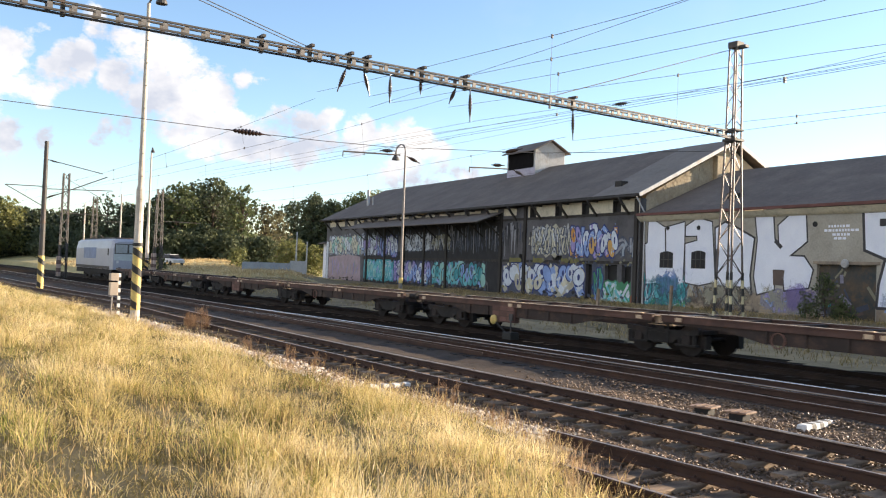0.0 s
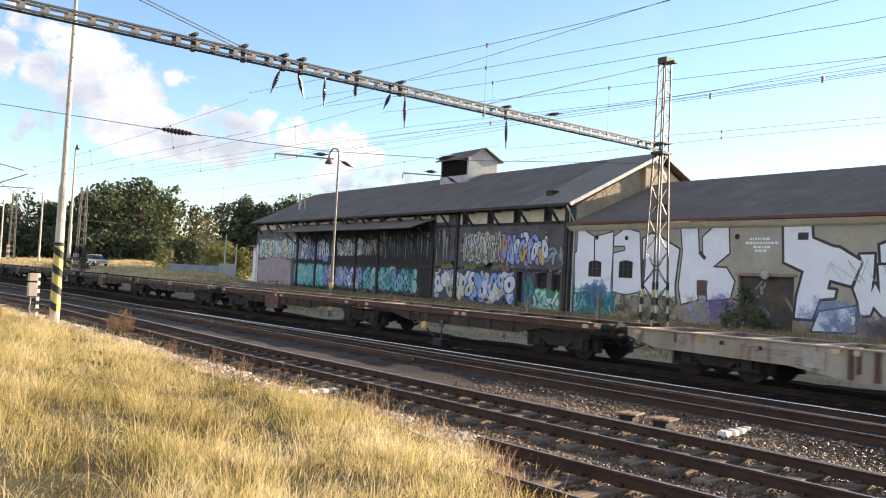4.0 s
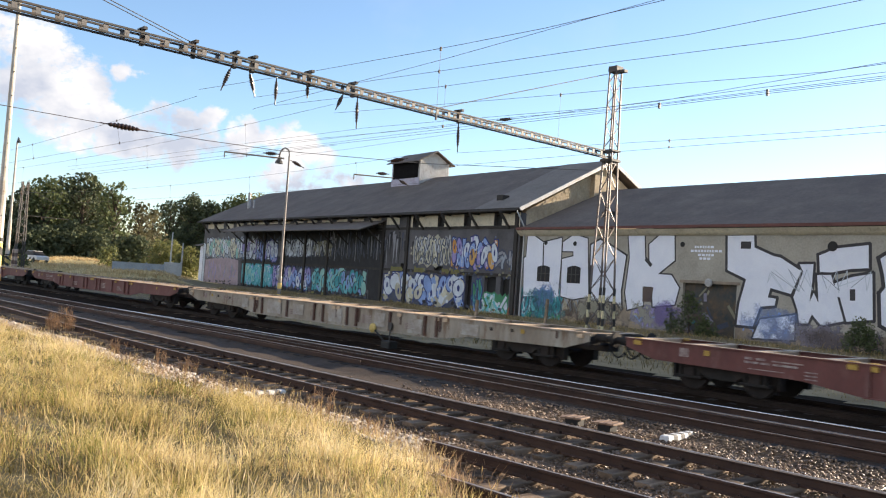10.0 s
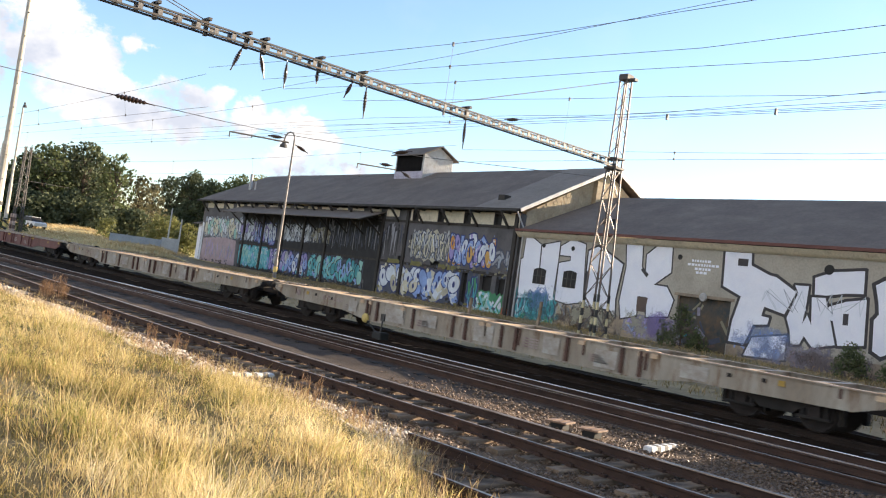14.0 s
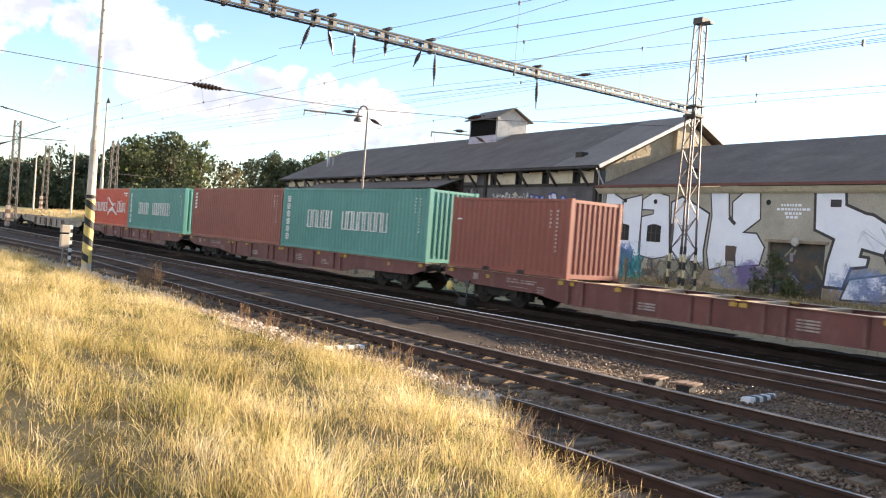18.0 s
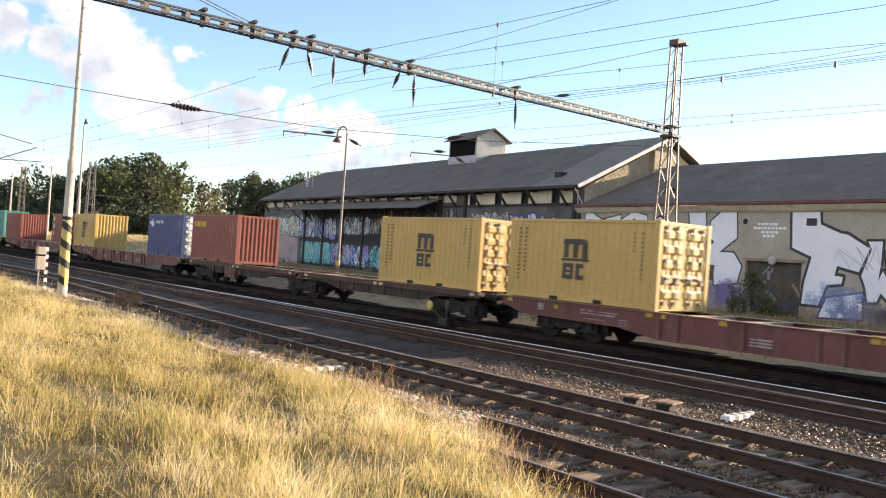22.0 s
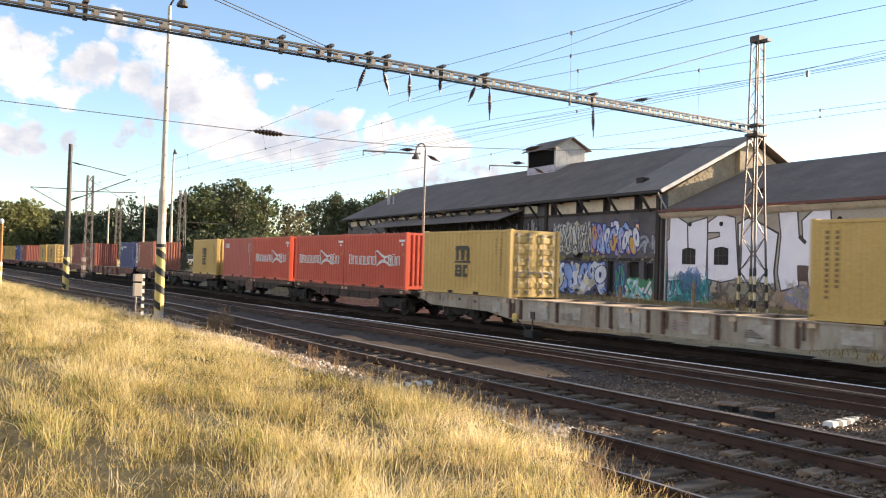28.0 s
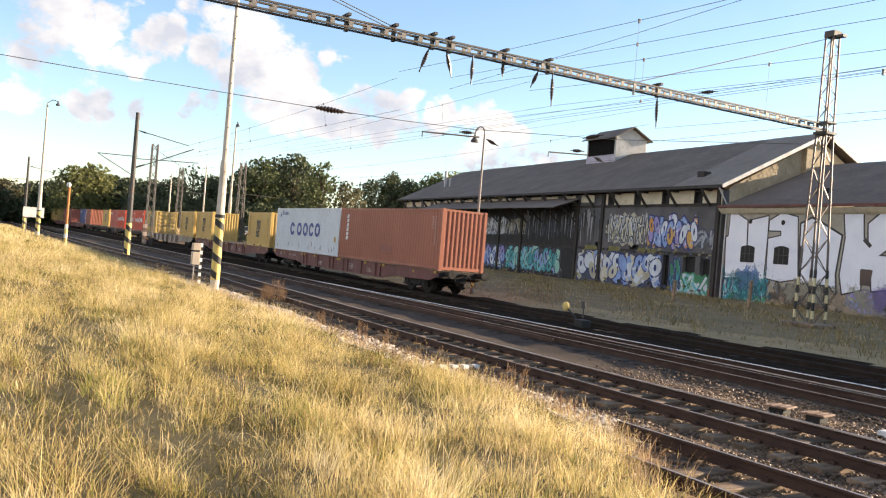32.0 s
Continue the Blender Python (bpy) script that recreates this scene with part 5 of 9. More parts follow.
def striped_foot(t, r0, r1, z0, z1, pitch=0.9, m=None):
    """A painted sleeve with a black band wound round it."""
    part("yellow_sleeve", Geo().tube((0, 0, z0), (0, 0, z1), r0, r1, 16), m or mat_yellow_band, t, "yellow painted foot")
    turns = (z1 - z0) / pitch
    n = int(turns * 16)
    g = Geo()
    for i in range(n + 1):
        a, z = 2 * math.pi * i / 16, z0 + (z1 - z0) * i / n
        for k, rr in ((0, 0.006), (0.42, 0.006), (0.42, 0.0), (0, 0.0)):
            q = min(z1, z + k * pitch)
            rad = r0 + (r1 - r0) * (q - z0) / (z1 - z0) + rr
            g.v.append((rad * math.cos(a), -rad * math.sin(a), q))
    for i in range(n):
        for k in range(4):
            e = (k + 1) % 4
            g.f.append((i * 4 + k, i * 4 + e, i * 4 + 4 + e, i * 4 + 4 + k))
            g.mi.append(0)
    part("black_band", g, mat_black_band, t, "black band wound round the foot")


def tall_mast(x, y, height, label, r=0.17, lamp=None, steps=True, band=2.3):
    z0 = ground_z(x, y) - 0.05
    t = thing("lighting_mast", label, "mast", pose(x, y, z0), "masts")
    h = height - z0
    part("shaft", Geo().turned((0, 0, 0), (0, 0, h), [(0, r * 1.25), (0.42, r), (0.43, r * 0.75), (1, r * 0.45)], 12), mat_pole, t, "bleached tapering shaft")
    if steps:
        k = 0
        z = 3.8
        while z < h - 0.4:
            g = Geo()
            g.bar((-0.16 if k % 2 else 0.16, 0, z), (0, 0, z), 0.03, 0.03)
            part("climbing_step", g, mat_steel_dark, t)
            z += 0.42
            k += 1
    striped_foot(t, r * 1.26, r * 1.2, 0.55, 0.55 + band, 0.64)
    part("collar", Geo().tube((0, 0, 0.6 + band), (0, 0, 0.72 + band), r * 1.3, n=14), mat_black_band, t, "dark collar above the stripes")
    if lamp:
        g = Geo()
        dx, dy = lamp
        g.tube((0, 0, h), (dx * 0.5, dy * 0.5, h + 0.35), 0.035, n=8)
        g.tube((dx * 0.5, dy * 0.5, h + 0.35), (dx, dy, h + 0.25), 0.035, n=8)
        part("arm", g, mat_steel_dark, t)
        g = Geo()
        bell_lamp(g, (dx, dy, h - 0.15))
        part("lamp_head", g, mat_steel_dark, t, "dark bell-shaped lamp head")
    return t


tall_mast(-32.6, 8.95, 11.7, "tall bleached mast with climbing steps and striped foot", 0.14, (0.75, 0.25))
tall_mast(-92.0, 7.7, 13.0, "tall thin lamp mast beside the grassy bank", 0.17, (0.2, 0.9), band=1.9)
tall_mast(-89.8, 25.6, 13.2, "distant lamp mast behind the main track", 0.16, (0.1, 0.12), steps=False, band=1.6)

# street-type lamp beside the warehouse
lamp = thing("lamp_post", "thin grey lamp post with a curved neck and bell lamp", "lamp post", pose(-39.92, 25.0, 0.0))
g = Geo()
g.turned((0, 0, -0.2), (0, 0, 8.6), [(0, 0.11), (0.25, 0.1), (0.26, 0.075), (1, 0.05)], 10)
prev = (0, 0, 8.6)
for i in range(1, 7):
    a = math.pi * i / 6
    q = (-0.5 + 0.5 * math.cos(a), 0, 8.6 + 0.42 * math.sin(a))
    g.tube(prev, q, 0.04, n=8)
    prev = q
part("post", g, mat_steel_old, lamp)
g = Geo()
bell_lamp(g, (-1.0, 0, 8.2), 0.2)
part("lamp_head", g, mat_steel_dark, lamp, "dark bell-shaped lamp head")
g = Geo()
for k in range(3):
    part("yellow_band", Geo().tube((0, 0, 0.2 + k * 0.6), (0, 0, 0.5 + k * 0.6), 0.115, n=10), mat_yellow_band, lamp)


def cantilever_mast(x, y, h, label, side=1):
    t = thing("catenary_mast", label, "catenary mast", pose(x, y, ground_z(x, y) - 0.05), "catenary masts")
    part("shaft", Geo().turned((0, 0, 0), (0, 0, h), [(0, 0.2), (1, 0.13)], 10), mat_steel_dark, t, "dark weathered shaft")
    g = Geo()
    g.tube((0, 0, h - 1.2), (0.4, 3.6 * side, h - 1.9), 0.03, n=6)
    g.tube((0, 0, h - 3.9), (0.4, 3.9 * side, h - 2.1), 0.035, n=6)
    g.tube((0, 0, h - 3.2), (0, 4.4 * side, h - 3.0), 0.03, n=6)
    g.tube((0, -2.4 * side, h - 3.1), (0, 0, h - 3.05), 0.03, n=6)
    g.tube((0, -2.4 * side, h - 3.1), (0, 0, h - 4.4), 0.03, n=6)
    part("cantilever", g, mat_steel_dark, t)
    part("insulator", insulator((0, 0.1, h - 1.22), (0.1, 0.9 * side, h - 1.4)), mat_insulator, t)
    part("insulator", insulator((0, 0.1, h - 3.8), (0.06, 0.8 * side, h - 3.5)), mat_insulator, t)
    striped_foot(t, 0.215, 0.2, 0.2, 2.4, 0.8)


cantilever_mast(-63.0, 11.0, 10.1, "dark catenary mast with cantilever arms and striped foot")
cantilever_mast(-128.0, 9.0, 10.0, "distant dark catenary mast with cantilever arms")


mat_sleeve = plain("pinkish_concrete_sleeve", (0.48, 0.37, 0.31), rough=0.8)
mat_sleeve_dark = plain("reddish_dark_sleeve_band", (0.17, 0.11, 0.09), rough=0.8)


def lattice_mast(x, y, h, label, w0=1.0, mat=None):
    t = thing("lattice_mast", label, "catenary mast", pose(x, y, ground_z(x, y) - 0.05), "lattice masts")
    part("tower", lattice(Geo(), 0, 0, 0, h, w0, 0.55, 0.09, 0.06, 0.9), mat or mat_steel_dark, t)
    g = Geo()
    g.bar((0, 0, h * 0.62), (0, 5.0, h * 0.62), 0.06, 0.06)
    g.bar((0, 0, h * 0.95), (0, 3.2, h * 0.8), 0.04, 0.04)
    part("arm", g, mat_steel_dark, t)
    for nm, mt, ph in (("pale_band", mat_sleeve, 0), ("dark_band", mat_sleeve_dark, 1)):
        for sx in (-1, 1):
            for k in range(5):
                if k % 2 == ph:
                    g = Geo()
                    g.box(sx * w0 / 2 - 0.14, sx * w0 / 2 + 0.14, -w0 / 2 - 0.14, -w0 / 2 + 0.14, 0.2 + k * 0.42, 0.62 + k * 0.42)
                    part(nm, g, mt, t)


lattice_mast(-97.0, 19.0, 11.0, "dark lattice catenary tower between the tracks", 0.75)
lattice_mast(-103.0, 30.6, 9.9, "dark lattice tower behind the main track", 0.9)
lattice_mast(-150.0, 34.0, 10.5, "distant lattice tower in front of the trees", 0.9)
for x, y, h in ((-152.6, 33.0, 10.8), (-132.0, 33.6, 11.3)):
    t = thing("pole", "thin pale distant pole behind the train", "pole", pose(x, y, 0.2), "poles")
    part("shaft", Geo().turned((0, 0, -0.3), (0, 0, h), [(0, 0.16), (1, 0.1)], 8), mat_pole, t)


# overhead line: messenger, contact wire and droppers over a track
def line_points(x0, x1, z0, z1, y0, y1, sag, n=18):
    return [(x0 + (x1 - x0) * i / n, y0 + (y1 - y0) * i / n, z0 + (z1 - z0) * i / n - 4 * sag * (i / n) * (1 - i / n)) for i in range(n + 1)]


def wire(g, pts, r):
    k = len(g.v)
    for i, p in enumerate(pts):
        d = (Vector(pts[min(i + 1, len(pts) - 1)]) - Vector(pts[max(i - 1, 0)])).normalized()
        s = d.cross(Vector((0, 0, 1))).normalized()
        u = s.cross(d)
        g.v += [tuple(Vector(p) + (math.cos(a) * s + math.sin(a) * u) * r) for a in (2 * math.pi * j / 5 for j in range(5))]
    for i in range(len(pts) - 1):
        for j in range(5):
            e = (j + 1) % 5
            g.f.append((k + i * 5 + j, k + i * 5 + e, k + i * 5 + 5 + e, k + i * 5 + 5 + j))
            g.mi.append(g.slot)


def overhead(y, label, zs=7.1, zc=5.75, sag=0.7, spans=((-22.9, -74), (-74, -126), (-126, -190))):
    t = thing("overhead_line", label, "overhead line", group="overhead lines")
    for a, b in spans:
        gm, gc = Geo(), Geo()
        m = line_points(a, b, zs, zs, y, y, sag)
        c = line_points(a, b, zc, zc, y + 0.2, y - 0.2, 0.03)
        wire(gm, m, 0.0055)
        wire(gc, c, 0.0055)
        for i in range(2, 18, 3):
            gd = Geo()
            gd.tube(m[i], c[i], 0.0035, n=4, caps=False)
            gd.box(m[i][0] - 0.018, m[i][0] + 0.018, m[i][1] - 0.015, m[i][1] + 0.015, m[i][2] - 0.04, m[i][2] + 0.03)
            gd.box(c[i][0] - 0.018, c[i][0] + 0.018, c[i][1] - 0.015, c[i][1] + 0.015, c[i][2] - 0.03, c[i][2] + 0.04)
            part("dropper", gd, mat_wire, t)
        part("messenger_wire", gm, mat_wire, t)
        part("contact_wire", gc, mat_wire, t)
    return t


line_b = overhead(TRACK_B, "sagging overhead line above the near track", 7.1, 6.2, 0.45)
line_c = overhead(TRACK_C, "overhead line above the middle track", 7.8, 6.5, 0.45)
line_d = overhead(TRACK_D, "overhead line above the main track", 7.15, 6.0, 0.5)
part("insulator", insulator((-26.5, TRACK_D, 6.9), (-25.3, TRACK_D, 6.95), 6, 0.09), mat_insulator, line_d, "dark line insulator")
# the lines run on to the next portal on the other side
for t, y, pts in ((line_b, 11.2, ((-22.9, 7.3), (-17.5, 7.06), (-12.66, 6.9), (-9.98, 6.84), (30, 7.2))), (line_b, 12.95, ((-22.9, 7.42), (-14.64, 7.1), (-10.95, 6.97), (-8.2, 6.87), (30, 7.3))),
                  (line_c, 13.7, ((-22.9, 7.32), (-15.22, 6.98), (-10.36, 6.86), (-6.59, 6.72), (30, 7.2))), (line_c, 15.9, ((-22.9, 7.5), (-13.5, 7.02), (-10.15, 6.88), (-7.08, 6.71), (30, 7.0))),
                  (line_c, 16.76, ((-28.29, 7.05), (-22.9, 6.93), (-19.28, 6.84), (-15.68, 6.8), (30, 6.8))), (line_c, 16.9, ((-28.27, 6.77), (-18.73, 6.72), (30, 6.6))),
                  (line_d, 21.4, ((-36.05, 7.61), (-29.63, 7.66), (-22.9, 7.8))), (line_d, 21.38, ((-22.9, 7.05), (-18.71, 6.96), (-13.97, 6.84), (-9.47, 6.75), (30, 7.0))),
                  (line_d, 21.42, ((-22.9, 6.6), (-15.83, 6.64), (-12.96, 6.64), (-9.46, 6.61), (30, 6.5)))):
    g = Geo()
    wire(g, [(x, y, z) for x, z in pts], 0.0055)
    part("messenger_wire", g, mat_wire, t)
for t, x, y, z0, z1 in ((line_b, -12.66, 11.2, 5.5, 6.9), (line_b, -14.64, 12.95, 6.1, 7.1), (line_c, -15.22, 13.7, 6.0, 6.98), (line_c, -13.5, 15.9, 5.9, 7.02), (line_d, -13.97, 21.38, 6.64, 6.84)):
    part("dropper", Geo().tube((x, y, z0), (x, y, z1), 0.003, n=4).box(x - 0.02, x + 0.02, y - 0.015, y + 0.015, z1 - 0.05, z1 + 0.03).box(x - 0.02, x + 0.02, y - 0.015, y + 0.015, z0 - 0.03, z0 + 0.04), mat_wire, t)
# cross-span wire just beyond the portal, with its insulators and steady arms
cross = thing("cross_span", "cross-span wire with insulators and steady arms over the tracks", "overhead line")
XC = -28.0
pts = [(XC, -2.9, 6.78), (XC, 3.5, 6.69), (XC, 8.0, 6.67), (XC, 11.2, 6.66), (XC, 14.0, 6.70), (XC, 17.0, 6.80), (XC + 1.5, 23.0, 7.1), (PX - 0.3, 29.7, 7.6)]
g = Geo()
wire(g, pts, 0.012)
part("span_wire", g, mat_wire, cross)
part("insulator", insulator((XC, 10.4, 6.67), (XC, 12.0, 6.66), 8, 0.11), mat_insulator, cross, "dark line insulator")
for y0, y1, z in ((14.85, 17.3, 6.42), (20.6, 22.6, 6.4)):
    g = Geo()
    g.tube((XC, y0, z), (XC, y1, z + 0.12), 0.03, n=6)
    g.tube((XC, y0, z), (XC, y0, z - 0.2), 0.02, n=6)
    part("steady_arm", g, mat_steel_dark, cross)
    part("insulator", insulator((XC, y1 - 0.9, z + 0.2), (XC, y1 - 0.2, z + 0.25), 5, 0.08), mat_insulator, cross)
    part("insulator", insulator((XC, y1 + 0.3, z + 0.1), (XC, y1 + 0.9, z - 0.1), 5, 0.08), mat_insulator, cross)
part("span_post", Geo().turned((XC, -2.9, 0.1), (XC, -2.9, 7.0), [(0, 0.13), (1, 0.08)], 8), mat_pole, cross)
# stay rods from the near tower down to the beam
for d in (-0.12, 0.12):
    part("stay_rod", Geo().tube((PX + d, 10.9, 8.5), (PX + d, -2.9, 11.8), 0.014, n=6), mat_wire, portal)
    part("stay_rod", Geo().tube((PX + d, 20.3, 8.5), (PX + d, 29.9, 11.8), 0.012, n=6), mat_wire, portal)

# feeder wires carried on the far towers
feeder = thing("feeder_line", "bundle of feeder wires high along the tracks", "overhead line")
for y, pts in ((25.5, ((-75, 9.9), (-34, 9.65), (-23.86, 9.32), (-19.32, 9.15), (-17.15, 9.14), (-11.36, 9.38), (30, 11.1))), (25.5, ((-75, 9.6), (-39, 9.37), (-24.32, 9.24), (-18.95, 9.06), (-11.34, 9.05), (30, 9.1))),
               (25.5, ((-75, 9.2), (-28.49, 9.11), (-19.32, 9.03), (-11.34, 9.0), (30, 8.9))), (12.95, ((-22.9, 7.07), (-18.07, 7.23), (-14.62, 7.35), (-11.32, 7.51), (30, 9.4)))):
    g = Geo()
    wire(g, [(x, y, z) for x, z in pts], 0.008 if 20 < y < 27 else 0.0055)
    part("wire", g, mat_wire, feeder)
part("insulator", insulator((-25.0, 25.5, 9.2), (-24.0, 25.5, 9.16), 5, 0.08), mat_insulator, feeder)
for x in (-17.15, -13.2, -6.0):
    part("wire_clamp", Geo().box(x - 0.035, x + 0.035, 25.46, 25.54, 8.88, 9.08), mat_wire, feeder)

# low things on the bank side
mat_box_beige = plain("pinkish_beige_paint", (0.47, 0.39, 0.31), rough=0.7)
box_post = thing("trackside_box", "two beige boxes on a short black and white striped post", "trackside box", pose(-35.7, 9.05, 0.0))
g = Geo()
g.box(-0.12, 0.12, -0.28, 0.04, 0.72, 1.24, 0.02)
part("housing", g, mat_box_beige, box_post)
g = Geo()
g.box(-0.14, 0.14, -0.28, 0.04, 1.31, 1.60, 0.02)
part("upper_housing", g, mat_box_beige, box_post)
part("cable_post", Geo().tube((0.02, -0.2, -0.2), (0.0, -0.16, 0.72), 0.03, n=8), mat_steel_old, box_post, "thin grey leg under the boxes")
for k in range(12):
    part("post", Geo().box(-0.05, 0.05, 0.045, 0.145, -0.2 + k * 0.15, -0.05 + k * 0.15), mat_white_paint if k % 2 else mat_black_band, box_post)
signal = thing("short_signal_mast", "short orange and white signal mast with a round lamp", "signal", pose(-70.5, 7.85, 0.0))
g = Geo()
g.tube((0, 0, 1.6), (0, 0, 4.5), 0.09, n=10)
part("shaft", g, plain("orange_paint", (0.55, 0.20, 0.05)), signal)
for k in range(5):
    part("band", Geo().tube((0, 0, -0.1 + k * 0.35), (0, 0, 0.25 + k * 0.35), 0.12, n=10), mat_yellow_band if k % 2 else mat_white_paint, signal)
g = Geo()
g.turned((0.1, -0.2, 4.6), (0.1, 0.1, 4.6), [(0, 0.16), (0.5, 0.22), (1, 0.1)], 12)
part("lamp_head", g, mat_white_paint, signal)
sign = thing("sign_board", "blank white sign board on a thin post by the bushes", "sign", pose(-94.7, 7.45, 0.1))
part("board", Geo().box(-0.04, 0.04, -0.95, 0.95, 1.76, 2.76), mat_white_paint, sign)
part("post", Geo().tube((0, -0.6, -0.3), (0, -0.6, 1.76), 0.05, n=8), mat_steel_old, sign)


mat_grey_band = plain("worn_dark_paint", (0.13, 0.125, 0.12), rough=0.7)


def fouling_marker(x, y, rz, label, dark):
    """A low concrete bar in white and black bands between two tracks."""
    t = thing("clearance_marker", label, "marker", pose(x, y, -0.015, 0, 0, rz) @ Matrix.Scale(0.82, 4), "clearance markers")
    def ring(d, e, z):
        return [(-0.64 + d, -0.12 + e, z), (0.64 - d, -0.12 + e, z), (0.66 - d, 0, z), (0.64 - d, 0.12 - e, z), (-0.64 + d, 0.12 - e, z), (-0.66 + d, 0, z)]
    g = Geo()
    g.hull(ring(0, 0, -0.30), ring(0.01, 0.01, -0.20))
    g.hull(ring(0.01, 0.01, -0.20), ring(0.04, 0.035, -0.175))
    part("slab", g, mat_white_paint, t, "white painted concrete slab")
    for a in (-0.40, -0.06, 0.28):
        def band(d, e, z):
            return [(a + d, -0.123 + e, z), (a + 0.17 - d, -0.123 + e, z), (a + 0.17 - d, 0.123 - e, z), (a + d, 0.123 - e, z)]
        g = Geo()
        g.hull(band(0, 0, -0.30), band(0, 0.01, -0.198))
        g.hull(band(0, 0.01, -0.198), band(0, 0.036, -0.172))
        part("band", g, dark, t, "worn painted band")


fouling_marker(-8.66, 14.1, 95, "white and dark banded clearance marker slab lying between two tracks", mat_grey_band)
fouling_marker(-15.39, 9.45, 96, "white and grey clearance marker slab at the edge of the grass", mat_grey_band)
mat_box_wood = material("sun_bleached_brown_planks", (0.30, 0.19, 0.12), (0.19, 0.115, 0.075), rough=0.7, scale=3, grain=25, bump=0.3, stain=(0.12, 0.07, 0.05))
for x, y, m, lab in ((-10.5, 13.4, mat_box_wood, "rusty brown point-motor cover between the rails"), (-9.8, 13.5, mat_box_wood, "bleached wooden point-motor cover between the rails")):
    t = thing("point_box", lab, "trackside box", pose(x, y, -0.29, 0, 0, rng.uniform(-12, 12)) @ Matrix.Scale(0.85, 4), "point boxes")
    lid = part("lid", Geo().box(-0.29, 0.29, -0.2, 0.2, -0.018, 0.018, 0.01), m, t)
    lid.location, lid.rotation_euler = (0, 0, 0.2), (0.06, -0.05, 0)
    for q in (-0.11, 0.11):
        part("batten", Geo().box(q - 0.03, q + 0.03, -0.19, 0.19, 0.018, 0.03), m, lid)
    part("body", Geo().box(-0.17, 0.17, -0.13, 0.13, -0.05, 0.165), mat_black_band, t, "dark body below the lid")
lever = thing("point_lever", "point lever with a yellow round weight beside the main track", "point lever", pose(-25.0, 19.75, -0.3))
part("weight", Geo().turned((0, -0.08, 0.78), (0, 0.08, 0.78), [(0, 0.1), (0.3, 0.17), (0.7, 0.17), (1, 0.1)], 14), mat_yellow_band, lever, "yellow round weight")
part("arm", Geo().tube((0.9, 0, 0.25), (0, 0, 0.78), 0.03, n=8), mat_black_band, lever)
part("stand", Geo().box(0.75, 1.25, -0.2, 0.2, 0, 0.4, 0.03), mat_black_band, lever)
part("lantern_rod", Geo().tube((1.0, 0, 0.4), (1.0, 0, 1.0), 0.025, n=8).box(0.9, 1.1, -0.02, 0.02, 0.8, 1.05), mat_steel_dark, lever)


# beyond the main track: a low concrete wall and a parked car at the field's edge
mat_far_wall = material("bluish_concrete_panels", (0.36, 0.40, 0.43), (0.27, 0.30, 0.33), rough=0.9, scale=0.5, grain=6, bump=0.2)
mat_far_wall_pale = material("pale_concrete_panels", (0.50, 0.51, 0.50), (0.38, 0.39, 0.39), rough=0.9, scale=0.5, grain=6, bump=0.2)
for i in range(4):
    a = radians(67.75 - 1.02 * i)
    x, y = -112 * math.sin(a), 112 * math.cos(a)
    pale = i == 3
    t = thing("low_wall", ("pale" if pale else "bluish") + " low concrete wall section beside the field", "low wall", pose(x, y, 0.2, 0, 0, 67 - i), "concrete wall panels")
    part("slab", Geo().box(-0.98, 0.98, -0.1, 0.1, 0.0, 2.02 + 0.34 * pale, 0.02), mat_far_wall_pale if pale else mat_far_wall, t)
    part("post", Geo().box(0.9, 1.06, -0.14, 0.14, 0.0, 2.12 + 0.36 * pale), mat_far_wall_pale if pale else mat_far_wall, t)
for az, dist, top, foot in ((64.83, 124, 6.6, 0.2), (64.15, 124, 5.3, 0.2)):
    a = radians(az)
    t = thing("yard_post", "pale weathered wooden post among the bushes", "post", pose(-dist * math.sin(a), dist * math.cos(a), foot - 0.1))
    part("pole", Geo().turned((0, 0, 0), (0.05, 0, top), [(0, 0.13), (0.6, 0.11), (1, 0.09)], 10), mat_far_wall_pale, t)
car = thing("parked_car", "small white parked car at the edge of the field", "car", pose(-119.2, 37.5, ground_z(-119.2, 37.5), 0, 0, 6))
car_paint = plain("white_car_paint", (0.75, 0.75, 0.74), rough=0.3)
g = Geo()
g.slab([(-2.0, 0.35), (2.0, 0.35), (2.05, 0.75), (1.3, 0.9), (-1.9, 0.92)], 1, -0.82, 0.82)
part("body", g, car_paint, car)
g = Geo()
g.hull([(-1.85, -0.76, 0.9), (1.1, -0.76, 0.9), (1.1, 0.76, 0.9), (-1.85, 0.76, 0.9)], [(-1.45, -0.62, 1.45), (0.35, -0.62, 1.45), (0.35, 0.62, 1.45), (-1.45, 0.62, 1.45)])
part("cabin", g, mat_glass_dark, car, "dark glazed cabin")
part("roof", Geo().box(-1.45, 0.35, -0.62, 0.62, 1.45, 1.5, 0.02), car_paint, car)
for x in (-1.25, 1.25):
    for y in (-0.8, 0.8):
        part("wheel", Geo().tube((x, y - 0.1, 0.3), (x, y + 0.1, 0.3), 0.31, n=14), mat_black_band, car)

# old concrete posts in front of the wall
for x, y, h in ((-35.65, 35.7, 1.25), (-31.9, 37.5, 1.6)):
    t = thing("concrete_post", "old leaning concrete post in the weeds before the wall", "post", pose(x, y, ground_z(x, y), 0, 2.5, 0), "concrete posts")
    part("shaft", Geo().box(-0.08, 0.08, -0.08, 0.08, -0.2, h, 0.02), mat_sleeper, t)


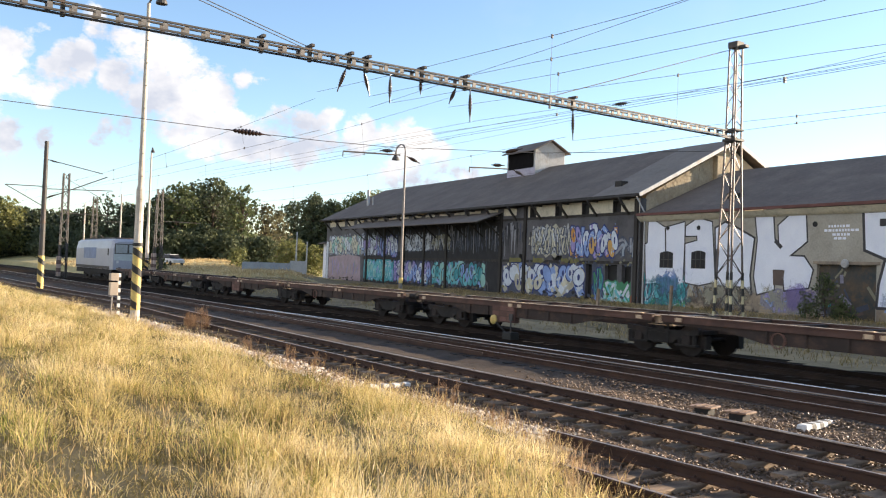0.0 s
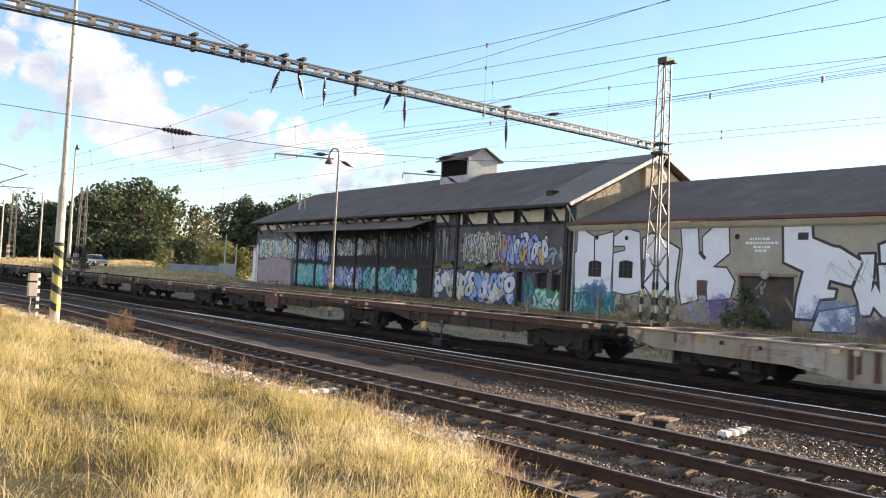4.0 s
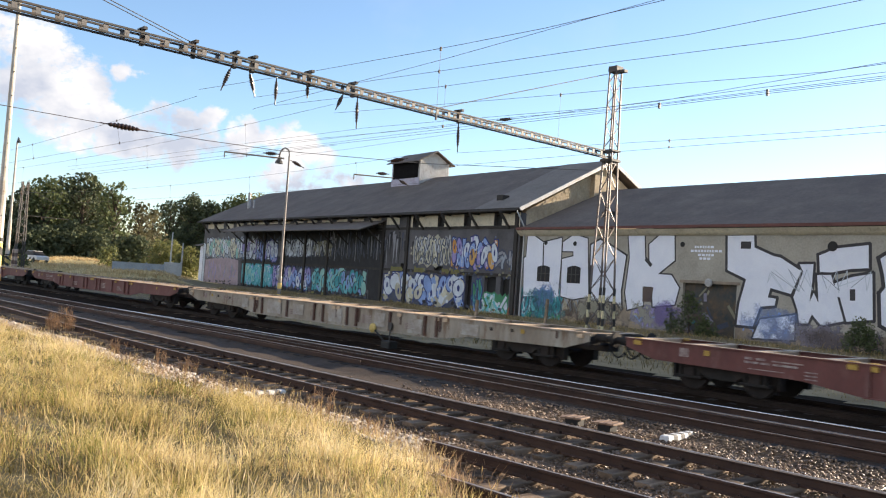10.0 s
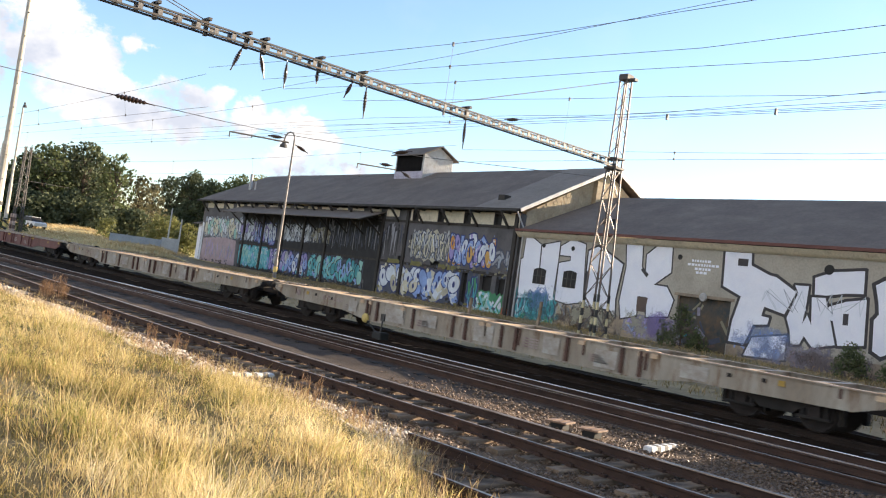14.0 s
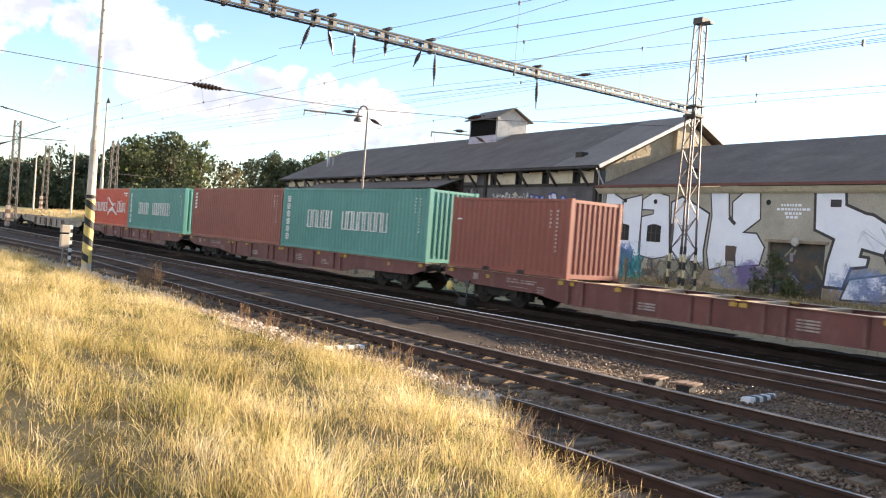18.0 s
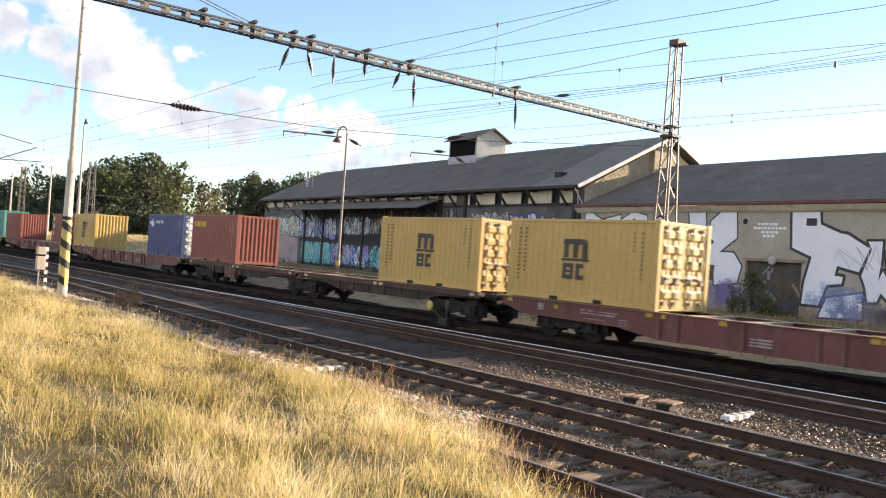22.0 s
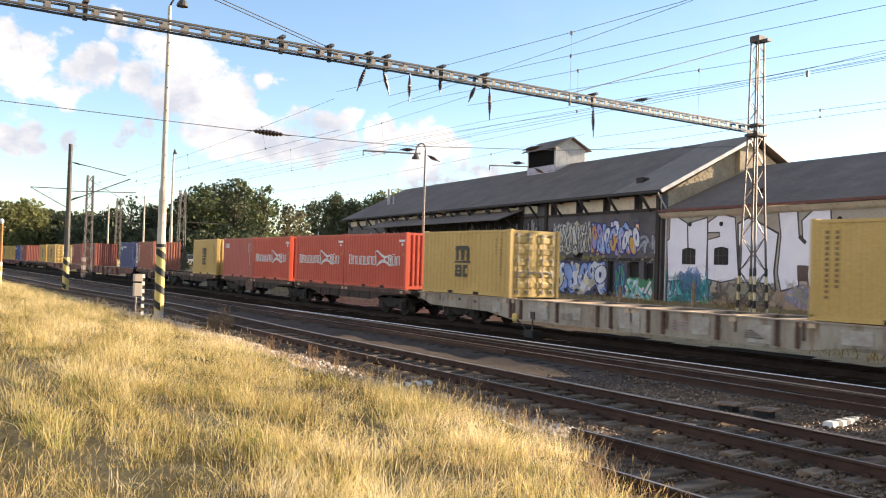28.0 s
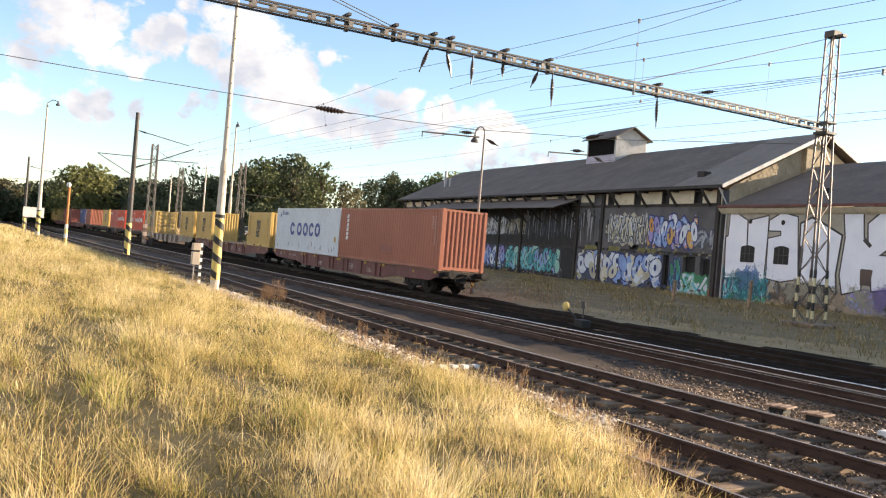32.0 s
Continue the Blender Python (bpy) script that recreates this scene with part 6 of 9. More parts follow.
# ---- the freight train ----
PAINTS = {
    "wagon_red": material("faded_red_oxide_paint", (0.165, 0.056, 0.048), (0.108, 0.038, 0.034), rough=0.65, scale=0.9, grain=22, bump=0.08, stain=(0.185, 0.10, 0.085), stain_amount=0.5, stain_scale=1.1, stretch=(1, 1, 0.4)),
    "wagon_grey": material("dirty_grey_beige_paint", (0.40, 0.365, 0.305), (0.25, 0.205, 0.155), rough=0.7, scale=0.8, grain=22, bump=0.08, stain=(0.15, 0.085, 0.045), stain_amount=0.85, stain_scale=1.3, stretch=(1, 1, 0.22)),
    "wagon_brown": material("grimy_brown_paint", (0.045, 0.028, 0.023), (0.026, 0.018, 0.015), rough=0.75, scale=0.9, grain=22, bump=0.1, stain=(0.13, 0.07, 0.045)),
    "wagon_rust": material("rusty_red_brown_frame_paint", (0.105, 0.05, 0.037), (0.06, 0.031, 0.024), rough=0.7, scale=1.2, grain=22, bump=0.1, stain=(0.19, 0.095, 0.065), stain_amount=0.35),
    "plate": material("faded_brick_red_plate_paint", (0.16, 0.078, 0.058), (0.12, 0.06, 0.045), rough=0.7, scale=2, grain=22, bump=0.05, spread=0.3),
    "yellow": material("yellow_container_paint", (0.58, 0.385, 0.125), (0.51, 0.335, 0.105), rough=0.5, scale=0.5, grain=18, bump=0.04, stain=(0.42, 0.26, 0.09), stain_amount=0.25),
    "brown": material("red_brown_container_paint", (0.27, 0.075, 0.052), (0.225, 0.063, 0.045), rough=0.5, scale=0.5, grain=18, bump=0.04, stain=(0.20, 0.09, 0.06), stain_amount=0.25),
    "tan": material("orange_brown_container_paint", (0.34, 0.112, 0.066), (0.29, 0.095, 0.056), rough=0.5, scale=0.5, grain=18, bump=0.04, stain=(0.24, 0.11, 0.07), stain_amount=0.25),
    "red": material("bright_red_container_paint", (0.58, 0.075, 0.035), (0.50, 0.065, 0.03), rough=0.45, scale=0.5, grain=18, bump=0.04, stain=(0.38, 0.07, 0.04), stain_amount=0.2),
    "faded_red": material("faded_pinkish_red_container_paint", (0.50, 0.125, 0.09), (0.44, 0.11, 0.08), rough=0.55, scale=0.5, grain=18, bump=0.04, stain=(0.32, 0.11, 0.08), stain_amount=0.25),
    "green": material("teal_green_container_paint", (0.085, 0.285, 0.25), (0.07, 0.24, 0.21), rough=0.5, scale=0.5, grain=18, bump=0.04, stain=(0.10, 0.20, 0.17), stain_amount=0.25),
    "blue": material("dark_blue_container_paint", (0.055, 0.07, 0.19), (0.045, 0.058, 0.16), rough=0.5, scale=0.5, grain=18, bump=0.04, stain=(0.10, 0.09, 0.12), stain_amount=0.25),
    "white": material("pale_grey_white_container_paint", (0.62, 0.66, 0.70), (0.55, 0.59, 0.63), rough=0.5, scale=0.5, grain=18, bump=0.04, stain=(0.42, 0.38, 0.33), stain_amount=0.25),
}
mat_stencil = material("grimy_worn_stencil_paint", (0.42, 0.36, 0.33), (0.20, 0.13, 0.12), rough=0.7, scale=6, grain=30, bump=0.03, stain=(0.12, 0.05, 0.045), stain_amount=0.6, stain_scale=3)
mat_logo_white = plain("white_lettering_paint", (0.80, 0.80, 0.78), rough=0.55)
mat_logo_dark = plain("dark_lettering_paint", (0.06, 0.05, 0.04), rough=0.55)
mat_logo_faint = plain("faded_brown_lettering_paint", (0.20, 0.13, 0.055), rough=0.55)
mat_logo_blue = plain("blue_lettering_paint", (0.06, 0.085, 0.30), rough=0.55)
mat_logo_yellow = plain("yellow_lettering_paint", (0.75, 0.52, 0.08), rough=0.55)
mat_lock_yellow = plain("worn_yellow_lock_paint", (0.48, 0.30, 0.06), rough=0.65)
mat_primer = material("pale_grey_primer", (0.47, 0.45, 0.41), (0.36, 0.33, 0.29), rough=0.75, scale=2, grain=22, bump=0.05, stain=(0.2, 0.13, 0.08), stain_amount=0.4)
mat_underframe = material("black_greasy_underframe", (0.022, 0.019, 0.017), (0.013, 0.011, 0.010), rough=0.85, scale=3, grain=30, bump=0.15, stain=(0.06, 0.04, 0.03))
mat_wheel = material("brown_wheel_steel", (0.030, 0.022, 0.019), rough=0.8, metal=0.1, scale=4, grain=30, bump=0.1)
# bare rusty steel, its colour paled for the sun's glint along top edges
mat_deck_edge = material("glint_pale_rusty_flange", (0.58, 0.45, 0.33), (0.38, 0.26, 0.17), rough=0.45, metal=0.5, scale=1.5, grain=20, bump=0.1)
BED = 1.17      # height of the container seats over the rail


def corrugated(x0, x1, y, z0, z1, depth, pitch, inward, axis=0):
    """A trapezoidal sheet standing on axis 0 (along x at y) or axis 1 (along y at x = y)."""
    g = Geo()
    n = max(3, round((x1 - x0) / pitch))
    pts = []
    for i in range(n):
        a = x0 + (x1 - x0) * i / n
        w = (x1 - x0) / n
        pts += [(a, 0), (a + w * 0.30, 0), (a + w * 0.5, depth), (a + w * 0.80, depth)]
    pts.append((x1, 0))
    for (a, da), (b, db) in zip(pts, pts[1:]):
        ya, yb = y + inward * da, y + inward * db
        if axis == 0:
            g.poly([(a, ya, z0), (b, yb, z0), (b, yb, z1), (a, ya, z1)])
        else:
            g.poly([(ya, a, z0), (yb, b, z0), (yb, b, z1), (ya, a, z1)])
    return g


CACHE = {}


def cached(key, make):
    if key not in CACHE:
        CACHE[key] = make()
    return CACHE[key]


def container(u, length, height, paint, label, doors=False, logo=None, group="shipping containers"):
    """u: place of its left end along the train. Near side at y = -1.22."""
    t = thing("shipping_container", label, "container", None, group)
    m, W = PAINTS[paint], 1.219
    L, H = length, height

    def frame_mesh():
        g = Geo()
        for y in (-W, W - 0.09):
            g.box(0.05, L - 0.05, y, y + 0.09, 0.03, 0.17)
            g.box(0.05, L - 0.05, y, y + 0.09, H - 0.11, H - 0.03)
        for x in (0, L - 0.14):
            for y in (-W, W - 0.14):
                g.box(x, x + 0.14, y, y + 0.14, 0.1, H - 0.1)
            g.box(x + 0.02, x + 0.12, -W + 0.1, W - 0.1, H - 0.13, H - 0.03)
            g.box(x + 0.02, x + 0.12, -W + 0.1, W - 0.1, 0.03, 0.18)
        return g.mesh("frame", m)

    def casting():
        return Geo().box(0, 0.178, 0, 0.162, 0, 0.118, 0.012).mesh("corner_casting", m)

    k = (L, H, paint)
    part("frame", cached(("fr",) + k, frame_mesh), None, t)
    for x in (-0.004, L - 0.174):
        for y in (-W - 0.004, W - 0.158):
            for z in (0, H - 0.118):
                part("corner_casting", cached(("cc", paint), casting), None, t).location = (x, y, z)
    part("side_wall", cached(("s0",) + k, lambda: corrugated(0.14, L - 0.14, -W + 0.012, 0.17, H - 0.11, 0.036, 0.278, 1).mesh("side_wall", m)), None, t, "corrugated side")
    part("side_wall", cached(("s1",) + k, lambda: corrugated(0.14, L - 0.14, W - 0.012, 0.17, H - 0.11, 0.036, 0.278, -1).mesh("side_wall", m)), None, t)
    part("roof", cached(("rf",) + k, lambda: Geo().box(0.1, L - 0.1, -W + 0.06, W - 0.06, H - 0.06, H - 0.022).mesh("roof", m)), None, t)
    part("floor", cached(("fl",) + k, lambda: Geo().box(0.1, L - 0.1, -W + 0.08, W - 0.08, 0.1, 0.16).mesh("floor", mat_underframe)), None, t)
    part("front_wall", cached(("fw",) + k, lambda: corrugated(-W + 0.14, W - 0.14, 0.03, 0.18, H - 0.12, 0.045, 0.25, 1, 1).mesh("front_wall", m)), None, t)
    if L < 7:
        for x in (1.95, 3.75):
            part("fork_pocket", cached(("fp", L), lambda: Geo().box(0, 0.36, -W - 0.003, W + 0.003, 0.035, 0.15).mesh("fork_pocket", mat_underframe)), None, t).location.x = x
    if not doors:
        part("end_wall", cached(("ew",) + k, lambda: corrugated(-W + 0.14, W - 0.14, L - 0.02, 0.18, H - 0.12, 0.05, 0.235, -1, 1).mesh("end_wall", m)), None, t, "corrugated end wall")
    else:
        def door(s):
            g = Geo()
            a, b = (-W + 0.13, -0.01) if s < 0 else (0.01, W - 0.13)
            g.box(L - 0.06, L - 0.035, a, b, 0.15, H - 0.12)
            n = 5
            for i in range(n):
                z = 0.22 + (H - 0.45) * (i + 0.25) / n
                g.hull([(L - 0.035, a + 0.1, z), (L - 0.035, b - 0.1, z), (L - 0.035, b - 0.1, z + 0.30), (L - 0.035, a + 0.1, z + 0.30)],
                       [(L - 0.004, a + 0.14, z + 0.07), (L - 0.004, b - 0.14, z + 0.07), (L - 0.004, b - 0.14, z + 0.23), (L - 0.004, a + 0.14, z + 0.23)])
            return g.mesh("door", PAINTS["white"] if paint == "blue" else m)
        for s in (-1, 1):
            d = part("door", cached(("dr", s) + k, lambda: door(s)), None, t)
            for q in (0.36, 0.86):
                def rods():
                    g = Geo()
                    y = s * q
                    g.tube((L + 0.025, y, 0.12), (L + 0.025, y, H - 0.12), 0.02, n=6)
                    g.bar((L + 0.035, y, 0.95), (L + 0.035, y - s * 0.36, 1.0), 0.03, 0.05)
                    for z in (0.2, 0.8, 1.4, H - 0.25):
                        g.box(L - 0.03, L + 0.04, y - 0.06, y + 0.06, z, z + 0.09)
                    return g.mesh("lock_rod", mat_steel_old)
                part("lock_rod", cached(("lr", s, q, L, H), rods), None, d)
    if logo:
        logo(t, L, H)
    TRAIN.append((t, u, BED, L))
    return t


def block_row(t, mat, x, z, h, n, w, gap, ring=True, start=0):
    """A row of plain letter-sized shapes, solid or hollow, each a part of its own."""
    for i in range(n):
        a = x + i * (w + gap)
        g = Geo()
        if ring and w > 0.12:
            block_ring(g, a, z, w, h, min(w, h) * 0.24, open_=((), ("b",), ("t",), (), ("t",), ("b",), ())[(i + start) % 7], flat=0.45)
        else:
            g.slab([(a, z), (a + w, z), (a + w, z + h), (a, z + h)], 1, -1.223, -1.211)
        part("letter_block", g, mat, t)


def block_ring(g, x, z, w, h, k, y=-1.223, open_=(), flat=1.0):
    """A block letter's outline: frame of four bars."""
    for nm, (a, b, c, d) in dict(l=(x, x + k, z, z + h), r=(x + w - k, x + w, z, z + h), b=(x + k, x + w - k, z, z + k * flat), t=(x + k, x + w - k, z + h - k * flat, z + h)).items():
        if nm not in open_:
            g.slab([(a, c), (b, c), (b, d), (a, d)], 1, y, y + 0.012)


def small_marks(t, L, H, mat):
    """The small code columns by the right edge and the plates."""
    g = Geo()
    for i in range(11):
        z = H - 0.45 - i * 0.13
        g.slab([(L - 0.60, z), (L - 0.565, z), (L - 0.565, z + 0.075), (L - 0.60, z + 0.075)], 1, -1.223, -1.211)
    for i in range(5):
        z = H - 0.45 - i * 0.13
        g.slab([(L - 0.90, z), (L - 0.87, z), (L - 0.87, z + 0.07), (L - 0.90, z + 0.07)], 1, -1.223, -1.211)
    tagged(part("code_marking", g, mat, t, "small code markings"), kind="stuff")


UPPER = ((0.0, 0.03), (0.12, 0.0), (0.34, 0.22), (0.55, 0.35), (0.77, 0.32), (0.69, 0.45), (0.53, 0.52), (0.34, 0.35), (0.18, 0.18))
LOWER = ((0.08, 1.0), (0.18, 0.76), (0.34, 0.59), (0.54, 0.52), (0.67, 0.68), (1.0, 0.96), (0.87, 0.95), (0.67, 0.80), (0.47, 0.74), (0.26, 0.82))


def logo_ship():
    """A word of large blocks, a twisted two-bladed emblem with thin side lines and three more blocks."""
    def put(t, L, H):
        big = L > 7
        x0, w, gap, z, h = (0.62, 0.66, 0.165, 1.06, 0.72) if big else (0.55, 0.33, 0.072, 1.08, 0.42)
        block_row(t, mat_logo_white, x0, z, h * 1.14, 1, w, 0)
        block_row(t, mat_logo_white, x0 + w + gap, z, h, 6, w, gap, start=1)
        x1, w1, g1 = (9.32, 0.6, 0.15) if big else (4.45, 0.3, 0.08)
        block_row(t, mat_logo_white, x1, z, h * 1.14, 1, w1, 0, start=3)
        block_row(t, mat_logo_white, x1 + w1 + g1, z, h, 2, w1, g1, start=4)
        block_row(t, mat_logo_white, x1 + w1 + g1 + w1 * 0.2, z + h * 1.12, h * 0.12, 2, w1 * 0.2, w1 * 0.2, False)
        ex, ew, ez, eh = (6.36, 2.99, 2.2, 1.42) if big else (3.25, 1.6, 1.78, 0.78)
        g = Geo()
        for q, shape in enumerate((UPPER, LOWER)):
            g.slab([(ex + ew * a, ez - eh * b) for a, b in shape], 1, -1.223 - 0.0002 * q, -1.211)
        for a, b in (((0.0, 0.03), (0.08, 1.0)), ((0.77, 0.32), (1.0, 0.96))):
            g.bar((ex + ew * a[0], -1.217, ez - eh * a[1]), (ex + ew * b[0], -1.217, ez - eh * b[1]), 0.014 * ew, 0.012, up=(0, 1, 0))
        part("bird_emblem", g, mat_logo_white, t, "white twisted two-bladed emblem")
        g = Geo()
        zp = H - 0.44
        g.slab([(0.895 * L, zp), (0.98 * L, zp), (0.98 * L, zp + 0.1), (0.895 * L, zp + 0.1)], 1, -1.223, -1.211)
        g.slab([(0.93 * L, zp - 0.17), (0.955 * L, zp - 0.17), (0.955 * L, zp - 0.06), (0.93 * L, zp - 0.06)], 1, -1.223, -1.211)
        part("number_plate", g, mat_logo_white, t)
        part("warning_sign", Geo().slab([(0.955 * L, zp - 0.62), (0.975 * L, zp - 0.62), (0.965 * L, zp - 0.45)], 1, -1.223, -1.211), mat_lock_yellow, t, "small yellow warning triangle")
    return put


def logo_rings():
    """Five thick blue rings, two of them open at the side."""
    def put(t, L, H):
        for i, (cx, gap) in enumerate(((3.6, 0.5), (5.0, 0), (6.2, 0), (7.33, 0.5), (8.45, 0))):
            g = Geo()
            n = 20
            for k in range(n):
                a, b = (gap + (2 * math.pi - 2 * gap) * q / n for q in (k, k + 1))
                pts = [(cx + rx * math.cos(c), 1.5 + rz * math.sin(c)) for c, rx, rz in ((a, 0.46, 0.43), (b, 0.46, 0.43), (b, 0.25, 0.23), (a, 0.25, 0.23))]
                g.slab(pts, 1, -1.223, -1.211)
            part("ring_mark", g, mat_logo_blue, t, "thick blue ring")
        block_row(t, mat_logo_blue, 1.3, 2.42, 0.2, 4, 0.24, 0.1)
        part("emblem", Geo().slab([(0.7, 2.3), (1.05, 2.3), (1.05, 2.36), (0.95, 2.6), (0.85, 2.36), (0.7, 2.36)], 1, -1.223, -1.211), mat_logo_blue, t, "small blue emblem")
        part("warning_sign", Geo().slab([(L - 0.75, 0.85), (L - 0.5, 0.85), (L - 0.5, 1.15), (L - 0.75, 1.15)], 1, -1.223, -1.211), mat_lock_yellow, t, "yellow warning sign")
        rust = PAINTS["plate"]
        r = random.Random(5)
        for i in range(14):
            a, b = r.uniform(0.5, L - 0.4), r.choice((0.22, 0.3, 0.4, 2.6))
            part("rust_streak", Geo().slab([(a, b), (a + 0.05, b), (a + 0.04, b + r.uniform(0.12, 0.35)), (a + 0.01, b + 0.1)], 1, -1.2215, -1.211), rust, t)
    return put


def logo_words(n1, n2, x1, x2, z, h, w, gap, mat, column):
    def put(t, L, H):
        block_row(t, mat, x1, z, h, n1, w, gap)
        if n2:
            block_row(t, mat, x2, z, h, n2, w, gap, start=2)
        if column:
            for i in range(6):
                g = Geo()
                a, b = column, 2.22 - i * 0.365
                block_ring(g, a, b, 0.3, 0.27, 0.05)
                g.slab([(a + 0.13, b - 0.03), (a + 0.17, b - 0.03), (a + 0.17, b + 0.3), (a + 0.13, b + 0.3)], 1, -1.2225, -1.2105)
                g.slab([(a - 0.02, b + 0.12), (a + 0.32, b + 0.12), (a + 0.32, b + 0.16), (a - 0.02, b + 0.16)], 1, -1.222, -1.2105)
                part("square_sign", g, mat, t)
        small_marks(t, L, H, mat)
    return put


def logo_ms(column=True, diamond=False):
    """Dark stacked emblem: an arched block over a bar and two round blocks."""
    def put(t, L, H):
        g = Geo()
        y0, y1 = -1.223, -1.211
        cx, cz = 2.93, H * 0.53
        for i in range(3):
            a = cx - 0.46 + i * 0.37
            g.slab([(a, cz), (a + 0.19, cz), (a + 0.19, cz + 0.42), (a, cz + 0.42)], 1, y0, y1)
        g.slab([(cx - 0.52, cz + 0.42), (cx + 0.47, cz + 0.42), (cx + 0.44, cz + 0.52), (cx + 0.32, cz + 0.58), (cx - 0.48, cz + 0.58)], 1, y0, y1)
        g.slab([(cx - 0.58, cz - 0.1), (cx + 0.6, cz - 0.1), (cx + 0.54, cz - 0.02), (cx - 0.52, cz - 0.02)], 1, y0, y1)
        for x, op in ((cx - 0.48, ()), (cx + 0.05, ("r",))):
            block_ring(g, x, cz - 0.66, 0.44, 0.48, 0.13, open_=op)
        g.slab([(cx - 0.35, cz - 0.46), (cx - 0.17, cz - 0.46), (cx - 0.17, cz - 0.38), (cx - 0.35, cz - 0.38)], 1, y0, y1)
        tagged(part("emblem", g, mat_logo_dark, t, "dark stacked emblem"), kind="stuff")
        if column:
            g = Geo()
            for c, n in ((0.07, 13), (0.115, 11)):
                for i in range(n):
                    z = H * 0.85 - i * 0.135
                    g.slab([(c * L, z), (c * L + 0.09, z), (c * L + 0.09, z + 0.08), (c * L, z + 0.08)], 1, y0, y1)
            tagged(part("letter_column", g, mat_logo_faint, t, "two columns of small dark marks"), kind="stuff")
        if diamond:
            g = Geo()
            c = (cx + 0.75, cz + 0.4)
            for k in range(4):
                a, b = radians(90 * k + 8), radians(90 * k + 98)
                g.bar((c[0] + 0.2 * math.cos(a), -1.217, c[1] + 0.2 * math.sin(a)), (c[0] + 0.2 * math.cos(b), -1.217, c[1] + 0.2 * math.sin(b)), 0.04, 0.012, up=(0, 1, 0))
            part("placard", g, mat_logo_dark, t)
        small_marks(t, L, H, mat_logo_dark)
    return put


def logo_side(n, x, mat, vertical=True, h=0.22, top=0.88, step=0.3, emblem=None):
    """A short upright or level row of blocks near the left edge."""
    def put(t, L, H):
        for i in range(n):
            g = Geo()
            if vertical:
                z = H * top - i * step
                g.slab([(x, z - h), (x + 0.26, z - h), (x + 0.32, z), (x + 0.06, z)], 1, -1.223, -1.211)
            else:
                a = x + i * step
                block_ring(g, a, H * top - h, step * 0.74, h, h * 0.28, open_=(("r",), (), ("b",))[i % 3])
            part("letter_block", g, mat, t)
        if emblem == "horse":
            g = Geo()
            cx, cz = 0.7, H * top - 0.14
            g.slab([(cx - 0.3, cz - 0.05), (cx - 0.05, cz - 0.22), (cx + 0.3, cz - 0.25), (cx + 0.32, cz + 0.02), (cx + 0.08, cz + 0.08), (cx + 0.02, cz + 0.28), (cx - 0.12, cz + 0.1)], 1, -1.223, -1.211)
            g.slab([(cx - 0.5, cz + 0.02), (cx - 0.3, cz + 0.12), (cx - 0.2, cz + 0.02), (cx - 0.34, cz - 0.08)], 1, -1.2233, -1.2113)
            part("emblem", g, mat, t, "white leaping emblem")
        if emblem == "patch":
            part("paint_patch", Geo().slab([(5.64, 0.55), (7.06, 0.55), (7.06, 0.98), (5.64, 0.98)], 1, -1.2225, -1.211), PAINTS["brown"], t, "darker red patch of fresh paint")
        if emblem == "square":
            g = Geo()
            block_ring(g, x - 0.1, H * 0.66, 0.42, 0.55, 0.05)
            part("emblem", g, mat_logo_yellow, t, "small framed emblem")
        small_marks(t, L, H, mat)
    return put


# wagons --------------------------------------------------------------
def wheelset_mesh():
    g = Geo()
    g.tube((0, -1.0, 0.46), (0, 1.0, 0.46), 0.075, n=10)
    for s in (-1, 1):
        y = s * 0.75
        g.tube((0, y - s * 0.055, 0.46), (0, y - s * 0.03, 0.46), 0.485, n=20)
        g.tube((0, y - s * 0.03, 0.46), (0, y + s * 0.075, 0.46), 0.46, 0.455, n=20)
        g.tube((0, y + s * 0.07, 0.46), (0, y + s * 0.12, 0.46), 0.13, n=10)
        g.box(-0.16, 0.16, y + s * 0.22 - 0.1, y + s * 0.22 + 0.1, 0.32, 0.62, 0.03)
    return g.mesh("wheelset", mat_wheel)


def bogie_mesh():
    g = Geo()
    for s in (-1, 1):
        y = s * 0.97
        g.slab([(-1.35, 0.66), (-1.35, 0.80), (-0.55, 0.74), (0.55, 0.74), (1.35, 0.80), (1.35, 0.66), (1.05, 0.62), (0.6, 0.50), (0.4, 0.34), (-0.4, 0.34), (-0.6, 0.50), (-1.05, 0.62)], 1, y - 0.07, y + 0.07)
        for x in (-0.9, 0.9):
            for d in (-0.26, 0.26):
                g.tube((x + d, y, 0.36), (x + d, y, 0.64), 0.075, n=8)
            g.box(x - 0.38, x + 0.38, y - 0.11, y + 0.11, 0.30, 0.36)
        g.box(-0.14, 0.14, y - 0.1, y + 0.1, 0.74, 0.84)
    g.box(-0.28, 0.28, -0.95, 0.95, 0.5, 0.74)
    for x in (-1.33, 1.33):
        g.box(x - 0.07, x + 0.07, -0.95, 0.95, 0.66, 0.78)
    for x in (-1.43, -0.37, 0.37, 1.43):
        g.box(x - 0.05, x + 0.05, -0.86, -0.62, 0.25, 0.62)
        g.box(x - 0.05, x + 0.05, 0.62, 0.86, 0.25, 0.62)
    return g.mesh("bogie", mat_underframe)


MESH_WS, MESH_BG = wheelset_mesh(), bogie_mesh()


def add_bogie(t, x):
    b = part("bogie", MESH_BG, None, t)
    b.location = (x, 0, 0)
    for d in (-0.9, 0.9):
        w = part("wheelset", MESH_WS, None, b)
        w.location = (d, 0, 0)


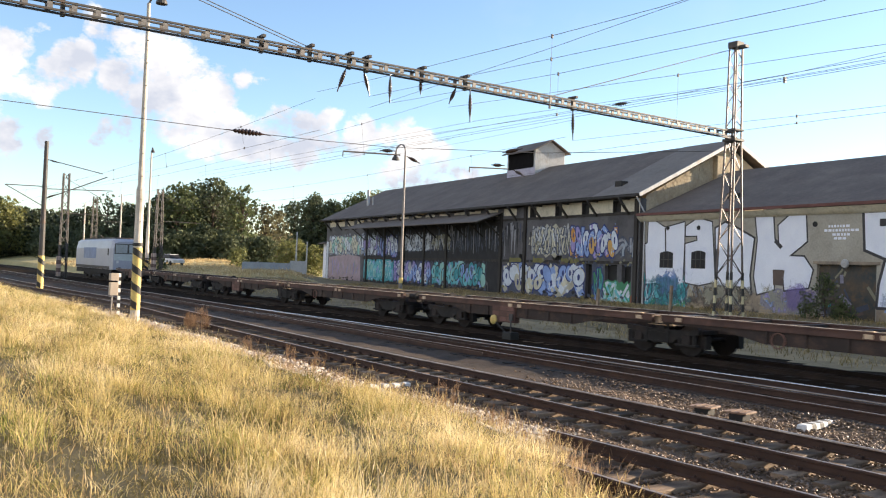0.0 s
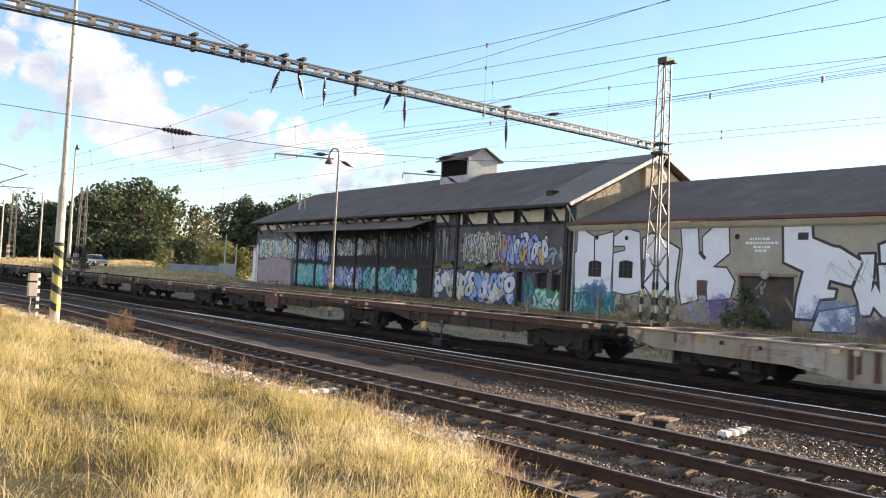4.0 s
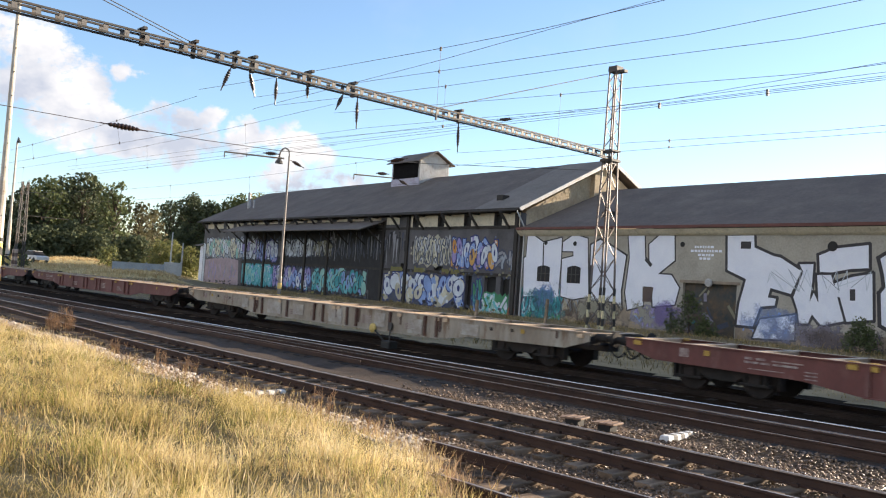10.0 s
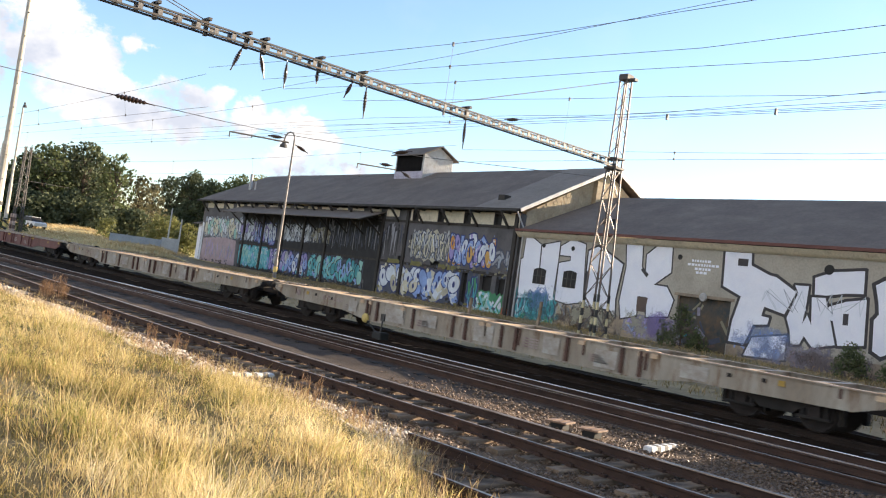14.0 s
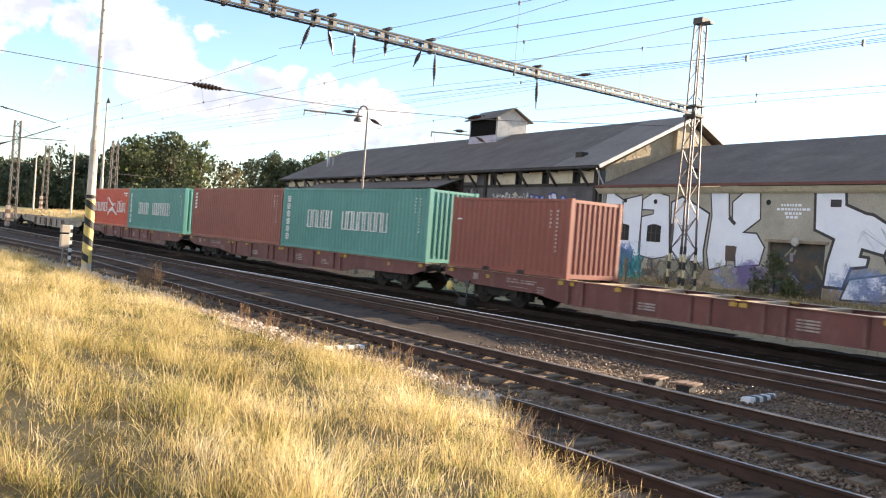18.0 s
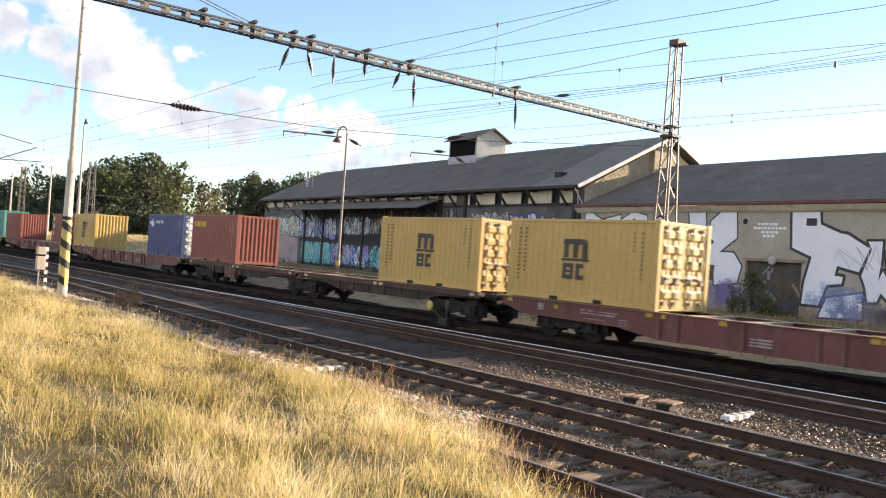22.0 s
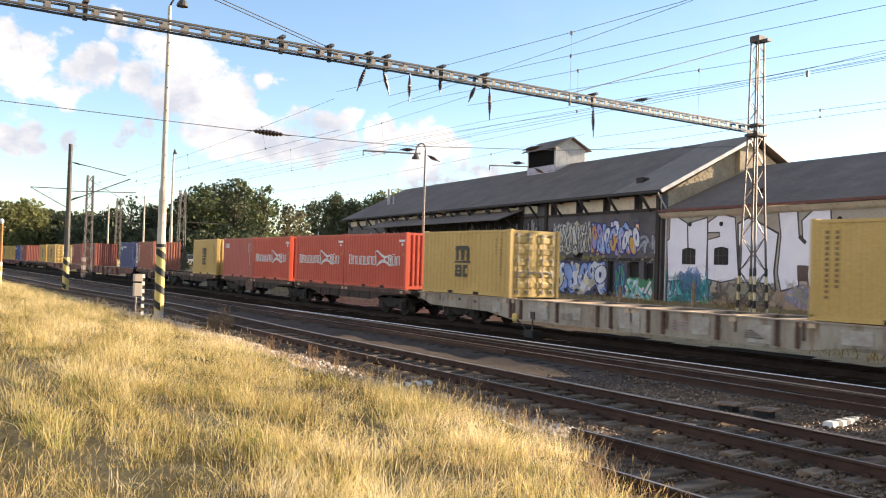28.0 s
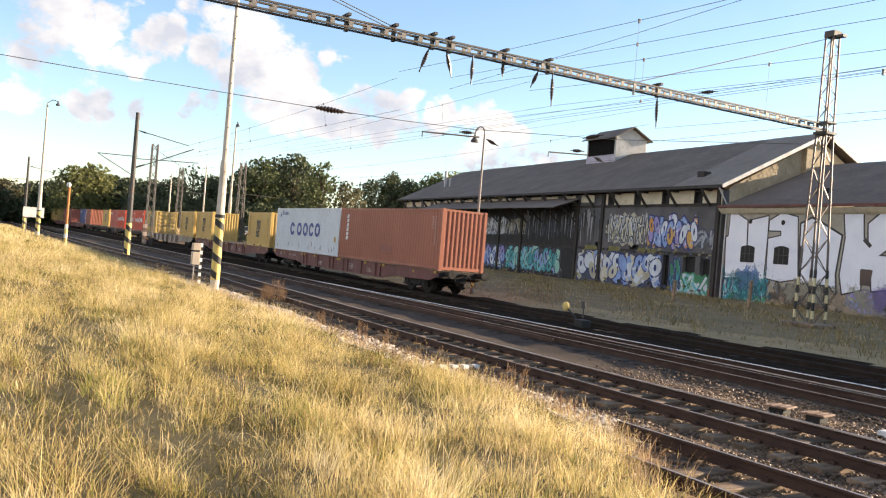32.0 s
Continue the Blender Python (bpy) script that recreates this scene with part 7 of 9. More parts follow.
def buffers(t, x, s):
    for y in (-0.875, 0.875):
        g = Geo()
        g.turned((x - s * 0.62, y, 1.03), (x, y, 1.03), [(0, 0.13), (0.55, 0.12), (0.56, 0.09), (0.92, 0.09), (0.93, 0.22), (1, 0.2)], 14)
        part("buffer", g, mat_underframe, t)
    g = Geo()
    g.bar((x - s * 0.6, 0, 1.02), (x - s * 0.1, 0, 1.0), 0.09, 0.12)
    g.tube((x - s * 0.2, -0.12, 0.98), (x + s * 0.02, -0.12, 0.86), 0.025, n=6)
    g.tube((x - s * 0.2, 0.12, 0.98), (x + s * 0.02, 0.12, 0.86), 0.025, n=6)
    for y in (-0.42, 0.4):
        p = (x - s * 0.6, y, 0.85)
        for i in range(1, 6):
            q = (x - s * 0.6 + s * 0.62 * i / 5, y, 0.85 - 0.34 * math.sin(math.pi * i / 6))
            g.tube(p, q, 0.022, n=6)
            p = q
    tagged(part("coupling", g, mat_underframe, t, "screw coupling and air hoses"), kind="stuff")


def sill(x0, x1, deep, thin, taper0, taper1):
    return [(x0, 1.16), (x1, 1.16), (x1, 0.92), (x1 - 0.9, thin), (x1 - taper1, thin - 0.06), (x1 - taper1 - 1.3, deep), (x0 + taper0 + 1.3, deep), (x0 + taper0, thin - 0.06), (x0 + 0.9, thin), (x0, 0.92)]


def spigot_mesh(mat):
    g = Geo()
    g.box(-0.11, 0.11, -0.035, 0.05, 1.0, 1.11)
    g.box(-0.1, 0.1, 0.0, 0.12, 1.12, 1.19)
    return g.mesh("load_lock", mat)


def spigots(t, xs, mat):
    for x in xs:
        for s in (-1, 1):
            o = part("load_lock", cached(("lock", mat.name), lambda: spigot_mesh(mat)), None, t)
            o.location = (x, s * 1.27, 0)
            o.rotation_euler = (0, 0, 0 if s < 0 else math.pi)


def bars(t, rows, mat, name="lettering_bar", label=""):
    for x, z, w, h in rows:
        o = part(name, cached(("bar", name, mat.name, w, h), lambda: Geo().slab([(0, 0), (w, 0), (w, h), (0, h)], 1, -1.296, -1.288).mesh(name, mat)), None, t)
        o.location = (x, 0, z)


def flat_wagon(u, paint, label):
    """A long four-axle container flat wagon; u: place of its left load seat, the body starts 0.73 m before it."""
    t = thing("flat_wagon", label, "wagon", None, "container flat wagons")
    m, L = PAINTS[paint], 25.94
    for s in (-1, 1):
        o = part("side_sill", cached(("sill", paint), lambda: Geo().slab(sill(0.62, L - 0.62, 0.42, 0.66, 4.9, 4.9), 1, -0.03, 0.03).mesh("side_sill", m)), None, t, "deep fish-belly side sill")
        o.location = (0, s * 1.23, 0)
    for x in (7.0, 7.6, 9.6, 11.6, 12.2, 13.8, 14.4, 16.4, 18.3, 18.9):
        o = part("sill_rib", cached(("rib", paint), lambda: Geo().box(-0.05, 0.05, -1.33, -1.26, 0.45, 1.13).mesh("sill_rib", PAINTS["wagon_rust"] if paint == "wagon_grey" else m)), None, t)
        o.location = (x, 0, 0)
    for s in (-1, 1):
        part("upper_flange", cached(("uf", paint), lambda: Geo().box(0.62, L - 0.62, -0.075, 0.075, 1.135, 1.162).mesh("upper_flange", m)), None, t).location = (0, s * 1.23, 0)
        part("lower_flange", cached(("lf", paint), lambda: Geo().box(6.9, L - 6.9, -0.07, 0.07, 0.40, 0.43).mesh("lower_flange", m)), None, t).location = (0, s * 1.23, 0)
    def flange():
        return Geo().box(0.6, L - 0.6, -0.085, 0.085, 1.163, 1.172).mesh("top_flange", mat_deck_edge)
    for s in (-1, 1):
        part("top_flange", cached("flange80", flange), None, t).location = (0, s * 1.2, 0)
    for x in np.linspace(0.75, L - 0.75, 15):
        o = part("cross_member", cached("cross80", lambda: Geo().box(-0.1, 0.1, -1.15, 1.15, 1.06, 1.165).mesh("cross_member", mat_deck_edge)), None, t)
        o.location = (float(x), 0, 0)
    def centre():
        g = Geo()
        g.box(0.7, L - 0.7, -0.28, 0.28, 0.62, 1.06)
        for x in (0.62, L - 0.82):
            g.box(x, x + 0.2, -1.25, 1.25, 0.82, 1.16)
        g.tube((8.5, -0.5, 0.62), (9.9, -0.5, 0.62), 0.2, n=12)
        g.bar((11.2, 0.6, 0.55), (15.5, 0.6, 0.55), 0.1)
        g.box(12.6, 13.3, -0.9, 0.9, 0.45, 0.75)
        return g.mesh("underframe", mat_underframe)
    part("underframe", cached("under80", centre), None, t)
    for x in (3.35, L - 3.35):
        add_bogie(t, x)
    buffers(t, 0, -1)
    buffers(t, L, 1)
    spigots(t, (1.0, 6.65, 7.1, 9.0, 12.9, 13.2, 16.9, 18.9, 19.3, 25.0), mat_lock_yellow if paint == "wagon_red" else mat_deck_edge)
    bars(t, [(4.1, 0.87, 0.34, 0.05), (4.52, 0.87, 0.22, 0.05), (4.82, 0.87, 0.6, 0.05), (4.1, 0.96, 0.2, 0.055), (4.4, 0.96, 0.22, 0.055), (4.8, 0.96, 0.75, 0.03), (4.2, 0.73, 0.9, 0.02), (5.6, 0.72, 0.28, 0.03), (5.6, 0.64, 0.28, 0.03), (5.6, 0.80, 0.28, 0.03), (9.8, 0.74, 0.6, 0.05), (9.8, 0.66, 0.6, 0.05), (9.8, 0.58, 0.6, 0.05),
             (14.7, 0.62, 0.6, 0.045), (14.7, 0.70, 0.6, 0.045), (14.7, 0.78, 0.6, 0.045), (14.7, 0.86, 0.6, 0.045), (17.2, 0.6, 0.7, 0.03), (17.2, 0.66, 0.6, 0.03), (17.2, 0.72, 0.5, 0.03), (17.2, 0.78, 0.4, 0.03), (2.3, 0.83, 0.26, 0.22)], mat_stencil)
    if paint == "wagon_grey":
        bars(t, [(8.05, 0.52, 1.1, 0.5), (10.1, 0.6, 0.7, 0.42), (12.6, 0.5, 0.85, 0.55), (15.5, 0.55, 0.6, 0.5), (17.4, 0.48, 0.75, 0.5), (20.1, 0.66, 0.8, 0.36), (5.9, 0.62, 0.5, 0.4)], mat_primer, "primer_patch", "pale grey primer patch")
        bars(t, [(3.6, 0.93, 0.12, 0.1), (4.7, 0.9, 0.1, 0.1), (21.4, 0.9, 0.12, 0.1), (22.3, 0.93, 0.1, 0.1)], mat_underframe, "sill_hole", "dark round holes in the sill")
        bars(t, [(7.14, 0.6, 0.1, 0.5), (9.05, 0.75, 0.06, 0.38), (13.05, 0.7, 0.08, 0.42), (14.5, 0.62, 0.07, 0.5), (16.95, 0.72, 0.07, 0.4), (19.02, 0.65, 0.09, 0.46), (2.2, 0.86, 0.06, 0.26), (24.1, 0.9, 0.07, 0.22)], PAINTS["wagon_rust"], "rust_streak", "rust running down from the locks")
    bars(t, [(3.0, 0.92, 0.16, 0.13), (22.7, 0.92, 0.16, 0.13)], mat_lock_yellow, "yellow_plate", "yellow plates")
    TRAIN.append((t, u - 0.73, 0.0, L))
    return t


def joint_wagon(u, label):
    """A dark articulated flat wagon on three bogies; u: place of its left load seat."""
    t = thing("articulated_wagon", label, "wagon", None, "articulated flat wagons")
    m, L = PAINTS["wagon_brown"], 26.75
    for a, b in ((0.62, 13.2), (13.55, L - 0.62)):
        def sills():
            g = Geo()
            for s in (-1, 1):
                g.slot = 0
                g.slab([(a, 0.99), (b, 0.99), (b, 0.92), (b - 2.2, 0.86), (b - 3.4, 0.62), (a + 3.4, 0.62), (a + 2.2, 0.86), (a, 0.92)], 1, s * 1.18 - 0.04, s * 1.18 + 0.04)
                g.slot = 1
                g.box(a, b, s * 1.22 - 0.06, s * 1.22 + 0.06, 0.97, 1.14)
                g.box(a, b, s * 1.22 - 0.09, s * 1.22 + 0.09, 1.13, 1.165)
                g.slot = 0
            for k in range(8):
                x = a + 0.2 + (b - a - 0.4) * k / 7
                g.box(x - 0.09, x + 0.09, -1.2, 1.2, 1.0, 1.14)
            g.box(a, b, -0.25, 0.25, 0.7, 1.1)
            return g.mesh("section", [m, PAINTS["wagon_rust"]])
        part("section", cached(("jw", a), sills), None, t, "grimy brown frame section")
        if a < 5:
            x = 6.2
            eq = part("equipment_box", Geo().box(x - 0.66, x + 0.66, -1.29, -1.05, 0.42, 1.04, 0.02), PAINTS["wagon_rust"], t, "rusty brown equipment box")
            for k in range(9):
                q = x - 0.6 + 0.41 * (k % 3)
                part("plate", Geo().box(q, q + 0.37, -1.298, -1.288, 0.46 + 0.19 * (k // 3), 0.62 + 0.19 * (k // 3)), PAINTS["plate"], eq, "faded brick-red plate")
        else:
            g = Geo()
            for k in range(16):
                c0, c1 = 2 * math.pi * k / 16, 2 * math.pi * (k + 1) / 16
                g.bar((17.4 + 0.2 * math.cos(c0), -1.25, 0.74 + 0.2 * math.sin(c0)), (17.4 + 0.2 * math.cos(c1), -1.25, 0.74 + 0.2 * math.sin(c1)), 0.03, 0.03, up=(0, 1, 0))
            part("brake_wheel", g, PAINTS["plate"], t, "faded red hand-brake wheel")
            g = Geo()
            for q in (12.95, 13.75):
                g.bar((q, -1.2, 0.35), (q, -1.2, 1.2), 0.04, 0.04)
            for z in (0.4, 0.65, 0.9):
                g.bar((12.95, -1.2, z), (13.75, -1.2, z), 0.03, 0.03)
            part("ladder", g, mat_underframe, t, "black step ladder at the joint")
        for k in range(6):
            q = a + 3.5 + (b - a - 7.0) * k / 5
            part("frame_rib", Geo().box(q - 0.035, q + 0.035, -1.26, -1.2, 0.62, 0.98), m, t)
    g = Geo()
    for s in (-1, 1):
        g.box(0.6, L - 0.6, s * 1.2 - 0.08, s * 1.2 + 0.08, 1.166, 1.172)
    g.box(12.9, 13.85, -1.1, 1.1, 0.85, 1.12)
    part("deck_edge", g, mat_deck_edge, t)
    for x in (2.3, L / 2, L - 2.3):
        add_bogie(t, x)
    buffers(t, 0, -1)
    buffers(t, L, 1)
    spigots(t, (1.0, 6.6, 7.1, 12.7, 14.2, 19.8, 20.2, 25.8), mat_deck_edge)
    TRAIN.append((t, u - 0.73, 0.0, L))
    return t


def locomotive(u_rear):
    t = thing("locomotive", "silver and pale blue electric freight locomotive with lit cab face", "locomotive")
    L = 17.6
    body = material("silver_grey_loco_paint", (0.40, 0.41, 0.46), (0.35, 0.36, 0.41), rough=0.35, scale=0.5, grain=20, bump=0.03, stain=(0.3, 0.3, 0.3))
    g = Geo()
    sect = lambda x, d, top: [(x, -1.48 + d, 1.0), (x, -1.48 + d, 3.0), (x, -1.3 + d, 3.75 * top), (x, -1.0 + d, 3.95 * top), (x, 1.0 - d, 3.95 * top), (x, 1.3 - d, 3.75 * top), (x, 1.48 - d, 3.0), (x, 1.48 - d, 1.0)]
    g.hull(sect(1.2, 0, 1), sect(L - 1.2, 0, 1))
    g.hull(sect(L - 1.2, 0, 1), sect(L - 0.55, 0.14, 0.93))
    g.hull(sect(0.55, 0.14, 0.93), sect(1.2, 0, 1))
    part("body", g, body, t, "silver-grey body shell")
    g = Geo()
    for s in (-1, 1):
        g.box(5.0, 10.6, s * 1.485 - 0.01, s * 1.485 + 0.01, 2.0, 3.1)
    part("side_panel", g, plain("pale_blue_panel", (0.22, 0.29, 0.46), rough=0.5), t, "pale blue side panel")
    # opaque panes; their pale colour paints in the sky's reflection
    loco_glass = plain("windscreen_with_sky_in_colour", (0.42, 0.46, 0.46), rough=0.12)
    loco_pale = plain("pale_green_white_loco_paint", (0.58, 0.64, 0.62), rough=0.4)
    part("window_surround", Geo().box(L - 0.565, L - 0.538, -1.24, 1.24, 2.52, 3.48), mat_steel_dark, t, "dark windscreen surround")
    for y0, y1 in ((-1.15, -0.08), (0.08, 1.15)):
        part("windscreen", Geo().box(L - 0.56, L - 0.53, y0, y1, 2.6, 3.4), loco_glass, t, "windscreen painted pale for the reflected sky")
    for s in (-1, 1):
        part("side_window", Geo().box(L - 2.2, L - 1.75, s * 1.485 - 0.012, s * 1.485 + 0.012, 2.35, 3.0), mat_glass_dark, t, "dark cab side window")
        part("side_band", Geo().box(1.3, L - 1.3, s * 1.485 - 0.008, s * 1.485 + 0.008, 1.02, 1.3), mat_steel_dark, t, "dark lower band")
        part("headlight", Geo().tube((L - 0.56, s * 0.95, 1.75), (L - 0.5, s * 0.95, 1.75), 0.12, n=12), mat_white_paint, t, "round white headlight")
    part("cab_front", Geo().box(L - 0.56, L - 0.535, -1.28, 1.28, 1.9, 2.5), loco_pale, t, "pale green-white cab front panel")
    g = Geo()
    g.box(1.0, L - 1.0, -1.35, 1.35, 0.55, 1.0)
    g.box(6.0, 11.6, -1.2, 1.2, 0.3, 0.6)
    part("underframe", g, mat_underframe, t)
    g = Geo()
    g.box(2.0, L - 2.0, -0.9, 0.9, 3.95, 4.1)
    g.bar((4.2, -0.7, 4.1), (5.6, 0, 4.45), 0.06)
    g.bar((4.2, 0.7, 4.1), (5.6, 0, 4.45), 0.06)
    part("roof_gear", g, mat_steel_dark, t)
    for x in (4.3, L - 4.3):
        add_bogie(t, x)
    buffers(t, L, 1)
    buffers(t, 0, -1)
    TRAIN.append((t, u_rear - L, 0.0, L))


TRAIN = []
P80, P_J = 25.94, 26.75
U = {k: k * P80 for k in range(-7, 5)}
U[5] = 4 * P80 + P_J
U[6], U[7] = U[5] + P80, U[5] + 2 * P80
U[8], U[9] = U[7] + P_J, U[7] + 2 * P_J
U[10], U[11] = U[9] + P80, U[9] + 2 * P80
RED, GREY = "wagon_red", "wagon_grey"
for k in range(5):
    joint_wagon(U[-7] - (5 - k) * P_J, "empty grimy brown articulated container wagon")
for k, p in ((-7, GREY), (-6, RED), (-5, RED), (-4, GREY), (-3, RED), (-2, GREY), (-1, GREY)):
    flat_wagon(U[k], p, "empty %s container flat wagon with yellow locks" % ("dirty grey" if p == GREY else "faded red"))
for k in (0, 1, 2, 3, 5, 6, 10, 11):
    flat_wagon(U[k], RED, "loaded faded red container flat wagon with yellow locks")
flat_wagon(U[9], GREY, "half-loaded dirty grey container flat wagon")
for k in (4, 7, 8):
    joint_wagon(U[k], "loaded grimy brown articulated container wagon")
locomotive(U[-7] - 0.73 - 5 * P_J)
F40, F20, HC, STD = 12.192, 6.058, 2.896, 2.591
R40, R20J = 12.27, 18.42
container(U[0], F40, HC, "red", "bright red long container with white emblem", logo=logo_ship())
container(U[0] + R40, F40, HC, "green", "teal green long container with bold white blocks", logo=logo_words(5, 8, 2.6, 5.75, 1.05, 0.82, 0.385, 0.08, mat_logo_white, 0.55))
container(U[1], F40, HC, "brown", "plain red-brown long container", logo=logo_side(5, 0.35, mat_logo_white, h=0.14, top=0.9, step=0.2))
container(U[1] + R40, F40, HC, "green", "teal green long container with pale corrugated end", logo=logo_words(5, 8, 2.6, 5.75, 1.05, 0.82, 0.385, 0.08, mat_logo_white, 0.5))
container(U[2], F20, STD, "brown", "plain red-brown short container", logo=logo_side(1, 0.3, mat_logo_white, h=0.06, top=0.7))
container(U[2] + R20J, F20, STD, "brown", "red-brown short container with three slanted blocks", True, logo_side(3, 0.5, mat_logo_white, h=0.34, top=0.88, step=0.62))
container(U[3], F20, STD, "yellow", "yellow short container with dark stacked emblem", logo=logo_ms(True, True))
container(U[3] + R20J, F20, STD, "blue", "dark blue short container with white horse-like emblem", True, logo_side(6, 1.27, mat_logo_white, False, 0.17, 0.835, 0.24, "horse"))
container(U[4], F20, STD, "brown", "red-brown short container with yellow block letters", logo=logo_side(6, 0.34, mat_logo_yellow, False, 0.29, 0.84, 0.27))
container(U[4] + 19.2, F20, STD, "yellow", "yellow short container with ribbed doors", True, logo_ms(True))
container(U[5], F20, STD, "yellow", "yellow short container with stained side and doors", True, logo_ms(True))
container(U[5] + R20J, F20, STD, "brown", "red-brown short container with upright white blocks", logo=logo_side(3, 0.42, mat_logo_white, h=0.33, top=0.84, step=0.42))
container(U[6], F20, STD, "brown", "red-brown short container with small framed emblem", logo=logo_side(1, 0.5, mat_logo_white, h=0.1, top=0.9, emblem="square"))
container(U[6] + R20J, F20, STD, "blue", "dark blue short container with white emblem and doors", True, logo_side(6, 1.27, mat_logo_white, False, 0.17, 0.835, 0.24, "horse"))
container(U[7], F20, STD, "tan", "orange-brown short container with upright white blocks", logo=logo_side(6, 0.45, mat_logo_white, h=0.2, top=0.88, step=0.27))
container(U[7] + 19.2, F20, STD, "yellow", "yellow short container beside a faded red one", logo=logo_ms(False))
container(U[8], F20, STD, "faded_red", "faded pinkish red short container", logo=logo_side(3, 0.5, mat_logo_white, False, 0.3, 0.86, 0.28))
container(U[8] + 6.12, F20, STD, "red", "bright red short container with white emblem", logo=logo_ship())
container(U[8] + 13.1, F20, STD, "red", "bright red short container with white emblem", logo=logo_ship())
container(U[8] + 19.22, F20, STD, "red", "bright red short container with lit end wall", logo=logo_ship())
container(U[9], F20, STD, "yellow", "yellow short container with doors on a grey wagon", True, logo_ms(False))
container(U[9] + R20J, F20, STD, "yellow", "yellow short container with dark emblem", logo=logo_ms(True))
container(U[10], F20, STD, "yellow", "yellow short container with dark emblem on a red wagon", logo=logo_ms(True))
container(U[10] + R20J, F20, STD, "yellow", "yellow short container next to a white one", logo=logo_ms(True))
container(U[11], F40, HC, "white", "pale grey-white long container with blue block letters", logo=logo_rings())
container(U[11] + R40, F40, HC, "tan", "orange-brown long container at the end of the train", logo=logo_side(6, 0.95, mat_logo_white, h=0.2, top=0.87, step=0.25, emblem="patch"))


# ---- trees and scrub ----
mat_bark = material("dark_bark", (0.075, 0.055, 0.04), rough=0.95, scale=3, grain=20, bump=0.5)
LEAF = {
    "green": island_material("green_leaves", [(0.0, (0.050, 0.066, 0.030)), (0.5, (0.092, 0.112, 0.048)), (1.0, (0.145, 0.160, 0.068))], 0.75, 0.3),
    "autumn": island_material("yellowing_leaves", [(0.0, (0.080, 0.078, 0.046)), (0.5, (0.125, 0.115, 0.064)), (1.0, (0.180, 0.158, 0.085))], 0.75, 0.3),
    "dark": island_material("dark_leaves", [(0.0, (0.044, 0.057, 0.034)), (0.6, (0.078, 0.093, 0.049)), (1.0, (0.130, 0.142, 0.069))], 0.75, 0.25),
    # yellow-green leaves, with sunshine on the crowns put into the colour
    "fresh": island_material("sunlit_yellow_green_leaves", [(0.0, (0.095, 0.105, 0.040)), (0.5, (0.165, 0.170, 0.062)), (1.0, (0.250, 0.240, 0.092))], 0.7, 0.4),
}


def leaf_cloud(r, blobs, per, size):
    """Leaf cards in clumps: blobs are (x, y, z, radius)."""
    vs = []
    for bx, by, bz, br in blobs:
        n = int(per * br * br)
        d = r.normal(0, 1, (n, 3))
        d /= np.linalg.norm(d, axis=1)[:, None]
        rad = br * (0.55 + 0.5 * r.random(n) ** 0.6)
        c = np.array([bx, by, bz]) + d * rad[:, None] * np.array([1, 1, 0.85])
        a = r.normal(0, 1, (n, 3))
        a /= np.linalg.norm(a, axis=1)[:, None]
        b = np.cross(a, r.normal(0, 1, (n, 3)))
        b /= np.linalg.norm(b, axis=1)[:, None]
        s = size * r.uniform(0.5, 1.3, n)[:, None]
        vs.append(np.stack([c - a * s - b * s * 0.35, c + a * s * 0.2 - b * s * 0.7, c + a * s + b * s * 0.2, c - a * s * 0.1 + b * s * 0.75], 1))
    return np.concatenate(vs).reshape(-1, 3)


def tree(x, y, h, w, leaf, label, seed, name="tree", size=0.2, per=76, bare=0.18):
    r = np.random.default_rng(seed)
    rr = random.Random(seed)
    t = thing(name, label, name, pose(x, y, ground_z(x, y) - 0.1), "trees" if name == "tree" else "bushes")
    g = Geo()
    top = h * 0.82
    g.turned((0, 0, 0), (rr.uniform(-0.3, 0.3), rr.uniform(-0.3, 0.3), top), [(0, h * 0.026), (0.1, h * 0.02), (0.6, h * 0.012), (1, h * 0.003)], 8)
    blobs = []
    n = 13 + int(w * 1.8)
    for i in range(n):
        z = h * (bare + (0.93 - bare) * (i + rr.random()) / n)
        k = (z / h - bare) / (1 - bare)
        reach = w / 2 * math.sqrt(max(0.05, 1 - (2 * k - 0.75) ** 2 * 0.75)) * rr.uniform(0.5, 0.95)
        a = i * 2.4 + rr.uniform(-0.5, 0.5)
        p = (reach * math.cos(a), reach * math.sin(a), z)
        g.tube((0, 0, z * 0.72), p, h * 0.008, h * 0.002, n=5)
        blobs.append((*p, w * rr.uniform(0.09, 0.18)))
        if rr.random() < 0.7:
            blobs.append((p[0] * 0.5, p[1] * 0.5, z + rr.uniform(-0.4, 0.6), w * rr.uniform(0.11, 0.19)))
    blobs.append((0, 0, h * 0.93, w * 0.15))
    part("trunk", g, mat_bark, t)
    v = leaf_cloud(r, blobs, per, size)
    me = raw_mesh("crown", v, np.arange(len(v)).reshape(-1, 4), LEAF[leaf])
    part("crown", me, None, t)
    return t


def at(az, dist):
    a = radians(az)
    return -dist * math.sin(a), dist * math.cos(a)


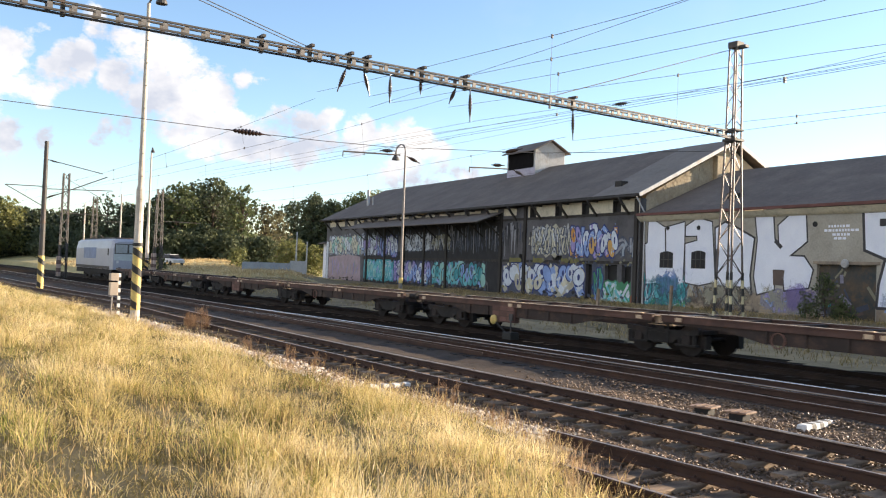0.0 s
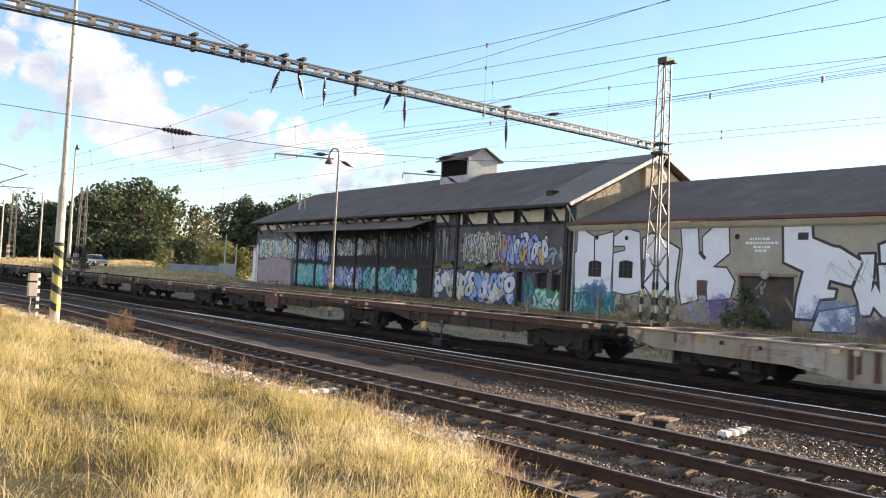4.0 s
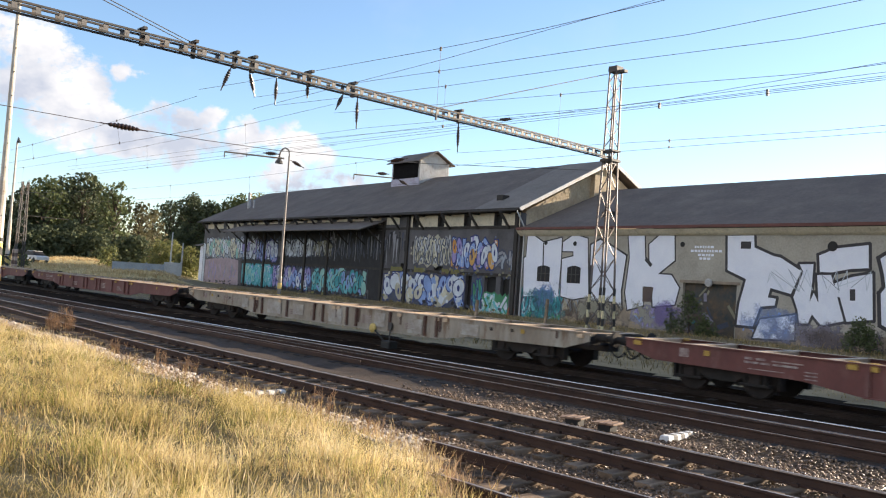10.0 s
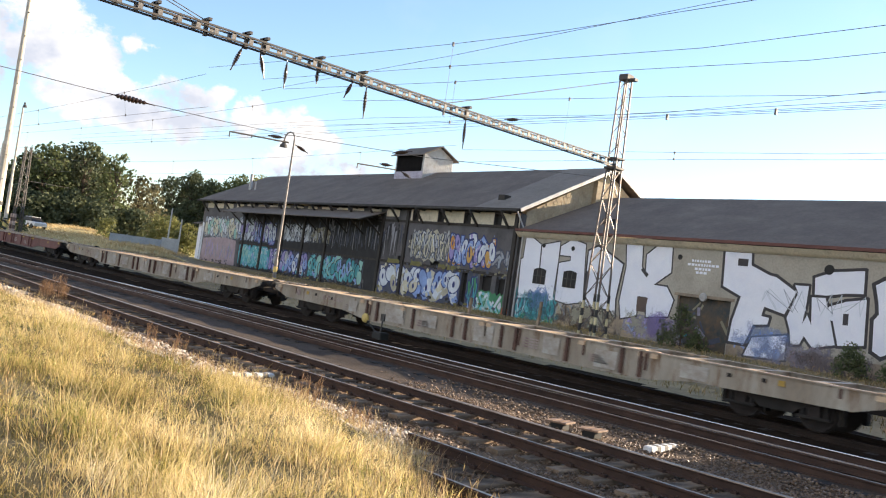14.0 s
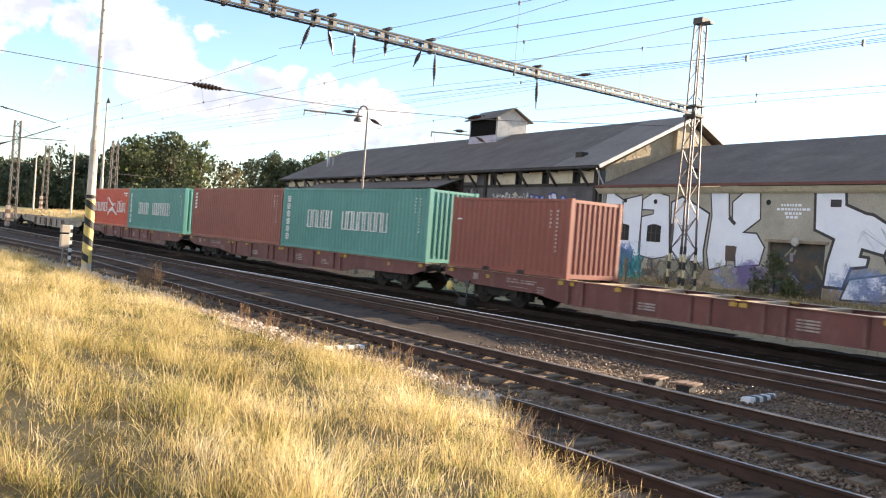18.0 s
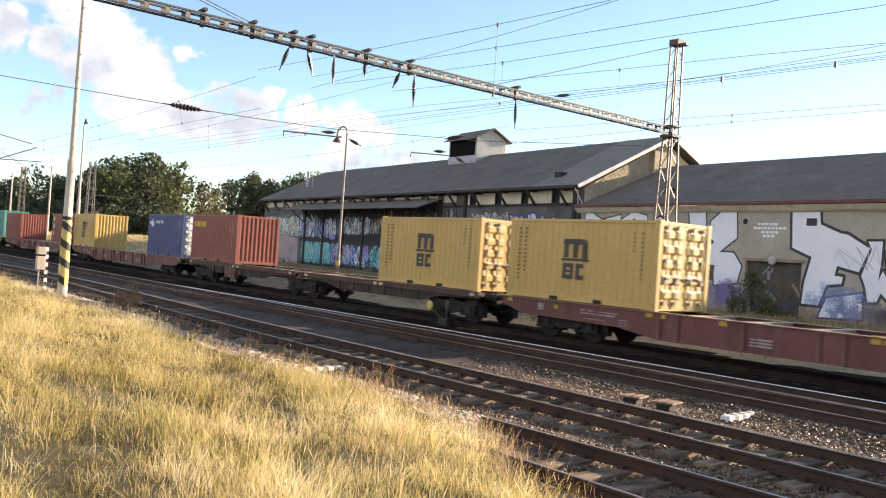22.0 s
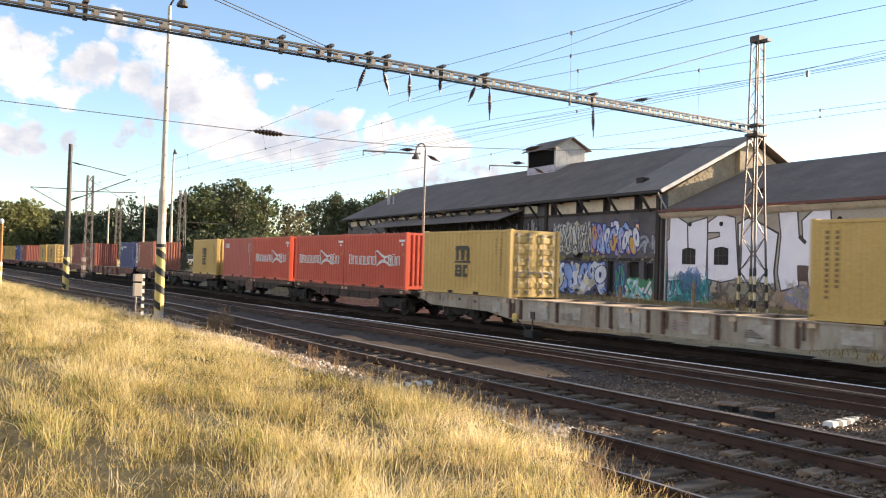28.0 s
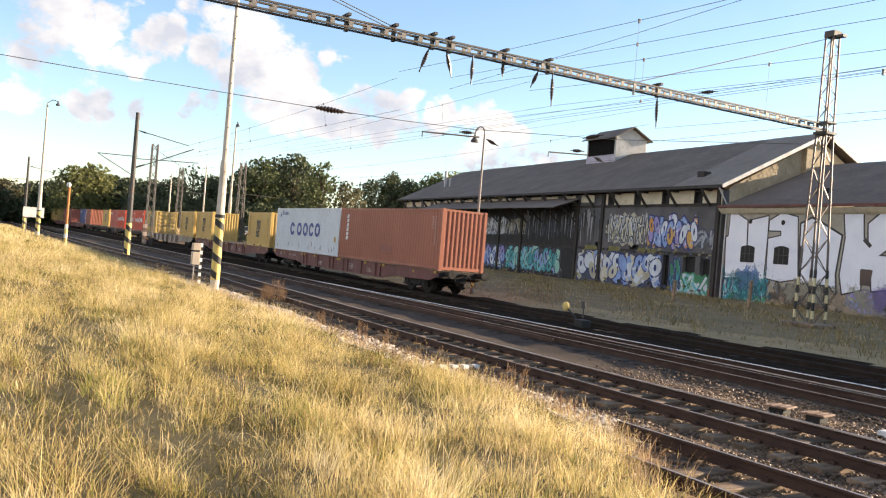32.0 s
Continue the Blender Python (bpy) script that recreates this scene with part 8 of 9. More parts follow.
WOODS = [(73.4, 190, 14.1, 8.5, "dark"), (72.3, 186, 16.2, 10, "green"), (71.2, 194, 17.3, 11, "dark"), (70.2, 188, 17.9, 9, "dark"), (69.6, 198, 18.0, 9, "green"),
         (68.35, 182, 16.9, 7, "green"), (66.9, 190, 14.1, 7, "autumn"), (66.1, 196, 13.0, 7, "autumn"), (72.8, 206, 14.3, 12, "dark"), (70.8, 210, 16.4, 12, "dark"),
         (68.9, 212, 15.4, 12, "dark"), (74.6, 216, 12.6, 11, "dark"), (65, 238, 18.3, 11, "dark"), (63.8, 232, 20.3, 13, "dark"), (62.6, 228, 19.0, 13, "dark"), (61, 226, 21.2, 13, "green"),
         (59.6, 224, 21.9, 12, "fresh"), (58.4, 230, 22.7, 12, "fresh"), (63.2, 250, 18.1, 15, "dark"), (60.2, 246, 20.1, 15, "dark"), (57.2, 236, 23.0, 13, "dark"),
         (76.5, 190, 13.7, 8, "thin"), (75.3, 210, 12.7, 10, "dark"), (77.6, 205, 10.7, 11, "dark"), (78.8, 210, 10.0, 11, "dark"), (80.0, 220, 10.4, 12, "dark"),
         (81.2, 225, 10.9, 12, "dark"), (82.5, 215, 13.4, 12, "fresh"), (83.4, 212, 13.3, 11, "fresh"), (84.6, 235, 9.9, 12, "dark"), (85.8, 230, 8.9, 12, "dark"),
         (87.2, 225, 8.6, 12, "autumn"), (88.6, 220, 8.4, 12, "dark"), (90, 210, 8.1, 12, "dark"), (81.8, 250, 11.7, 14, "dark"), (79.4, 250, 9.9, 14, "dark")]
for i, (az, dist, h, w, leaf) in enumerate(WOODS):
    x, y = at(az, dist)
    word = {"green": "broad green", "fresh": "yellow-green sunlit", "autumn": "yellowing autumn", "dark": "dark dense", "thin": "thin half-bare"}[leaf]
    tree(x, y, h, w, "dark" if leaf == "thin" else leaf, word + " deciduous tree behind the rail yard", 100 + i, size=0.36, per=10 if leaf == "thin" else 21)
for i, (az, dist, h, w, leaf) in enumerate([(64.7, 134, 4.9, 5, "fresh"), (65.5, 136, 4.2, 4.5, "fresh"), (63.7, 130, 4.6, 4, "fresh"), (64.1, 130, 3.4, 4, "fresh"), (68.5, 128, 3.0, 3.2, "fresh"), (66.5, 205, 7.5, 12, "dark"), (68.5, 208, 8, 12, "dark"), (70.3, 212, 8, 12, "dark"),
                                            (72.0, 214, 8, 12, "dark"), (73.8, 216, 8, 12, "dark"), (75.6, 218, 7, 12, "dark"), (77.0, 222, 7, 12, "dark"), (78.6, 226, 7, 12, "dark"), (80.4, 230, 7, 12, "dark"),
                                            (67.0, 178, 6, 9, "dark"), (69.0, 176, 5.5, 9, "dark"), (70.6, 180, 6.5, 10, "dark"), (72.2, 178, 6, 9, "dark"), (73.6, 182, 6.5, 10, "dark"), (75.2, 186, 6, 10, "dark"), (77.2, 190, 6, 10, "dark"), (79.4, 196, 6, 11, "dark"), (64.4, 226, 9, 13, "dark"), (62.2, 222, 9, 13, "dark"), (82.2, 226, 6, 12, "dark"), (84.2, 228, 6, 12, "green"), (86.4, 225, 6, 12, "dark"), (88.2, 96, 2.6, 4.0, "green"), (74.3, 118, 1.6, 2.2, "green"), (73.2, 112, 1.4, 2.0, "green")]):
    x, y = at(az, dist)
    tree(x, y, h, w, leaf, "leafy bush at the edge of the yard", 300 + i, "bush", 0.16 if dist < 140 else 0.32, 110 if dist < 140 else 26, 0.03)

for i, (x, y, h, w) in enumerate([(-27.9, 46.0, 2.6, 1.9), (-28.9, 45.6, 1.1, 1.3), (-26.7, 45.7, 1.0, 1.5), (-17.6, 45.0, 1.5, 2.0), (-15.2, 44.6, 1.3, 2.0)]):
    tree(x, y, h, w, "green", "small leafy bush growing in front of the shed", 400 + i, "bush", 0.06, 700, 0.03)


# ---- long dry grass on the bank ----
def grass_material(name, stops, translucent):
    """Colour by blade, by tuft and by wide patch."""
    m = bpy.data.materials.new(name)
    m.use_nodes = True
    nt = m.node_tree
    N, L = nt.nodes.new, nt.links.new
    bsdf, out = nt.nodes["Principled BSDF"], nt.nodes["Material Output"]
    geo, ramp, tc = N("ShaderNodeNewGeometry"), N("ShaderNodeValToRGB"), N("ShaderNodeTexCoord")
    total = None
    for source, k, lo, hi in (("island", 0.26, 0.0, 1.0), (0.5, 0.46, 0.34, 0.66), (2.3, 0.46, 0.34, 0.66)):
        mr = N("ShaderNodeMapRange")
        mr.inputs["From Min"].default_value, mr.inputs["From Max"].default_value = lo, hi
        mr.inputs["To Min"].default_value, mr.inputs["To Max"].default_value = -0.06, k
        if source == "island":
            L(geo.outputs["Random Per Island"], mr.inputs["Value"])
        else:
            no = N("ShaderNodeTexNoise")
            no.inputs["Scale"].default_value, no.inputs["Detail"].default_value = source, 3
            L(tc.outputs["Object"], no.inputs["Vector"])
            L(no.outputs["Fac"], mr.inputs["Value"])
        if total is None:
            total = mr.outputs[0]
        else:
            ad = N("ShaderNodeMath")
            L(total, ad.inputs[0])
            L(mr.outputs[0], ad.inputs[1])
            total = ad.outputs[0]
    els = ramp.color_ramp.elements
    while len(els) < len(stops):
        els.new(0.5)
    for e, (p, c) in zip(els, stops):
        e.position, e.color = p, (*c, 1)
    L(total, ramp.inputs["Fac"])
    L(ramp.outputs[0], bsdf.inputs["Base Color"])
    bsdf.inputs["Roughness"].default_value = 0.7
    bsdf.inputs["Specular IOR Level"].default_value = 0.1
    tr, mx = N("ShaderNodeBsdfTranslucent"), N("ShaderNodeMixShader")
    mx.inputs["Fac"].default_value = translucent
    L(ramp.outputs[0], tr.inputs["Color"])
    L(bsdf.outputs[0], mx.inputs[1])
    L(tr.outputs[0], mx.inputs[2])
    L(mx.outputs[0], out.inputs["Surface"])
    return m


mat_grass = grass_material("dry_and_green_grass", [(0.0, (0.07, 0.06, 0.022)), (0.18, (0.24, 0.215, 0.065)), (0.32, (0.49, 0.38, 0.145)), (0.53, (0.70, 0.55, 0.25)), (0.76, (0.80, 0.65, 0.36)), (1.0, (0.90, 0.77, 0.52))], 0.52)
mat_grass_green = grass_material("green_grass_tufts", [(0.0, (0.045, 0.055, 0.015)), (0.3, (0.18, 0.20, 0.045)), (0.6, (0.36, 0.36, 0.095)), (1.0, (0.58, 0.51, 0.19))], 0.5)
mat_seed = grass_material("pale_seed_heads", [(0.0, (0.24, 0.15, 0.07)), (0.4, (0.48, 0.35, 0.17)), (0.7, (0.62, 0.48, 0.27)), (1.0, (0.80, 0.67, 0.45))], 0.4)
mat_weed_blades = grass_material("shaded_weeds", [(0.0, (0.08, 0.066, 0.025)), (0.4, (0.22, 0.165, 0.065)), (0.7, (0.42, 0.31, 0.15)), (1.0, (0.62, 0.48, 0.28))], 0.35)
# darker than the weeds: shade of the ruts put into the blade colour
mat_under = grass_material("shade_dark_undergrowth", [(0.0, (0.045, 0.038, 0.016)), (0.4, (0.11, 0.095, 0.035)), (0.7, (0.22, 0.17, 0.075)), (1.0, (0.36, 0.28, 0.15))], 0.3)
mat_brown_grass = grass_material("withered_brown_grass", [(0.0, (0.09, 0.055, 0.028)), (0.45, (0.25, 0.16, 0.08)), (1.0, (0.46, 0.32, 0.17))], 0.45)
mat_stalk = grass_material("pale_brown_stalks", [(0.0, (0.22, 0.12, 0.065)), (0.5, (0.38, 0.25, 0.15)), (1.0, (0.56, 0.42, 0.28))], 0.3)


def blade_mesh(name, x, y, h, w, mat, r, a, spread, droop, fine=False):
    """Bent two-piece blades at x, y with their own height, heading a and outward spread."""
    n = len(x)
    gz = {}
    z = np.empty(n)
    for i in range(n):
        k = (round(x[i] * 3), round(y[i] * 3))
        if k not in gz:
            gz[k] = ground_z(k[0] / 3, k[1] / 3)
        z[i] = gz[k]
    z -= 0.03
    out = np.stack([np.cos(a), np.sin(a), np.zeros(n)], 1) * (h * spread)[:, None]
    t = r.uniform(0, 2 * np.pi, n)
    side = np.stack([-np.sin(t), np.cos(t), np.zeros(n)], 1) * (w / 2)[:, None]
    p = np.stack([x, y, z], 1)
    up = np.array([0, 0, 1.0])
    m1 = p + up * (h * 0.5)[:, None] + out * 0.32
    m2 = p + up * (h * 0.82 * (1 - droop * 0.15))[:, None] + out * 0.68
    tip = p + up * (h * (1 - droop * 0.5))[:, None] + out * (1 + droop * 0.5)[:, None]
    rows = [p - side, p + side, m1 + side * 0.9, m1 - side * 0.9] + ([m2 + side * 0.6, m2 - side * 0.6] if fine else []) + [tip + side * 0.15, tip - side * 0.15]
    v = np.stack(rows, 1)
    f = np.array([(0, 1, 2, 3), (3, 2, 4, 5), (5, 4, 6, 7)] if fine else [(0, 1, 2, 3), (3, 2, 4, 5)])
    faces = (f[None] + (np.arange(n) * len(rows))[:, None, None]).reshape(-1, 4)
    return raw_mesh(name, v.reshape(-1, 3), faces, mat)


def hollow(x, y):
    """Height of the sward: two trodden wheel lines, hollows and tussocks about half a metre across."""
    f = np.ones_like(x)
    for c0, c1, wide, deep, far in ((1.36, -0.05, 0.23, 0.88, 30), (0.80, -0.035, 0.18, 0.88, 16)):
        mid = c0 + c1 * x + 0.08 * np.sin(x * 1.9)
        f = f * (1 - deep * np.exp(-((y - mid) / wide) ** 2) * (x > -far) * (0.85 + 0.15 * np.sin(x * 2.7 + c0 * 9)))
    c = np.sin(x * 1.3 + y * 0.9) * np.sin(y * 1.7 - x * 0.5) + 0.8 * np.sin(x * 3.9 - y * 3.3 + 1.2 * np.sin(y * 1.3)) * np.sin(y * 4.1 + x * 1.4 + 1.1 * np.sin(x * 1.7))
    c = c + 0.7 * np.sin(8.3 * x + 2.1 * y + 1.5 * np.sin(y * 3.0)) * np.sin(7.2 * y - 3.1 * x + 1.3 * np.sin(x * 2.3))
    d = np.sin(x * 0.8 - y * 1.9 + 1.0) * np.sin(x * 0.37 + y * 0.6)
    return np.clip(f * (1 + 0.5 * c) * (1 - 0.35 * np.clip(d, 0, 1)), 0.1, 1.7)


def tussock(x, y, cell=0.42):
    """Distance from the heart of the nearest tussock, 0 to about 1, and the heading away from it."""
    best, away, size = np.full(x.shape, 9.0), np.zeros(x.shape), np.ones(x.shape)
    for i in (-1, 0, 1):
        for j in (-1, 0, 1):
            u, v = np.floor(x / cell) + i, np.floor(y / cell) + j
            h1, h2 = np.modf(np.abs(np.sin(u * 12.99 + v * 78.23) * 4375.5))[0], np.modf(np.abs(np.sin(u * 39.35 + v * 11.14) * 2358.3))[0]
            dx, dy = x - (u + 0.1 + 0.8 * h1) * cell, y - (v + 0.1 + 0.8 * h2) * cell
            big = 0.62 + 0.75 * np.modf(h1 * 7.3 + h2 * 3.1)[0]
            d = np.hypot(dx, dy) / (0.62 * cell * big)
            near = d < best
            best, away, size = np.where(near, d, best), np.where(near, np.arctan2(dy, dx), away), np.where(near, big, size)
    return np.clip(best, 0, 1.3), away, size


def greenness(x, y):
    """Share of green blades: patches of fresh grass in the dry sward."""
    g = 0.5 + 0.5 * np.sin(x * 0.9 + 1.7 * y + 1.4 * np.sin(x * 0.5)) * np.sin(y * 1.2 - x * 0.6 + 0.8)
    return np.clip(0.10 + 0.7 * (g - 0.45), 0.05, 0.5) * (0.85 + 1.1 * np.clip(1.4 - np.hypot(x, y) / 8, 0, 0.7))


def bank_grass():
    r = np.random.default_rng(7)
    nt = 34000
    tx = -2.0 - 64 * r.random(nt) ** 2.0
    ty = -1.8 + 11.4 * r.random(nt)
    edge = np.array([grass_edge(v) for v in tx])
    keep = (ty < edge + r.normal(0, 0.16, nt)) & (np.hypot(tx, ty) > 2.4) & (np.arctan2(-tx, ty) < radians(97))
    lush = hollow(tx, ty)
    rim, away, big = tussock(tx, ty)
    lush = np.clip(lush * (0.5 + 0.5 * big) * (1.3 - 0.95 * np.clip(rim, 0, 1) ** 2), 0.1, 1.6)
    keep &= r.random(nt) < 0.13 + 0.72 * lush ** 1.1
    tx, ty, edge, lush, rim, away = tx[keep], ty[keep], edge[keep], lush[keep], rim[keep], away[keep]
    nt = len(tx)
    dist = np.hypot(tx, ty)
    th = r.uniform(0.13, 0.36, nt) * lush ** 1.15 * (0.62 + 0.38 * np.clip((edge - ty) / 1.3, 0, 1))
    per = 18
    k = np.repeat(np.arange(nt), per)
    n = len(k)
    rad = (0.035 + 0.010 * dist[k]) * np.sqrt(r.random(n)) * 1.5
    a = r.uniform(0, 2 * np.pi, n)
    x, y = tx[k] + rad * np.cos(a), ty[k] + rad * np.sin(a)
    lean = (away + r.normal(0, 0.5, nt))[k]
    head = np.where(r.random(n) < 0.45, a + r.normal(0, 0.6, n), lean + r.normal(0, 0.5, n))
    h = th[k] * r.uniform(0.4, 1.2, n)
    w = r.uniform(0.0018, 0.0045, n) * (1 + dist[k] * 0.055)
    near = dist[k] < 8.5
    spread, droop = 0.12 + 1.1 * r.random(n) ** 1.3, r.random(n) ** 1.4
    green = r.random(n) < greenness(tx, ty)[k] + 0.4 * np.clip(rim[k] - 0.45, 0, 0.6)
    me = blade_mesh("green_grass", x[green], y[green], h[green] * 0.72, w[green] * 1.15, mat_grass_green, r, head[green], spread[green], droop[green])
    tagged(new("green_grass", me), "greener grass tufts low in the dry sward", "grass", kind="stuff")
    patch = 0.5 + 0.5 * np.sin(tx * 1.1 - ty * 2.1 + 1.6 * np.sin(ty * 0.9)) * np.sin(ty * 1.5 + tx * 0.8 + 2.0)
    brown = ~green & (r.random(n) < np.clip(0.08 + 1.1 * (patch - 0.62), 0.04, 0.45)[k])
    me = blade_mesh("withered_grass", x[brown], y[brown], h[brown] * 0.95, w[brown] * 1.1, mat_brown_grass, r, head[brown], spread[brown], droop[brown])
    tagged(new("withered_grass", me), "withered reddish brown grass in patches", "grass", kind="stuff")
    green = green | brown
    for nm, pick, lab in (("bank_grass", near & ~green, "long dry yellow grass with green tufts on the bank"), ("bank_grass_beyond", ~near & ~green, "dry yellow grass further along the bank")):
        me = blade_mesh(nm, x[pick], y[pick], h[pick], w[pick], mat_grass, r, head[pick], spread[pick], droop[pick], nm == "bank_grass")
        tagged(new(nm, me), lab, "grass", kind="stuff")
    # short matted undergrowth; its dark colour paints the shade of the hollows
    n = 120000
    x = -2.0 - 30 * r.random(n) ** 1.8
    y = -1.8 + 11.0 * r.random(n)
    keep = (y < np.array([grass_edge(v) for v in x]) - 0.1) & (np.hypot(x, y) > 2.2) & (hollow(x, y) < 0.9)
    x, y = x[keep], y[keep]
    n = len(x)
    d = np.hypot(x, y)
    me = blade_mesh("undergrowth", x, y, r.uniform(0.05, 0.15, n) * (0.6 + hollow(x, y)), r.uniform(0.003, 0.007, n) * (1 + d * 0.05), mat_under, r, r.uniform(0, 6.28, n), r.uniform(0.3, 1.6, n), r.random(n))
    tagged(new("undergrowth", me), "short brown and green undergrowth, darkened for shade in the trodden hollows", "grass", kind="stuff")
    # taller stalks with feathery seed heads
    ns = 12000
    sx = -2.2 - 40 * r.random(ns) ** 1.9
    sy = -1.5 + 10.8 * r.random(ns) ** 0.8
    keep = (sy < np.array([grass_edge(v) for v in sx]) + 0.1) & (np.hypot(sx, sy) > 2.6)
    keep &= r.random(ns) < 0.25 + 0.6 * hollow(sx, sy)
    sx, sy = sx[keep], sy[keep]
    ns = len(sx)
    d = np.hypot(sx, sy)
    h = r.uniform(0.2, 0.5, ns) * hollow(sx, sy) ** 0.5
    a, sp, dr = r.uniform(0, 2 * np.pi, ns), r.uniform(0.02, 0.28, ns), r.random(ns) * 0.4
    me = blade_mesh("grass_stalks", sx, sy, h, r.uniform(0.0018, 0.003, ns) * (1 + d * 0.05), mat_seed, r, a, sp, dr)
    tagged(new("grass_stalks", me), "thin pale grass stalks above the sward", "grass", kind="stuff")
    gz = np.array([ground_z(p, q) for p, q in zip(sx, sy)]) - 0.03
    out = np.stack([np.cos(a), np.sin(a), np.zeros(ns)], 1)
    tip = np.stack([sx, sy, gz], 1) + np.array([0, 0, 1.0]) * (h * (1 - dr * 0.5))[:, None] + out * (h * sp * (1 + dr * 0.5))[:, None]
    ax = out * 0.35 + np.array([0, 0, 1.0]) + r.normal(0, 0.15, (ns, 3))
    ln = r.uniform(0.04, 0.11, ns)[:, None]
    wd = r.uniform(0.0022, 0.0045, ns) * (1 + d * 0.04)
    vs = []
    for q in range(2):
        t = r.uniform(0, np.pi, ns)
        sd = np.stack([np.cos(t), np.sin(t), np.zeros(ns)], 1) * wd[:, None]
        vs.append(np.stack([tip - ax * ln * 0.6, tip + sd, tip + ax * ln * 0.6, tip - sd], 1))
    v = np.concatenate(vs).reshape(-1, 3)
    tagged(new("seed_heads", raw_mesh("seed_heads", v, np.arange(len(v)).reshape(-1, 4), mat_seed)), "feathery pale seed heads on the grass stalks", "grass", kind="stuff")
    # longer stalks leaning out over the gravel
    n = 900
    x = -3.6 - 11 * r.random(n)
    y = np.array([grass_edge(q) for q in x]) + r.normal(-0.05, 0.22, n)
    me = blade_mesh("edge_stalks", x, y, r.uniform(0.14, 0.4, n), r.uniform(0.0025, 0.004, n), mat_seed, r, r.uniform(0, 6.28, n), r.uniform(0.05, 0.35, n), r.random(n) * 0.5)
    tagged(new("edge_stalks", me), "tall dry stalks at the edge of the bank", "grass", kind="stuff")
    # the bank goes on behind and beside the viewer
    nb, per = 4200, 13
    bx = -2.4 + 26 * r.random(nb) ** 1.5
    by = -11 + 17 * r.random(nb)
    keep = (np.hypot(bx, by) > 0.9) & (by < np.array([grass_edge(v) for v in bx]) - 0.4)
    bx, by = bx[keep], by[keep]
    k = np.repeat(np.arange(len(bx)), per)
    n = len(k)
    a, rad = r.uniform(0, 2 * np.pi, n), 0.16 * np.sqrt(r.random(n)) * (1 + 0.05 * np.hypot(bx, by)[k])
    x, y = bx[k] + rad * np.cos(a), by[k] + rad * np.sin(a)
    fade = 1 + np.hypot(x, y) * 0.06
    me = blade_mesh("bank_grass_behind", x, y, r.uniform(0.1, 0.32, n) * np.clip(hollow(bx, by), 0.4, 1.4)[k], r.uniform(0.004, 0.010, n) * fade, mat_grass, r, a + r.normal(0, 0.6, n), r.uniform(0.2, 1.4, n), r.random(n))
    tagged(new("bank_grass_behind", me), "dry grass on the bank behind", "grass", kind="stuff")
    # far part of the bank
    n = 22000
    x = -58 - 95 * r.random(n)
    y = -8 + 17 * r.random(n)
    keep = np.array([b < grass_edge(q) - 0.3 for q, b in zip(x, y)])
    x, y = x[keep], y[keep]
    n = len(x)
    me = blade_mesh("far_grass", x, y, r.uniform(0.2, 0.5, n), r.uniform(0.03, 0.07, n), mat_grass, r, r.uniform(0, 6.28, n), r.uniform(0.2, 0.9, n), r.random(n))
    tagged(new("far_grass", me), "dry grass further along the bank", "grass", kind="stuff")
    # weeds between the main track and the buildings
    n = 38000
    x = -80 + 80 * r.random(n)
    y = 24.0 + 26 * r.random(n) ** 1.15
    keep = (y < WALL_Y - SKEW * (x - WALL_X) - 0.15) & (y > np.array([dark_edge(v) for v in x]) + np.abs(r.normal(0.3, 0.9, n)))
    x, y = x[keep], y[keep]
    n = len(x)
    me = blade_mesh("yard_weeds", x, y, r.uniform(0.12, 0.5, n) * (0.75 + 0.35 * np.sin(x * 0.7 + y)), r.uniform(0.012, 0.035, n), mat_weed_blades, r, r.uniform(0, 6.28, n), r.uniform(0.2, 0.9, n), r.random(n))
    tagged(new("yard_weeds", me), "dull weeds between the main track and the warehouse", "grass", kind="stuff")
    # the raised dry field beyond the warehouse's far end
    n = 30000
    x = -78 - 76 * r.random(n)
    y = 27 + 32 * r.random(n)
    keep = np.array([field_rise(q, b) > 0.1 for q, b in zip(x, y)])
    x, y = x[keep], y[keep]
    n = len(x)
    me = blade_mesh("field_grass", x, y, r.uniform(0.2, 0.65, n) * (0.7 + 0.5 * np.sin(x * 0.35) * np.sin(y * 0.4)), r.uniform(0.03, 0.07, n), mat_seed, r, r.uniform(0, 6.28, n), r.uniform(0.2, 0.9, n), r.random(n))
    tagged(new("field_grass", me), "dry yellow grass on the raised field", "grass", kind="stuff")
    # sparse tufts in the ballast edge
    n = 2600
    x = -4 - 32 * r.random(n)
    y = np.array([grass_edge(v) for v in x]) + np.abs(r.normal(0, 0.4, n))
    me = blade_mesh("ballast_weeds", x, y, r.uniform(0.12, 0.4, n), r.uniform(0.003, 0.007, n) * 1.6, mat_stalk, r, r.uniform(0, 6.28, n), r.uniform(0.1, 0.6, n), r.random(n) * 0.6)
    tagged(new("ballast_weeds", me), "thin dry weeds along the ballast edge", "weeds", kind="stuff")


bank_grass()


